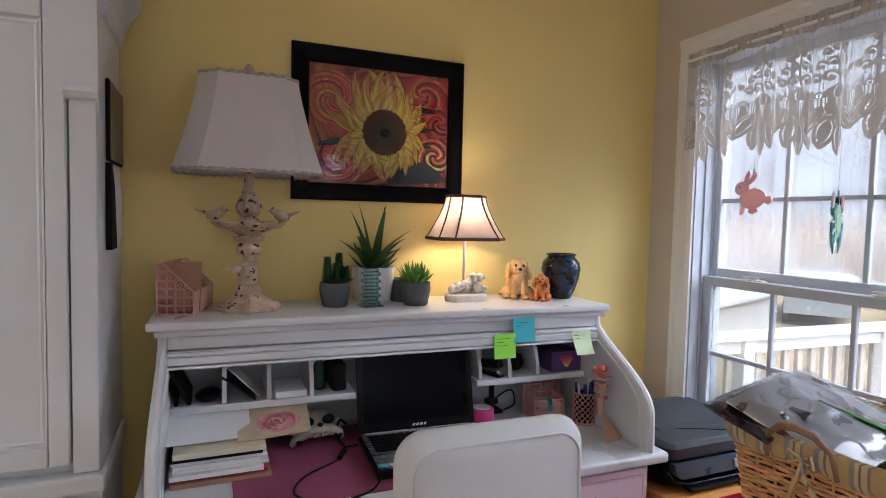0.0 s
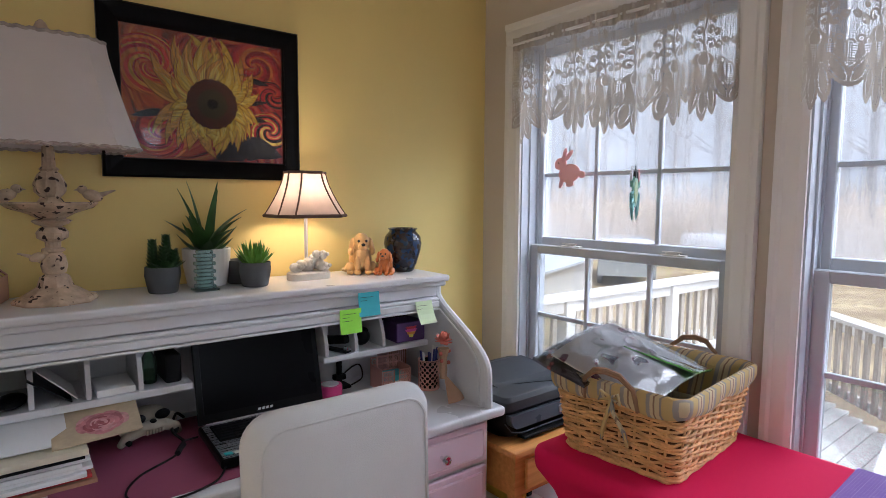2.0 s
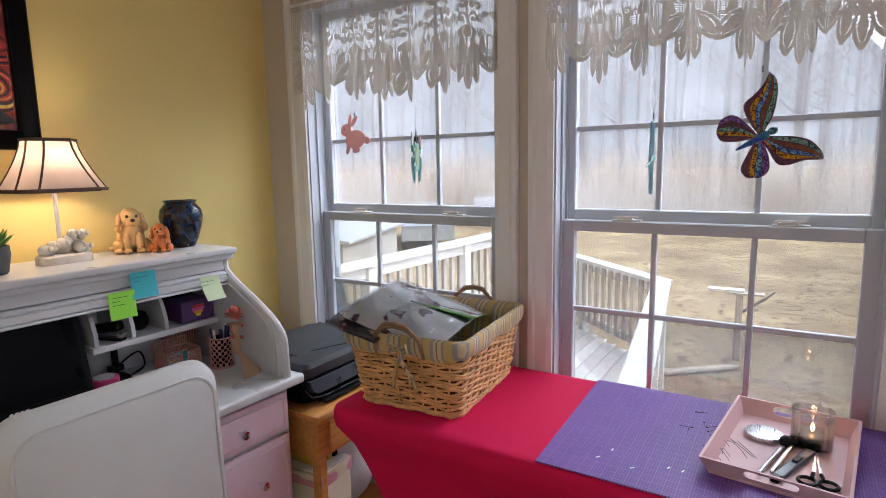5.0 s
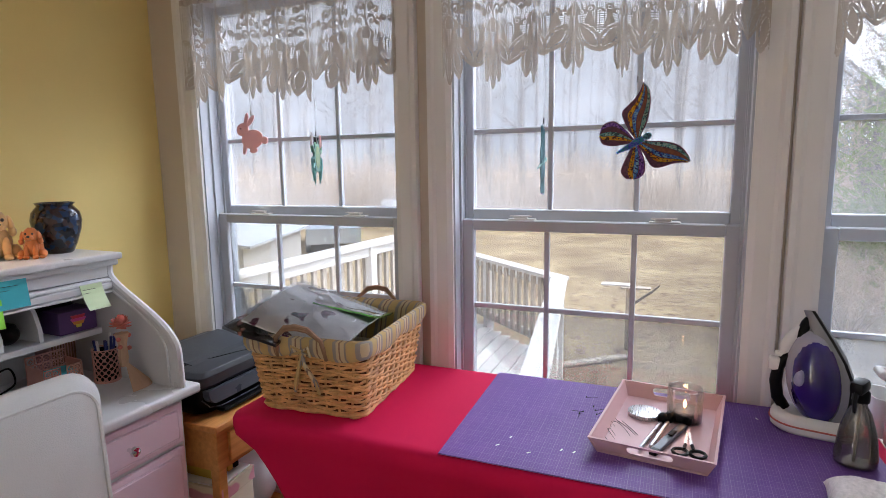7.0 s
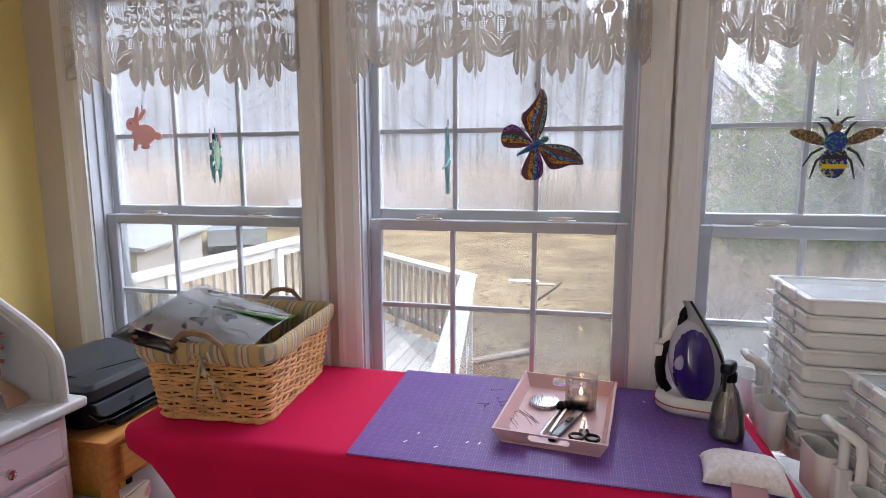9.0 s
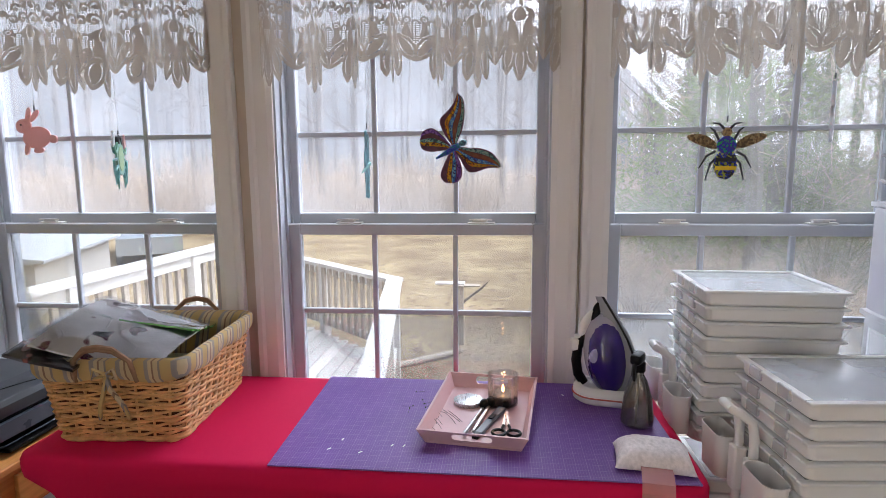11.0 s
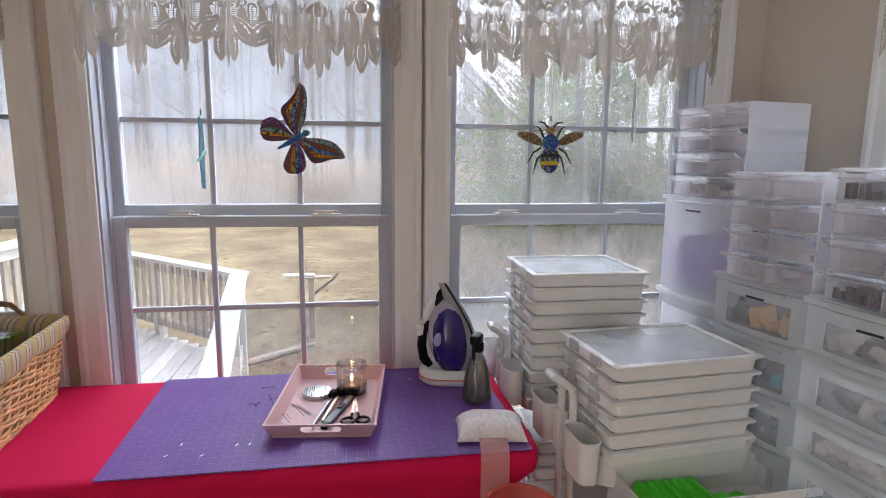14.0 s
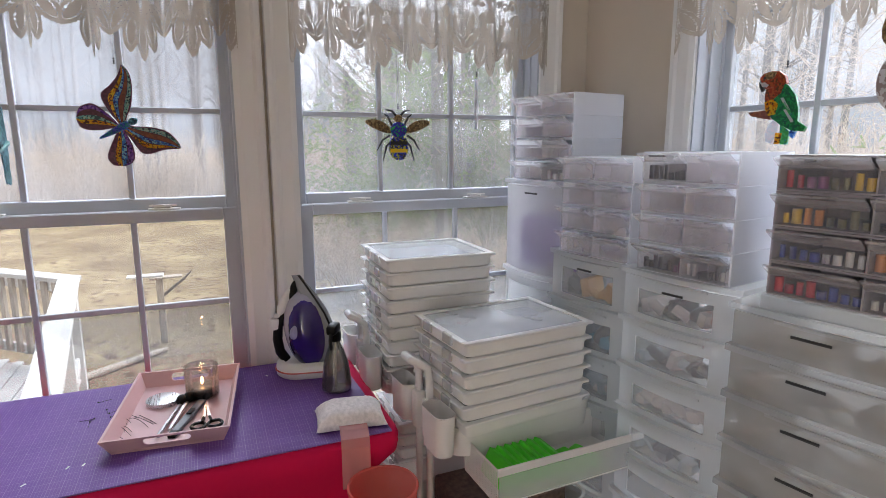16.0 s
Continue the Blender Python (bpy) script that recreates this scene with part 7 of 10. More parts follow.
part("display", box(0.045, -0.2125, 0.056, 0.115, -0.2035, 0.083, r=0.003), paint("pale_display", (0.40, 0.46, 0.52), 0.15), pan, "pale tilted display")
bm = bmesh.new()
loft(bm, [[(x * w, y * d - 0.003, z_) for x, y in rrect(0.42, 0.385, 0.03, 5)] for w, d, z_ in ((0.99, 0.99, 0.104), (1.0, 1.0, 0.108), (1.0, 1.0, 0.138), (0.965, 0.955, 0.152), (0.95, 0.935, 0.154))])
lid = part("scanner_lid", bm, GREYP, pr, "slate-grey scanner lid", 25)
bm = bmesh.new()
prism(bm, [(-0.10, 0.1545), (-0.07, 0.160), (0.12, 0.168), (0.155, 0.1545)], -0.15, 0.19, "x")
part("document_feeder", bm, GREYP, pr)
bm = bmesh.new()
tube(bm, [(-0.19, -0.06, 0.1545), (-0.10, -0.085, 0.1545), (0.02, -0.13, 0.1545), (0.10, -0.17, 0.154)], 0.0022, 5)
part("seam", bm, BLACK, lid)
part("paper_tray", box(-0.15, -0.225, 0.012, 0.15, -0.19, 0.022, r=0.003), BLACK, pr)
bm = bmesh.new()
tube(bm, [(-0.197, -0.176, 0.062), (-0.185, -0.198, 0.038), (-0.14, -0.206, 0.029), (0.14, -0.206, 0.029), (0.185, -0.198, 0.038), (0.197, -0.176, 0.062)], 0.0022, 6)
part("trim_line", bm, GREYP2, pr, smooth=True)

# ---- long table with its stretch cover ----
TZ = 0.742
TX0, TX1, TY0, TY1 = 1.275, 1.850, -0.742, 0.895
table = thing("folding_table", "folding table under a raspberry stretch cover", "table", ((TX0 + TX1) / 2, (TY0 + TY1) / 2, 0))
tw, td = TX1 - TX0, TY1 - TY0
part("tabletop", box(-tw / 2 + 0.02, -td / 2 + 0.02, TZ - 0.045, tw / 2 - 0.02, td / 2 - 0.02, TZ - 0.006, r=0.008), WHITEP, table)
for x in (-1, 1):
    for y in (-1, 1):
        bm = bmesh.new()
        tube(bm, [(x * (tw / 2 - 0.10), y * (td / 2 - 0.18), 0.0), (x * (tw / 2 - 0.10), y * (td / 2 - 0.18), TZ - 0.045)], 0.014, 8)
        part("leg", bm, STEEL, table, smooth=True)
cover = thing("table_cover", "raspberry red stretch cloth pulled over the table", "tablecloth", ((TX0 + TX1) / 2, (TY0 + TY1) / 2, 0))
bm = bmesh.new()
rows = []
N = 12


def cover_ring(z_, pull, corner, r):
    pts = []
    base = rrect(tw - 2 * corner, td - 2 * corner * 1.6, r, N)
    for x, y in base:
        fx, fy = abs(x) / (tw / 2), abs(y) / (td / 2)
        k = 1 - pull * (1 - min(1, fx * fx)) * 0.9
        j = 1 - pull * (1 - min(1, fy * fy)) * 0.9
        pts.append((x * j, y * k, z_))
    return pts


def dense(ring, cut=0.05):
    out = []
    for k in range(len(ring)):
        a, b = Vector(ring[k]), Vector(ring[(k + 1) % len(ring)])
        c = 10 if (b - a).length > 0.2 else 1
        out += [a.lerp(b, i / c) for i in range(c)]
    return out


edge = dense(cover_ring(TZ, 0, 0, 0.05))
for z_, ins in ((TZ, 0.03), (TZ - 0.001, 0.014), (TZ - 0.007, 0.004), (TZ - 0.018, 0.0), (TZ - 0.04, 0.0), (TZ - 0.06, 0.003)):
    rows.append([(x * (1 - 2 * ins / tw), y * (1 - 2 * ins / td), z_) for x, y, _ in edge])
for k in range(1, 15):
    s = k / 14
    z_ = (TZ - 0.06) * (1 - s)
    corner = 0.12 * math.sin(math.pi * min(1, s * 0.85 + 0.05)) ** 1.0
    mid = 0.16 * math.sin(math.pi * min(1, s * 0.8)) ** 0.9
    pts = []
    for x, y, _ in edge:
        fx, fy = 2 * x / tw, 2 * y / td
        px = corner * 0.55 + mid * (1 - fy * fy) * 0.35
        py = corner * 1.35 + mid * (1 - fx * fx) * 0.3
        pts.append((x - fx * px, y - fy * abs(fy) ** 3 * py, z_))
    rows.append(pts)
loft(bm, rows[::-1], caps=False)
bm.faces.ensure_lookup_table()
bm.verts.ensure_lookup_table()
bm.faces.new([v for v in bm.verts if abs(v.co.z - TZ) < 1e-6])
part("cloth", bm, RUBY, cover, smooth=60)


def mat_material():
    m, n, l, p = nodes_of("purple_cutting_mat")
    tc, sep = n.new("ShaderNodeTexCoord"), n.new("ShaderNodeSeparateXYZ")
    l.new(tc.outputs["Object"], sep.inputs[0])
    total = None

    def lines(axis, pitch, width, weight):
        nonlocal total
        a, b, c, d = (n.new("ShaderNodeMath") for _ in range(4))
        a.operation, a.inputs[1].default_value = "MULTIPLY", 1 / pitch
        b.operation = "FRACT"
        c.operation, c.inputs[1].default_value = "LESS_THAN", width / pitch
        d.operation, d.inputs[1].default_value = "MULTIPLY", weight
        l.new(sep.outputs[axis], a.inputs[0]), l.new(a.outputs[0], b.inputs[0]), l.new(b.outputs[0], c.inputs[0]), l.new(c.outputs[0], d.inputs[0])
        if total is None:
            total = d.outputs[0]
        else:
            mx = n.new("ShaderNodeMath")
            mx.operation = "MAXIMUM"
            l.new(total, mx.inputs[0]), l.new(d.outputs[0], mx.inputs[1])
            total = mx.outputs[0]

    for axis in (0, 1):
        lines(axis, 0.0254, 0.0010, 0.27)
        lines(axis, 0.00635, 0.0006, 0.10 if axis == 0 else 0.20)
    nz, mx, tone = n.new("ShaderNodeTexNoise"), n.new("ShaderNodeMix"), n.new("ShaderNodeMix")
    nz.inputs["Scale"].default_value, nz.inputs["Detail"].default_value = 14.0, 4.0
    l.new(tc.outputs["Object"], nz.inputs["Vector"])
    tone.data_type = mx.data_type = "RGBA"
    tone.inputs[6].default_value, tone.inputs[7].default_value = (0.115, 0.035, 0.26, 1), (0.17, 0.06, 0.34, 1)
    l.new(nz.outputs[0], tone.inputs[0]), l.new(tone.outputs[2], mx.inputs[6]), l.new(total, mx.inputs[0])
    mx.inputs[7].default_value = (0.62, 0.52, 0.75, 1)
    l.new(mx.outputs[2], p.inputs["Base Color"])
    p.inputs["Roughness"].default_value = 0.5
    bp = n.new("ShaderNodeBump")
    bp.inputs["Strength"].default_value, bp.inputs["Distance"].default_value = 0.15, 0.001
    fine = n.new("ShaderNodeTexNoise")
    fine.inputs["Scale"].default_value = 900.0
    l.new(tc.outputs["Object"], fine.inputs["Vector"]), l.new(fine.outputs[0], bp.inputs["Height"]), l.new(bp.outputs[0], p.inputs["Normal"])
    return m


MZ = TZ + 0.003
b = bmesh.new()
bmesh.ops.create_grid(b, x_segments=24, y_segments=36, size=0.5)
low = []
for v in b.verts:
    x, y = 1.283 + 0.562 * (v.co.x + 0.5), -0.716 + 0.966 * (v.co.y + 0.5) + 0.018 * (v.co.x + 0.5)
    v.co = (x, y, MZ)
bmesh.ops.solidify(b, geom=b.faces[:], thickness=0.003)
mat_ob = whole("cutting_mat", b, mat_material(), "purple gridded cutting mat on the table", "cutting mat")
MAT = max(v.co.z for v in mat_ob.data.vertices)
# small scraps of thread and chalk marks lie on the mat
for x, y in ((1.36, 0.05), (1.40, -0.02), (1.37, 0.13), (1.42, 0.11), (1.75, -0.47), (1.40, -0.05)):
    b = box(-0.0055, -0.0018, 0, 0.0055, 0.0018, 0.0006)
    whole("paper_scrap", b, PAPER, "tiny white paper scrap lying on the cutting mat", "scrap", "paper scraps", at=(x, y, MAT), rz=90 * x * 7)

# ---- basket ----
bk = thing("wicker_basket", "honey wicker basket with a striped cloth liner", "basket", (1.572, 0.688, TZ), 4.5)
BL, BW, BH = 0.405, 0.315, 0.215


def basket_ring(z_, out=0.0, n=10):
    f = z_ / BH
    return [(x, y) for x, y in rrect(BL + 0.055 * f + 2 * out, BW + 0.055 * f + 2 * out, 0.03, n)]


def along(ring, count):
    pts = [Vector((*p, 0)) for p in ring]
    ln = [(pts[(k + 1) % len(pts)] - pts[k]).length for k in range(len(pts))]
    total, out, k, acc = sum(ln), [], 0, 0.0
    for i in range(count):
        d = total * i / count
        while acc + ln[k] < d:
            acc += ln[k]
            k += 1
        out.append(pts[k].lerp(pts[(k + 1) % len(pts)], (d - acc) / ln[k]))
    return out


stakes = 36
bm = bmesh.new()
rn = random.Random(9)
rows_n = 25
for r_ in range(rows_n):
    z0 = 0.006 + (BH - 0.016) * r_ / (rows_n - 1)
    n_ = stakes * 4
    ring = along(basket_ring(z0), n_)
    pts = []
    for k, p in enumerate(ring):
        o = 0.0050 * math.cos(math.pi * k / 4 + (math.pi if r_ % 2 else 0))
        nrm = Vector((p.x / BL, p.y / BW, 0)).normalized()
        d = p + nrm * o
        pts.append((d.x, d.y, z0 + 0.0026 * math.sin(k * 0.23 + r_ * 1.7) + 0.0014 * math.sin(k * 1.1 + r_)))
    tube(bm, pts, 0.0042 + rn.uniform(-0.0006, 0.0004), 6, True)
part("weave", bm, WICKER, bk, "woven honey-coloured willow strands", True)
lo, hi = along(basket_ring(0.0), stakes), along(basket_ring(BH), stakes)
for a, c in zip(lo, hi):
    bm = bmesh.new()
    tube(bm, [(a.x, a.y, 0.002), (c.x, c.y, BH)], 0.0036, 5)
    part("stake", bm, WICKER, bk)
bm = bmesh.new()
for z_, r_ in ((BH - 0.002, 0.008), (BH - 0.014, 0.007), (0.007, 0.007)):
    tube(bm, [(p.x, p.y, z_ + 0.002 * math.sin(k)) for k, p in enumerate(along(basket_ring(min(z_, BH)), 90))], r_, 6, True)
part("rim", bm, WICKER, bk, smooth=True)
# added brown wall that paints the shade seen through the weave's gaps
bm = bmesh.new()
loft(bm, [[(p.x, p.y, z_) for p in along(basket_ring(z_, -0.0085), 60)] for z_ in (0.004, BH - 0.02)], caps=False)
part("gap_shade_wall", bm, paint("gap_shade_brown", (0.13, 0.06, 0.022), 0.8, var=0.3, scale=30), bk)
part("bottom", box(-BL / 2 + 0.01, -BW / 2 + 0.01, 0.004, BL / 2 - 0.01, BW / 2 - 0.01, 0.012), WICKER, bk)


def stripes():
    m, n, l, p = nodes_of("striped_cotton")
    tc, sep, ad, ml, fr, rp = (n.new(k) for k in ("ShaderNodeTexCoord", "ShaderNodeSeparateXYZ", "ShaderNodeMath", "ShaderNodeMath", "ShaderNodeMath", "ShaderNodeValToRGB"))
    l.new(tc.outputs["Object"], sep.inputs[0]), l.new(sep.outputs[0], ad.inputs[0]), l.new(sep.outputs[1], ad.inputs[1])
    ml.operation, ml.inputs[1].default_value, fr.operation = "MULTIPLY", 15.0, "FRACT"
    l.new(ad.outputs[0], ml.inputs[0]), l.new(ml.outputs[0], fr.inputs[0]), l.new(fr.outputs[0], rp.inputs[0])
    rp.color_ramp.interpolation = "CONSTANT"
    e = rp.color_ramp.elements
    e[0].color, e[1].color = (0.50, 0.36, 0.15, 1), (0.50, 0.36, 0.15, 1)
    e[1].position = 0.92
    for pos, c in ((0.30, (0.27, 0.24, 0.21)), (0.38, (0.55, 0.45, 0.27)), (0.56, (0.26, 0.17, 0.11)), (0.63, (0.56, 0.46, 0.28)), (0.76, (0.30, 0.28, 0.25))):
        q = e.new(pos)
        q.color = (*c, 1)
    l.new(rp.outputs[0], p.inputs["Base Color"])
    p.inputs["Roughness"].default_value = 0.9
    bp, nz = n.new("ShaderNodeBump"), n.new("ShaderNodeTexNoise")
    nz.inputs["Scale"].default_value = 700
    bp.inputs["Strength"].default_value, bp.inputs["Distance"].default_value = 0.3, 0.002
    l.new(tc.outputs["Object"], nz.inputs["Vector"]), l.new(nz.outputs[0], bp.inputs["Height"]), l.new(bp.outputs[0], p.inputs["Normal"])
    return m


bm = bmesh.new()
rings = []
n_ = 120
for z_, out in ((0.03, -0.013), (0.12, -0.014), (BH - 0.01, -0.014), (BH + 0.008, -0.006), (BH + 0.014, 0.004), (BH + 0.008, 0.012), (BH - 0.012, 0.014), (BH - 0.030, 0.015), (BH - 0.042, 0.012)):
    ring = along(basket_ring(min(z_, BH), out), n_)
    sag = 0.0 if z_ > BH - 0.02 else 1.0
    rings.append([(p.x * (1 + 0.004 * math.sin(k * 0.9)), p.y * (1 + 0.004 * math.sin(k * 0.7)), z_ + (0.006 * math.sin(k * 0.42) * sag if out > 0 else 0.0)) for k, p in enumerate(ring)])
loft(bm, rings, caps=False)
part("liner", bm, stripes(), bk, "cream, tan and grey striped cotton liner", 60)
for sx in (-1, 1):
    x = sx * (BL / 2 + 0.045)
    bm = bmesh.new()
    for o in (0.0, 0.006):
        tube(bm, [(x - sx * 0.012, -0.075, BH - 0.045), (x + sx * 0.004, -0.068, BH + 0.012), (x + sx * 0.012, -0.035, BH + 0.038 + o), (x + sx * 0.014, 0.0, BH + 0.044 + o), (x + sx * 0.012, 0.035, BH + 0.038 + o), (x + sx * 0.004, 0.068, BH + 0.012), (x - sx * 0.012, 0.075, BH - 0.045)], 0.0062, 7)
    part("handle", bm, paint("dark_willow", (0.26, 0.15, 0.08), 0.6, var=0.25, scale=40), bk, "brown twisted willow handle", True)
x = -BL / 2 - 0.05
bm = bmesh.new()
for y0, ang in ((-0.01, 0.5), (-0.012, -0.25)):
    tube(bm, [(x, y0, BH - 0.02), (x - 0.006, y0 - 0.02 * ang, BH - 0.055), (x - 0.004, y0 - 0.08 * ang, BH - 0.10), (x - 0.001, y0 - 0.10 * ang, BH - 0.135)], [0.005, 0.006, 0.006, 0.004], 5)
for k in (-1, 1):
    tube(bm, [(x - 0.002, -0.01, BH - 0.02), (x - 0.01, -0.01 + k * 0.025, BH - 0.005), (x - 0.008, -0.01 + k * 0.03, BH - 0.03), (x - 0.002, -0.01, BH - 0.022)], 0.004, 5)
part("tie", bm, stripes(), bk, "striped cloth tie knotted in a bow", True)

# pattern packs in the basket
SLEEVE = pane_glass("clear_plastic_sleeve", 0, (0.96, 0.96, 0.97), 2.2)
# the window's glare on this packet is put into its pale base; spots are print
FILM = paint("printed_film_glare_white", (0.80, 0.80, 0.84), 0.12, var=0.3, scale=9, bump=0.15, grain=11, coat=1.0, spots=((0.10, 0.02, 0.06), 15, 0.60))
FILM2 = paint("glossy_dark_film", (0.03, 0.02, 0.03), 0.1, var=0.3, scale=8, bump=0.4, grain=9, coat=1.0, spots=((0.35, 0.12, 0.10), 24, 0.62))
GREENF = paint("green_film", (0.10, 0.40, 0.05), 0.2, var=0.2, coat=0.6)


def packet(name, label, mat, at, turn, w, d, th, bend):
    t = thing(name, label, "packet", group="packets in the basket")
    t.matrix_basis = pose(*at, *turn)

    def sheet(k, up, thick, rough):
        b = bmesh.new()
        bmesh.ops.create_grid(b, x_segments=22, y_segments=22, size=0.5)
        for v in b.verts:
            x, y = v.co.x, v.co.y
            v.co = (x * w * k, y * d * k, up + bend * (x * x * 0.6 + 0.35 * (x + 0.5) ** 3 - 0.3 * y * x) + rough * noise.noise(Vector((x * 5, y * 5, w * 9))) + 0.35 * rough * noise.noise(Vector((x * 13, y * 9, w * 5))))
        if thick:
            bmesh.ops.solidify(b, geom=b.faces[:], thickness=thick)
        return b

    part("printed_insert", sheet(0.965, 0.0, th, 0.0025), mat, t, smooth=60)
    part("clear_sleeve", sheet(1.0, 0.006, 0, 0.0035), SLEEVE, t, "thin clear plastic sleeve", 60)
    return t


packet("pattern_packet", "dark glossy printed packet curling over the basket rim", FILM2, (1.462, 0.815, 1.003), (14, -9, 2), 0.35, 0.18, 0.008, -0.035)
packet("pattern_packet", "clear glossy packet printed with flowers on the basket", FILM, (1.492, 0.715, 1.004), (16, -9, 4), 0.34, 0.31, 0.005, -0.060)
packet("pattern_packet", "green-edged glossy packet in the basket", GREENF, (1.65, 0.69, 0.968), (10, 14, 14), 0.26, 0.20, 0.005, 0.02)
packet("pattern_packet", "cream paper packet lying deep in the basket", PAPERC, (1.59, 0.69, 0.85), (2, 3, 10), 0.32, 0.22, 0.03, 0.01)
whole("fabric_pile", box(1.43, 0.57, TZ + 0.013, 1.71, 0.81, TZ + 0.09, r=0.02, seg=3), KRAFT, "folded brown fabric filling the basket", "fabric", smooth=True)

# ---- pink tray ----
tr = thing("tray", "pale pink tray with handle slots on the mat", "tray", (1.592, -0.238, MAT), -6.5)
TL, TW2, TH = 0.19, 0.125, 0.042
part("tray_floor", box(-TL + 0.006, -TW2 + 0.006, 0, TL - 0.006, TW2 - 0.006, 0.005), TRAYPINK, tr)
for sx in (-1, 1):
    bm = bmesh.new()
    o = lambda zz: sx * (TL - 0.016 + 0.024 * zz / TH)
    hole = rrect(0.10, 0.020, 0.0095, 6, 0, 0.026)
    n_ = len(hole)
    outer = []
    for x_, zz in hole:
        k = max(abs(x_) / (TW2 + 0.006), abs(zz - 0.021) / 0.021, 1e-6)
        outer.append((x_ / k, 0.021 + (zz - 0.021) / k))
    loops = []
    for th in (0, 0.006):
        loops.append([(o(zz) + sx * th, y_, zz) for y_, zz in hole])
        loops.append([(o(max(0, zz)) + sx * th, y_ * (TW2 - 0.008 + 0.017 * max(0, zz) / TH) / (TW2 + 0.006), zz) for y_, zz in outer])
    vs = [[bm.verts.new(p) for p in lp] for lp in loops]
    for k in range(n_):
        j = (k + 1) % n_
        for a, b in ((0, 1), (2, 3), (0, 2), (1, 3)):
            bm.faces.new((vs[a][k], vs[a][j], vs[b][j], vs[b][k]))
    part("end_wall", bm, TRAYPINK, tr)
for sy in (-1, 1):
    bm = bmesh.new()
    loft(bm, [[(x_, sy * (y_ - 0.006), z_), (-x_, sy * (y_ - 0.006), z_), (-x_, sy * y_, z_), (x_, sy * y_, z_)] for x_, y_, z_ in ((TL - 0.009, TW2 - 0.005, 0.0), (TL + 0.015, TW2 + 0.012, TH))])
    part("side_wall", bm, TRAYPINK, tr)
TF = MAT + 0.005
cn = thing("candle", "lit black candle in a clear glass tumbler", "candle", (1.665, -0.292, TF))
bm = bmesh.new()
lathe(bm, [(0.040, 0), (0.043, 0.003), (0.044, 0.088), (0.041, 0.088), (0.040, 0.006), (0.002, 0.005)], 32)
part("tumbler", bm, pane_glass("smoky_tumbler_glass", 0.05, (0.84, 0.82, 0.82), 0.7), cn, smooth=50)
bm = bmesh.new()
lathe(bm, [(0.002, 0.0065), (0.0385, 0.0065), (0.0385, 0.03), (0.034, 0.032), (0.002, 0.031)], 28)
part("wax", bm, paint("dark_wax", (0.03, 0.035, 0.035), 0.35), cn)
bm = bmesh.new()
tube(bm, [(0, 0, 0.031), (0, 0, 0.04)], 0.001, 5)
part("wick", bm, BLACKM, cn)
bm = bmesh.new()
lathe(bm, [(0.0012, 0.034), (0.0036, 0.038), (0.0044, 0.043), (0.003, 0.050), (0.0006, 0.057)], 12)
part("flame", bm, FLAME, cn, "small orange candle flame", True)
fl = new("candle_light", bpy.data.lights.new("candle_light", "POINT"))
fl.data.energy, fl.data.color, fl.data.shadow_soft_size = 0.05, (1.0, 0.5, 0.2), 0.006
fl.location = (1.665, -0.292, TF + 0.064)
tn = thing("tin_lid", "round shiny tin lid with a dark rim", "lid", (1.66, -0.193, TF))
bm = bmesh.new()
lathe(bm, [(0.002, 0), (0.042, 0), (0.042, 0.011), (0.039, 0.012), (0.002, 0.0115)], 36)
part("disc", bm, STEEL, tn, smooth=40)


def snips(at, rz, label, steel):
    t = thing("thread_snips", label, "scissors", at, rz, group="cutting tools")
    for s in (-1, 1):
        bm = bmesh.new()
        prism(bm, [(-0.085, s * 0.002), (-0.02, s * 0.007), (0.02, s * 0.011), (0.02, s * 0.003), (-0.04, s * 0.0005)], 0.004 + 0.002 * (s > 0), 0.0055 + 0.002 * (s > 0))
        part("blade", bm, steel, t)
        bm = bmesh.new()
        tube(bm, [(0.02, s * 0.007, 0.006), (0.04, s * 0.010, 0.007), (0.05, s * 0.010, 0.008)], 0.004, 6)
        c = (0.062, s * 0.019)
        tube(bm, [(c[0] + 0.017 * math.cos(k * 0.5236), c[1] + 0.017 * math.sin(k * 0.5236), 0.006) for k in range(12)], 0.0038, 6, True)
        part("finger_ring", bm, BLACK, t, smooth=True)
    return t


sc_ = snips((1.53, -0.300, TF), 180, "small scissors with black finger rings in the tray", STEEL)
bm = bmesh.new()
ball(bm, (-0.105, 0.0, 0.012), (0.020, 0.012, 0.011))
part("blade_cap", bm, BLACK, sc_, "black cap over the blades", True)
for x, y, rz, lab, m_, wd, ln in ((1.53, -0.215, -15, "slim grey seam ripper with a dark knob in the tray", STEEL, 0.004, 0.085), (1.545, -0.235, -13, "steel tweezers with a dark knob in the tray", STEEL, 0.005, 0.08), (1.53, -0.258, -21, "broad grey craft knife lying in the tray", GREYP2, 0.011, 0.09)):
    t = thing("craft_tool", lab, "tool", (x, y, TF), rz, group="cutting tools")
    part("shaft", box(-ln, -wd, 0.002, ln, wd, 0.012, r=0.003), m_, t)
    if m_ is STEEL:
        bm = bmesh.new()
        ball(bm, (ln + 0.012, 0, 0.014), (0.019, 0.014, 0.014))
        part("knob", bm, BLACK, t, smooth=True)
    else:
        part("slider", box(0.0, -0.006, 0.0121, 0.03, 0.006, 0.016, r=0.0015), BLACK, t)
        part("tip_cap", box(-ln - 0.012, -wd * 0.8, 0.0015, -ln + 0.012, wd * 0.8, 0.0125, r=0.002), BLACK, t)
rn = random.Random(21)
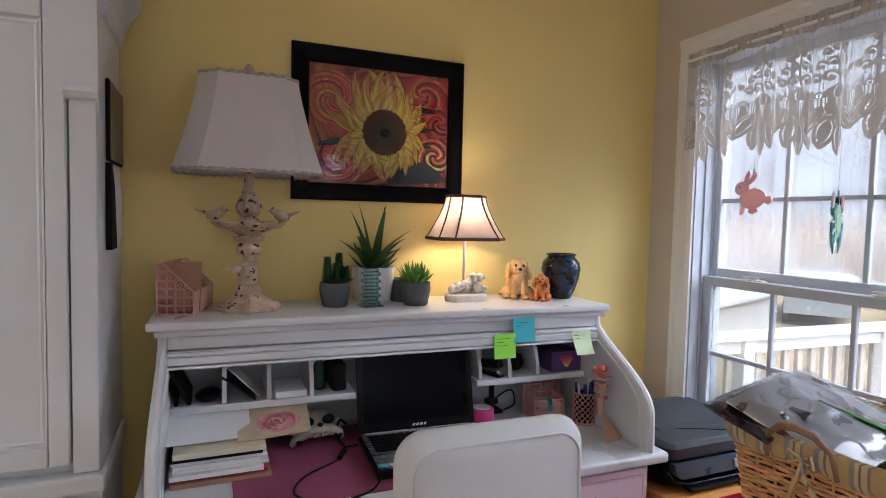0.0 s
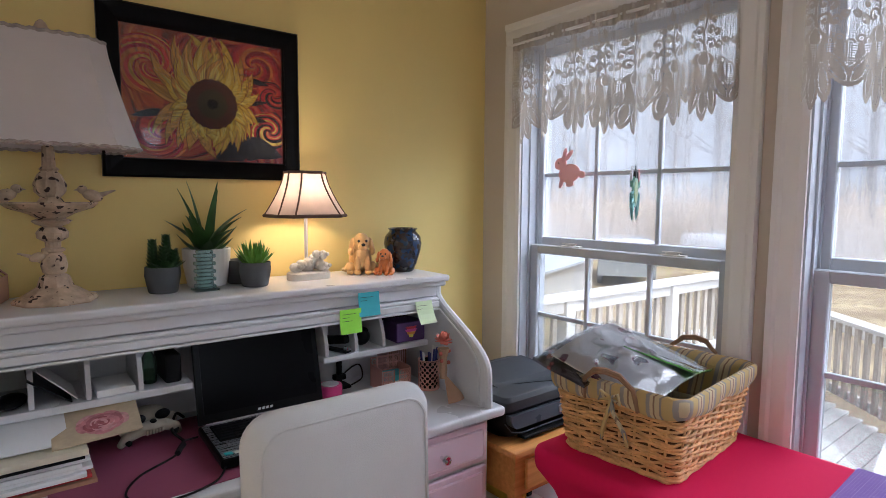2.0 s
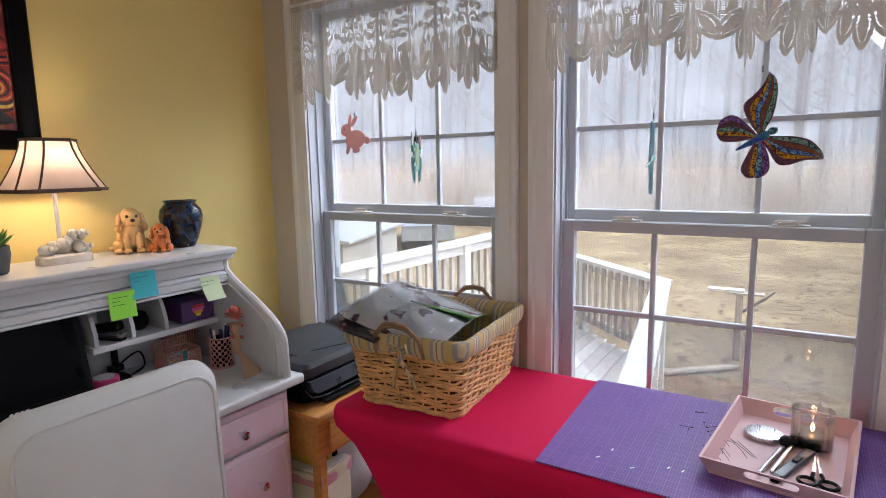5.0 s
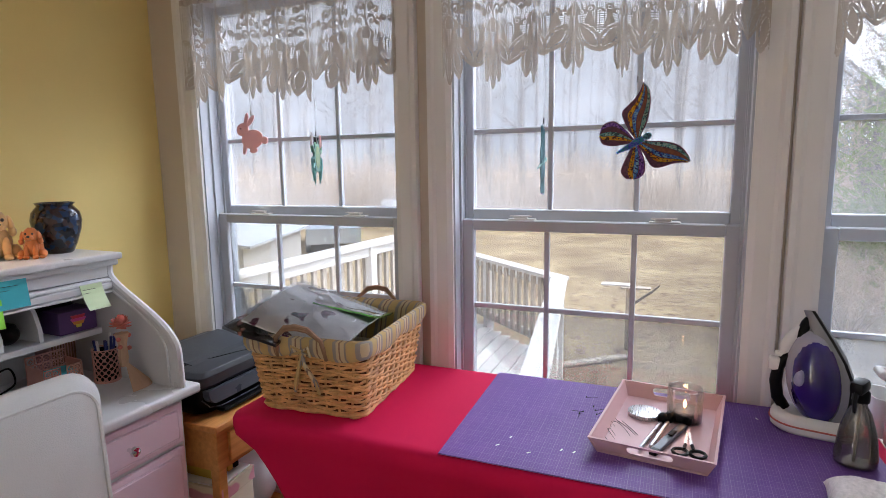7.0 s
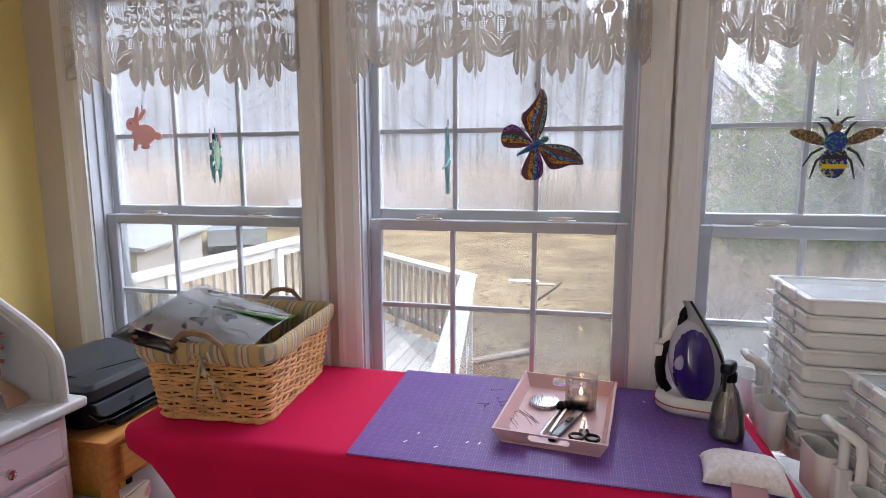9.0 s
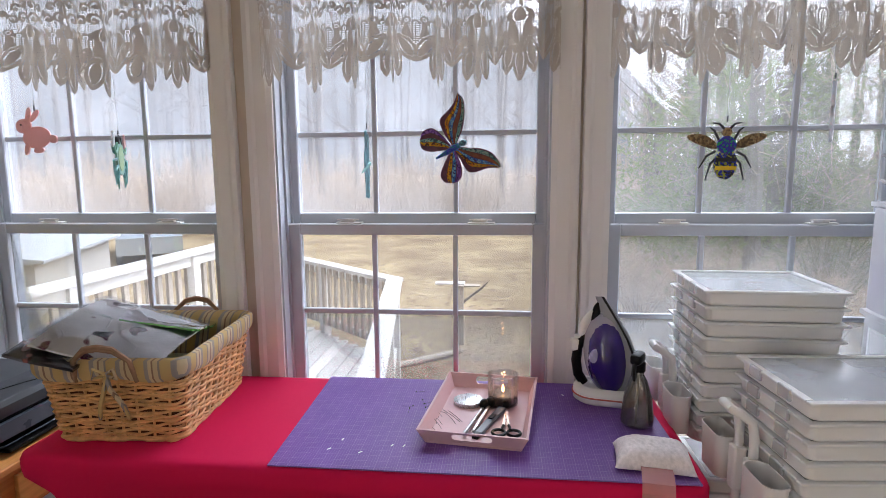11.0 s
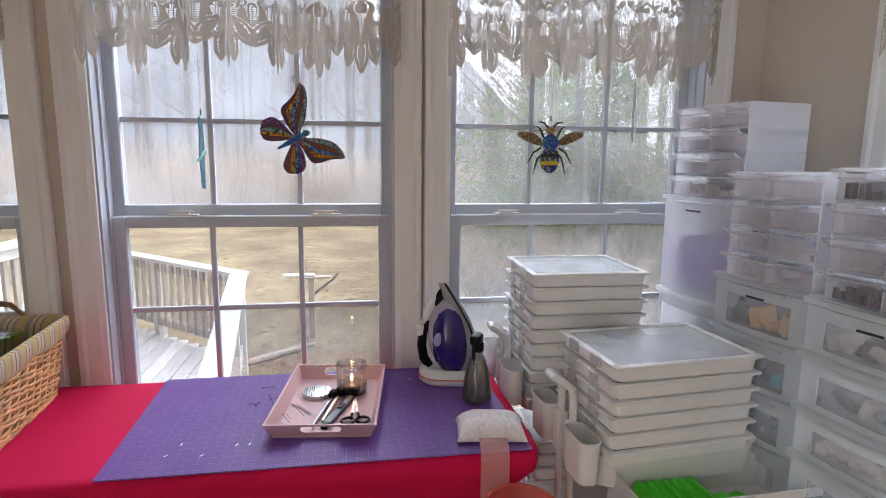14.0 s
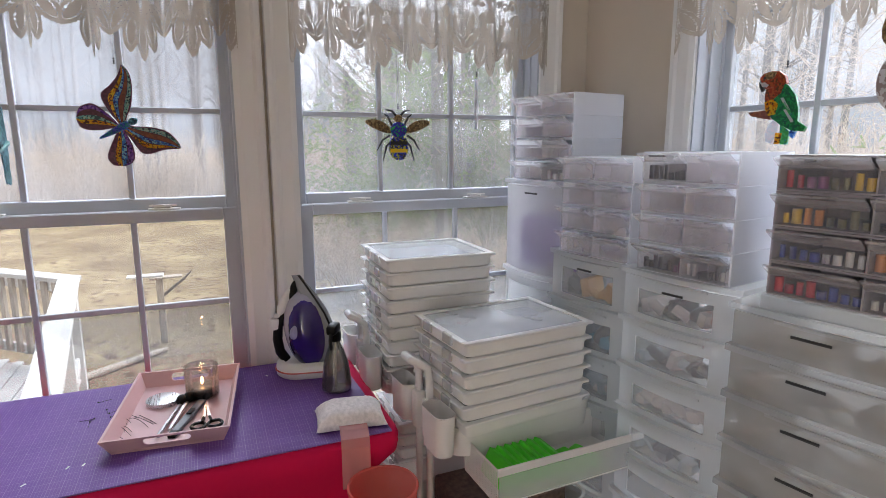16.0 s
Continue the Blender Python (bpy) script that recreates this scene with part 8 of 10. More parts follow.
for k in range(9):
    x, y = 1.50 + 0.12 * rn.random(), -0.155 + 0.07 * rn.random()
    a = rn.uniform(0, 3.14)
    pts = [(x + 0.05 * math.cos(a + 0.9 * s) * (s - 0.5) * 1.6, y + 0.04 * math.sin(a + 1.4 * s), TF + 0.0012 + 0.008 * math.sin(s * 3.14) * (k % 2)) for s in [j / 9 for j in range(10)]]
    bm = bmesh.new()
    tube(bm, pts, 0.0006, 4)
    whole("loose_thread", bm, INK, "fine dark thread lying in the pink tray", "thread", "loose threads")
for k in range(6):
    x, y = 1.60 + 0.14 * rn.random(), -0.075 + 0.05 * rn.random()
    bm = bmesh.new()
    tube(bm, [(0, 0, 0.0008), (0.03, 0.01, 0.001)], 0.0005, 4)
    ball(bm, (0, 0, 0.002), 0.002, None, 5)
    whole("pin", bm, INK, "dressmaking pin with a dark head on the mat", "pin", "pins", at=(x, y, MAT), rz=rn.uniform(0, 360))

# ---- iron on its stand ----
ir = thing("steam_iron", "purple and white steam iron standing on its white base", "iron", (1.738, -0.590, MAT), -101)
# local x points from the handle to the soleplate, z up along the iron that stands on its heel
bm = bmesh.new()
loft(bm, [[(x + 0.008, y, z_) for x, y in rrect(0.200 * f, 0.140 * f, 0.066 * f, 8)] for f, z_ in ((0.90, 0), (0.985, 0.006), (1.0, 0.020), (0.985, 0.034), (0.92, 0.044), (0.78, 0.047), (0.74, 0.040))])
part("cradle", bm, WHITEP, ir, "white plastic charging cradle", 50)
# thin coral-coloured ring round the cradle
bm = bmesh.new()
tube(bm, [(x + 0.008, y, 0.022) for x, y in rrect(0.201, 0.141, 0.066, 8)], 0.0024, 5, True)
part("coral_ring", bm, CORAL, ir)
HEEL = ((0.032, 0.062, 0.048), (0.09, 0.078, 0.054), (0.145, 0.080, 0.052), (0.19, 0.062, 0.044), (0.235, 0.036, 0.031), (0.275, 0.010, 0.016), (0.305, -0.010, 0.003))


def iron_shell(near, far, wide, taper=1.0):
    """A body along the iron's length between two depths behind the soleplate."""
    bm = bmesh.new()
    rings = []
    for z_, u, w in HEEL:
        k = wide * w
        n0, f0 = near, far * (0.35 + 0.65 * min(1, w / 0.050)) if taper else far
        rings.append([(u - n0, -k, z_), (u - n0, k, z_), (u - f0, k * 0.93, z_), (u - f0 - 0.004, k * 0.5, z_), (u - f0 - 0.004, -k * 0.5, z_), (u - f0, -k * 0.93, z_)])
    return loft(bm, rings)


part("soleplate", iron_shell(0.0, 0.007, 0.80, 0), BLACK, ir, "thin dark soleplate", 40)
part("skirt", iron_shell(0.0075, 0.052, 0.74), paint("pale_grey_iron_plastic", (0.24, 0.245, 0.27), 0.3, var=0.04, bump=0.03), ir, "pale grey pointed body", 40)
bm = bmesh.new()
tube(bm, [(-0.016, 0, 0.299), (-0.027, 0, 0.275), (-0.034, 0, 0.245), (-0.030, 0, 0.215), (-0.012, 0, 0.19)], [0.004, 0.010, 0.015, 0.020, 0.020], 10)
part("nose_cover", bm, BLACK, ir, "black nose cover", True)
bm = bmesh.new()
ball(bm, (0.001, 0, 0.136), (0.064, 0.058, 0.121), (0, -8, 0), 18)
part("tank_rim", bm, paint("lilac_white_plastic", (0.42, 0.41, 0.50), 0.25, var=0.03, bump=0), ir, "pale rim round the tank", True)
bm = bmesh.new()
ball(bm, (0.004, 0, 0.130), (0.062, 0.068, 0.120), (0, -8, 0), 18)
part("water_tank", bm, PURPLE, ir, "glossy purple translucent tank", True)
bm = bmesh.new()
tube(bm, [(-0.040, 0, 0.192), (-0.066, 0, 0.178), (-0.080, 0, 0.150), (-0.084, 0, 0.110), (-0.078, 0, 0.070), (-0.060, 0, 0.042)], [0.013, 0.014, 0.014, 0.015, 0.015, 0.014], 10)
hd = part("handle", bm, BLACK, ir, "black looped handle with white buttons", True)
bm = bmesh.new()
tube(bm, [(-0.038, 0, 0.262), (-0.052, 0, 0.236), (-0.066, 0, 0.205), (-0.072, 0, 0.188)], [0.008, 0.015, 0.016, 0.010], 10)
part("grip", bm, WHITEP, hd, "white front grip", True)
bm = bmesh.new()
rbox(bm, -0.103, -0.014, 0.140, -0.074, 0.014, 0.176, 0.006)
rbox(bm, -0.090, -0.010, 0.178, -0.070, 0.010, 0.190, 0.003)
part("button", bm, WHITEP, hd)
bm = bmesh.new()
ball(bm, (-0.030, -0.057, 0.145), (0.015, 0.008, 0.021), (0, 14, 24), 10)
part("dial", bm, paint("pale_lilac_plastic", (0.40, 0.39, 0.58), 0.3), ir, smooth=True)

sb = thing("spray_bottle", "smoke grey spray bottle with a black trigger head", "spray bottle", (1.575, -0.645, MAT), 150)
bm = bmesh.new()
lathe(bm, [(0.038, 0), (0.042, 0.004), (0.042, 0.022), (0.036, 0.075), (0.023, 0.120), (0.014, 0.136), (0.0125, 0.145), (0.0105, 0.145), (0.012, 0.136), (0.021, 0.118), (0.034, 0.075), (0.040, 0.022), (0.040, 0.006), (0.002, 0.005)], 28)
part("bottle", bm, SMOKE, sb, smooth=60)
bm = bmesh.new()
lathe(bm, [(0.016, 0.145), (0.017, 0.148), (0.017, 0.168), (0.013, 0.172)], 18)
rbox(bm, -0.014, -0.014, 0.17, 0.040, 0.014, 0.198, 0.008)
part("spray_head", bm, BLACK, sb, smooth=40)
bm = bmesh.new()
tube(bm, [(0.034, 0, 0.175), (0.042, 0, 0.155), (0.037, 0, 0.13)], [0.006, 0.005, 0.004], 6)
part("trigger", bm, BLACK, sb, smooth=True)
bm = bmesh.new()
tube(bm, [(0, 0, 0.15), (0.004, 0, 0.07), (0.012, 0, 0.008)], 0.0025, 6)
part("dip_tube", bm, OFFW, sb)

# pincushion pillow with its hanging bag
PUFF = paint("white_dotted_minky", (0.84, 0.79, 0.79), 0.9, var=0.14, scale=110, bump=1.0, grain=90)
pc = thing("pin_pillow", "small white textured pin pillow at the table's edge", "pillow", (1.375, -0.635, TZ + 0.006), -8)
bm = bmesh.new()
bmesh.ops.create_grid(bm, x_segments=26, y_segments=34, size=0.5)
for v in bm.verts:
    x, y = v.co.x * 2, v.co.y * 2
    e = (1 - abs(x) ** 4) * (1 - abs(y) ** 4)
    pin = 1 - 0.08 * (1 - abs(y)) * abs(x) ** 2 * 0 - 0.05 * (abs(x) * abs(y))
    v.co = (x * 0.058 * (1 + 0.06 * abs(y) ** 3), y * 0.082 * (1 + 0.06 * abs(x) ** 3), 0.006 + 0.040 * max(0, e) ** 0.6 + 0.0022 * math.sin(x * 24) * math.sin(y * 32) * e + 0.004 * noise.noise(Vector((x * 2.2, y * 2.2, 3))) * e)
lower = bm.copy()
for v in lower.verts:
    v.co.z = 0.0 if v.co.z > 0.012 else 0.004
add(bm, lower)
bmesh.ops.remove_doubles(bm, verts=bm.verts, dist=0.0025)
part("cushion", bm, PUFF, pc, smooth=70)
bm = bmesh.new()
GAUZEP = frosted("pink_net", (0.86, 0.50, 0.48), 0.55, 0.3, 0.8, 0.2)
loft(bm, [[(x - 0.003, -0.035, z_), (x - 0.003, 0.032, z_), (x, 0.032, z_), (x, -0.035, z_)] for x, z_ in ((-0.055, 0.012), (-0.075, 0.010), (-0.100, 0.0), (-0.109, -0.02), (-0.112, -0.12))])
part("strap", bm, GAUZEP, pc, "pale pink net strap")
bag = thing("thread_catcher", "coral net thread bag hung from the pin pillow", "bag", (1.18, -0.66, TZ - 0.262), -8)
bm = bmesh.new()
prof = [(0.05, 0.0), (0.066, 0.02), (0.074, 0.08), (0.078, 0.19), (0.077, 0.193), (0.072, 0.08), (0.06, 0.022), (0.002, 0.006)]
lathe(bm, prof, 36)
part("net", bm, CORAL, bag, smooth=60)
bm = bmesh.new()
tube(bm, [(0.078 * math.cos(k * 0.2094), 0.078 * math.sin(k * 0.2094), 0.192) for k in range(30)], 0.0035, 6, True)
part("hoop", bm, CORAL, bag, smooth=True)

# ---- suncatchers ----
STRING = paint("clear_thread", (0.5, 0.5, 0.5), 0.4, var=0.05, bump=0)


def catcher(name, label, at, rz, top):
    """Hangs from a thread that ends at the window head; local x is across, z up from the lowest knot."""
    t = thing(name, label, "suncatcher", at, rz, group="suncatchers")
    bm = bmesh.new()
    tube(bm, [(0, 0, top), (0, 0, 2.058 - at[2])], 0.0006, 4)
    part("thread", bm, STRING, t)
    bm = bmesh.new()
    for k in range(3):
        ball(bm, (0, 0, top + 0.003 + 0.006 * k), 0.003, None, 6)
    part("bead", bm, INK, t)
    return t


def plate(poly, thick=0.004, y=0.0):
    bm = bmesh.new()
    prism(bm, poly, y - thick / 2, y + thick / 2, "y")
    return bm


def oval(cx, cz, rx, rz_, a=0.0, n=18, point=0.0):
    out = []
    for k in range(n):
        t = 2 * math.pi * k / n
        x, z_ = rx * math.cos(t) * (1 - point * math.sin(t)), rz_ * math.sin(t)
        out.append((cx + x * math.cos(a) - z_ * math.sin(a), cz + x * math.sin(a) + z_ * math.cos(a)))
    return out


PINKC = foil("pink_glitter_acrylic", (0.72, 0.46, 0.45), (0.78, 0.54, 0.52), (0.66, 0.40, 0.41), 400, 0.3, 0.35)
GREENC = foil("aqua_glitter_acrylic", (0.22, 0.45, 0.30), (0.30, 0.50, 0.42), (0.16, 0.36, 0.34), 260, 0.25, 0.35)
TEALC = foil("dark_teal_mosaic", (0.05, 0.20, 0.24), (0.16, 0.40, 0.48), (0.02, 0.06, 0.10), 260, 0.2, 0.2)
TEALL = foil("pale_teal_mosaic", (0.16, 0.42, 0.38), (0.26, 0.50, 0.48), (0.14, 0.34, 0.36), 260, 0.25, 0.35)
PLUMC = foil("plum_mosaic", (0.10, 0.02, 0.05), (0.14, 0.03, 0.07), (0.08, 0.015, 0.04), 200, 0.25, 0.2)
YELC = foil("yellow_amber_mosaic", (0.85, 0.50, 0.02), (0.75, 0.26, 0.01), (0.10, 0.04, 0.02), 240, 0.15, 0.42)
SKYC = foil("sky_blue_mosaic", (0.08, 0.24, 0.70), (0.30, 0.58, 0.72), (0.05, 0.06, 0.25), 240, 0.15, 0.42)
VIOLC = foil("violet_mosaic", (0.20, 0.06, 0.45), (0.36, 0.16, 0.58), (0.05, 0.02, 0.14), 240, 0.15, 0.42)
RUSTC = foil("rust_brown_mosaic", (0.22, 0.06, 0.03), (0.28, 0.09, 0.04), (0.18, 0.05, 0.03), 200, 0.25, 0.25)
GOLDC = foil("amber_mosaic", (0.26, 0.17, 0.07), (0.13, 0.085, 0.04), (0.40, 0.30, 0.14), 220, 0.2, 0.25)
BEEC = foil("bee_mosaic", (0.03, 0.05, 0.42), (0.42, 0.46, 0.04), (0.03, 0.03, 0.05), 190, 0.2, 0.25)
CLEARC = foil("clear_crystal_mosaic", (0.7, 0.7, 0.72), (0.62, 0.66, 0.70), (0.75, 0.68, 0.70), 160, 0.1, 0.5)
PGREENC = foil("parrot_green_mosaic", (0.03, 0.32, 0.06), (0.06, 0.42, 0.12), (0.02, 0.25, 0.22), 230)

CX = E_X + 0.012
rb = catcher("rabbit_suncatcher", "pink glittering rabbit hung before the window", (CX, 1.264, 1.506), -93, 0.115)
part("body", plate(oval(0.0, 0.028, 0.054, 0.036, 0.10)), PINKC, rb)
part("head", plate(oval(-0.046, 0.066, 0.030, 0.024, 0.2), 0.005), PINKC, rb)
part("ear", plate(oval(-0.026, 0.100, 0.009, 0.028, -0.25), 0.004), PINKC, rb)
part("ear", plate(oval(-0.004, 0.098, 0.009, 0.026, -0.75), 0.0035, 0.001), PINKC, rb)
part("tail", plate(oval(0.062, 0.022, 0.015, 0.014), 0.005), PINKC, rb)
part("leg", plate(oval(-0.040, -0.008, 0.009, 0.022, -0.3), 0.005), PINKC, rb)
part("leg", plate(oval(0.004, -0.014, 0.020, 0.010, 0.1), 0.005), PINKC, rb)
part("eye", plate(oval(-0.054, 0.070, 0.003, 0.003), 0.008), INK, rb)

cb = catcher("crab_suncatcher", "green glittering crab hung before the window", (CX, 0.974, 1.385), 25, 0.150)
part("shell", plate(oval(0, 0.080, 0.060, 0.058, 0, 22, 0.12), 0.006), GREENC, cb)
part("belly", plate(oval(0, 0.075, 0.040, 0.040), 0.009), foil("pale_green_mosaic", (0.36, 0.50, 0.22), (0.42, 0.52, 0.32), (0.26, 0.44, 0.26), 280, 0.25, 0.35), cb)
for s in (-1, 1):
    bm = bmesh.new()
    tube(bm, [(s * 0.045, 0, 0.100), (s * 0.082, 0, 0.095), (s * 0.092, 0, 0.115)], [0.005, 0.006, 0.006], 8)
    part("arm", bm, GREENC, cb, smooth=True)
    part("claw", plate([(s * 0.080, 0.110), (s * 0.070, 0.130), (s * 0.068, 0.150), (s * 0.082, 0.140), (s * 0.090, 0.160), (s * 0.104, 0.136), (s * 0.104, 0.112)], 0.005), PINKC if s > 0 else CLEARC, cb)
    part("eye", plate(oval(s * 0.020, 0.135, 0.009, 0.012), 0.011), INK, cb)
    for x0, z0, x1, z1, x2, z2 in ((0.052, 0.075, 0.095, 0.068, 0.105, 0.022), (0.048, 0.055, 0.082, 0.035, 0.085, -0.008), (0.034, 0.040, 0.056, 0.012, 0.050, -0.022)):
        bm = bmesh.new()
        tube(bm, [(s * x0, 0, z0), (s * x1, 0, z1), (s * x2, 0, z2)], [0.005, 0.005, 0.002], 6)
        part("leg", bm, TEALL, cb, smooth=True)

df = catcher("dragonfly_suncatcher", "dark teal glittering dragonfly hung before the window", (CX, 0.138, 1.325), -3, 0.22)
for z_, a in ((0.160, 0.22), (0.150, -0.30), (0.058, 0.28), (0.062, -0.22)):
    part("wing", plate(oval(0.012 * math.cos(a * 9), z_, 0.017, 0.058, a), 0.003), TEALC, df)
bm = bmesh.new()
tube(bm, [(-0.060, 0.0, 0.085), (-0.02, 0, 0.098), (0.0, 0, 0.108), (0.016, 0, 0.112)], [0.0025, 0.0045, 0.007, 0.008], 8)
part("body", bm, TEALL, df, smooth=True)

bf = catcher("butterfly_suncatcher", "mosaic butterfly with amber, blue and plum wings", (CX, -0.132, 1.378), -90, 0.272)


def along_curve(pts, t):
    """A point at t (0 to 1) on a smooth curve through pts."""
    k = min(len(pts) - 2, int(t * (len(pts) - 1)))
    f = t * (len(pts) - 1) - k
    p0, p1, p2, p3 = (Vector(pts[max(0, min(len(pts) - 1, j))]) for j in (k - 1, k, k + 1, k + 2))
    return 0.5 * (2 * p1 + (p2 - p0) * f + (2 * p0 - 5 * p1 + 4 * p2 - p3) * f * f + (3 * p1 - p0 - 3 * p2 + p3) * f ** 3)


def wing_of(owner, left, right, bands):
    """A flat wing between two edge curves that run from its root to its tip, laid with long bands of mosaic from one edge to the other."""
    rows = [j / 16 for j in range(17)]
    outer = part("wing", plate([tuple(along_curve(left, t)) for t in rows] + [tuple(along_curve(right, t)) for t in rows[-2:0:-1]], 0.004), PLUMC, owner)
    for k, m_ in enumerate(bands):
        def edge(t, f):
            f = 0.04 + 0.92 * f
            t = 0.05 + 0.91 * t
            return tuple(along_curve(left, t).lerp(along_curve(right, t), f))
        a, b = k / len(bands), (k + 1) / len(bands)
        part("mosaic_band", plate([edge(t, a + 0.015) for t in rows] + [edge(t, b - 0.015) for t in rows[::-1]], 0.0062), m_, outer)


AQUAC = foil("aqua_chip_mosaic", (0.20, 0.48, 0.45), (0.42, 0.60, 0.50), (0.05, 0.10, 0.12), 240, 0.15, 0.42)
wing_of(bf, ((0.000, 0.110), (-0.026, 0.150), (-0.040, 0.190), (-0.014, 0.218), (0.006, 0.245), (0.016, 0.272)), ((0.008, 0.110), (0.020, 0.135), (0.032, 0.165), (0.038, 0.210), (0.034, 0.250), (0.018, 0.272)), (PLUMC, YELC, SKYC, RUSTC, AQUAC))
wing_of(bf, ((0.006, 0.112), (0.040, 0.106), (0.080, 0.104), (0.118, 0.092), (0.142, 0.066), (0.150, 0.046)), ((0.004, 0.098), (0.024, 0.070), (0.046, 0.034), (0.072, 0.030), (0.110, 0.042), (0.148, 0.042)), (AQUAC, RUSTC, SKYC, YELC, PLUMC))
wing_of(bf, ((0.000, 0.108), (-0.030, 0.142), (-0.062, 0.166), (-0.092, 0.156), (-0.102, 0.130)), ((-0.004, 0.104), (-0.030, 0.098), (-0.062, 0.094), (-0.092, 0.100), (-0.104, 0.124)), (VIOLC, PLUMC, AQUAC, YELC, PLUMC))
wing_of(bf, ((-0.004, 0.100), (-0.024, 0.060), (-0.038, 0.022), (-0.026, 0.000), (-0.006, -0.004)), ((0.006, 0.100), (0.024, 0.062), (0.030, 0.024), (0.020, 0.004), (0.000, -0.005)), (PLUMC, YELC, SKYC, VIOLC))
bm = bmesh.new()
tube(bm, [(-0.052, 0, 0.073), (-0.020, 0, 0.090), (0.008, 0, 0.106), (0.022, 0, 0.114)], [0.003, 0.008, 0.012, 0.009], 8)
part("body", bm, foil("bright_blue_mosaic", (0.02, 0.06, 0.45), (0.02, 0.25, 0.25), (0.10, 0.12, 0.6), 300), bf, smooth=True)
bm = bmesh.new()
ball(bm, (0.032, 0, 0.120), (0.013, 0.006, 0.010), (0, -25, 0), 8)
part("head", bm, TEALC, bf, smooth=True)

be = catcher("bee_suncatcher", "mosaic bee with amber wings hung before the window", (CX, -0.946, 1.384), -90, 0.165)
part("abdomen", plate(oval(0, 0.042, 0.033, 0.045), 0.010), BEEC, be)
part("thorax", plate(oval(0, 0.098, 0.028, 0.026), 0.012), foil("blue_violet_mosaic", (0.02, 0.04, 0.42), (0.05, 0.03, 0.3), (0.02, 0.4, 0.1), 220), be)
part("head", plate(oval(0, 0.135, 0.014, 0.013), 0.010), GOLDC, be)
for k, z_ in enumerate((0.03, 0.055)):
    part("stripe", plate([(-0.028, z_ - 0.006), (0.028, z_ - 0.006), (0.030, z_ + 0.006), (-0.030, z_ + 0.006)], 0.0135), paint("bee_yellow", (0.7, 0.5, 0.02), 0.25) if k == 0 else INK, be)
for s in (-1, 1):
    part("wing", plate(oval(s * 0.066, 0.112, 0.047, 0.016, s * 0.36, 18, 0.35), 0.003), GOLDC, be)
    for p in ([(0.02, 0.11), (0.035, 0.14), (0.048, 0.15)], [(0.03, 0.08), (0.055, 0.065), (0.075, 0.03)], [(0.025, 0.06), (0.042, 0.045), (0.055, -0.005)], [(0.008, 0.145), (0.022, 0.16), (0.042, 0.163)]):
        bm = bmesh.new()
        tube(bm, [(s * x_, 0, z_) for x_, z_ in p], [0.004, 0.0036, 0.0018], 6)
        part("leg" if p[0][0] > 0.01 else "feeler", bm, INK, be, smooth=True)

ct = catcher("angel_suncatcher", "clear crystal figure hung before the window", (CX, -1.235, 1.49), -32, 0.175)
part("wing", plate(oval(0.018, 0.05, 0.028, 0.052, -0.1), 0.008), CLEARC, ct)
part("wing", plate(oval(-0.012, 0.055, 0.022, 0.045, 0.2), 0.007), CLEARC, ct)
part("body", plate(oval(0.0, 0.12, 0.014, 0.050, 0.0, 18, 0.4), 0.010), CLEARC, ct)

pa = catcher("parrot_suncatcher", "red, yellow and green mosaic parrot on a perch", (1.055, S_Y + 0.010, 1.438), 12, 0.178)


def parrot_piece(name, pts, thick, m_):
    part(name, plate([(-(x - 345) / 2250, (600 - y) / 2079 - 0.004) for x, y in pts], thick), m_, pa)


LEAFC = foil("deep_green_mosaic", (0.01, 0.16, 0.05), (0.02, 0.30, 0.08), (0.01, 0.10, 0.06), 240, 0.2, 0.3)
REDC = foil("rust_red_mosaic", (0.30, 0.04, 0.02), (0.42, 0.09, 0.03), (0.12, 0.05, 0.02), 240, 0.2, 0.35)
parrot_piece("back", [(330, 290), (365, 310), (405, 360), (428, 430), (430, 490), (475, 520), (465, 542), (400, 535), (340, 505), (290, 470), (262, 440), (300, 340)], 0.010, LEAFC)
parrot_piece("breast", [(250, 320), (300, 310), (345, 300), (330, 345), (290, 375), (250, 385), (242, 350)], 0.012, REDC)
parrot_piece("belly", [(245, 384), (290, 372), (320, 400), (310, 450), (275, 462), (252, 425)], 0.012, YELC)
parrot_piece("head", [(208, 265), (225, 243), (265, 232), (310, 235), (342, 258), (355, 295), (330, 315), (285, 312), (245, 318), (225, 295)], 0.013, REDC)
parrot_piece("crown", [(235, 245), (270, 234), (300, 240), (285, 268), (250, 275)], 0.015, GOLDC)
parrot_piece("cheek", [(212, 285), (240, 285), (262, 300), (250, 312), (228, 308)], 0.015, CLEARC)
parrot_piece("beak", [(205, 280), (226, 290), (230, 320), (222, 333), (208, 308)], 0.011, INK)
parrot_piece("eye", [(228, 260), (240, 257), (244, 268), (232, 271)], 0.017, INK)
for dx, dy in ((0, 0), (28, 24), (52, 60)):
    parrot_piece("wing_feather", [(330 + dx * 0.4, 370 + dy), (345 + dx * 0.4, 368 + dy), (385 + dx * 0.5, 430 + dy), (372 + dx * 0.5, 436 + dy)], 0.0125, PGREENC if dx == 28 else CLEARC)
parrot_piece("tail", [(340, 505), (390, 535), (385, 606), (350, 606)], 0.008, PGREENC)
parrot_piece("tail_feather", [(395, 530), (428, 535), (412, 575), (392, 560)], 0.009, SKYC)
parrot_piece("foot", [(320, 545), (355, 548), (348, 600), (318, 604)], 0.011, YELC)
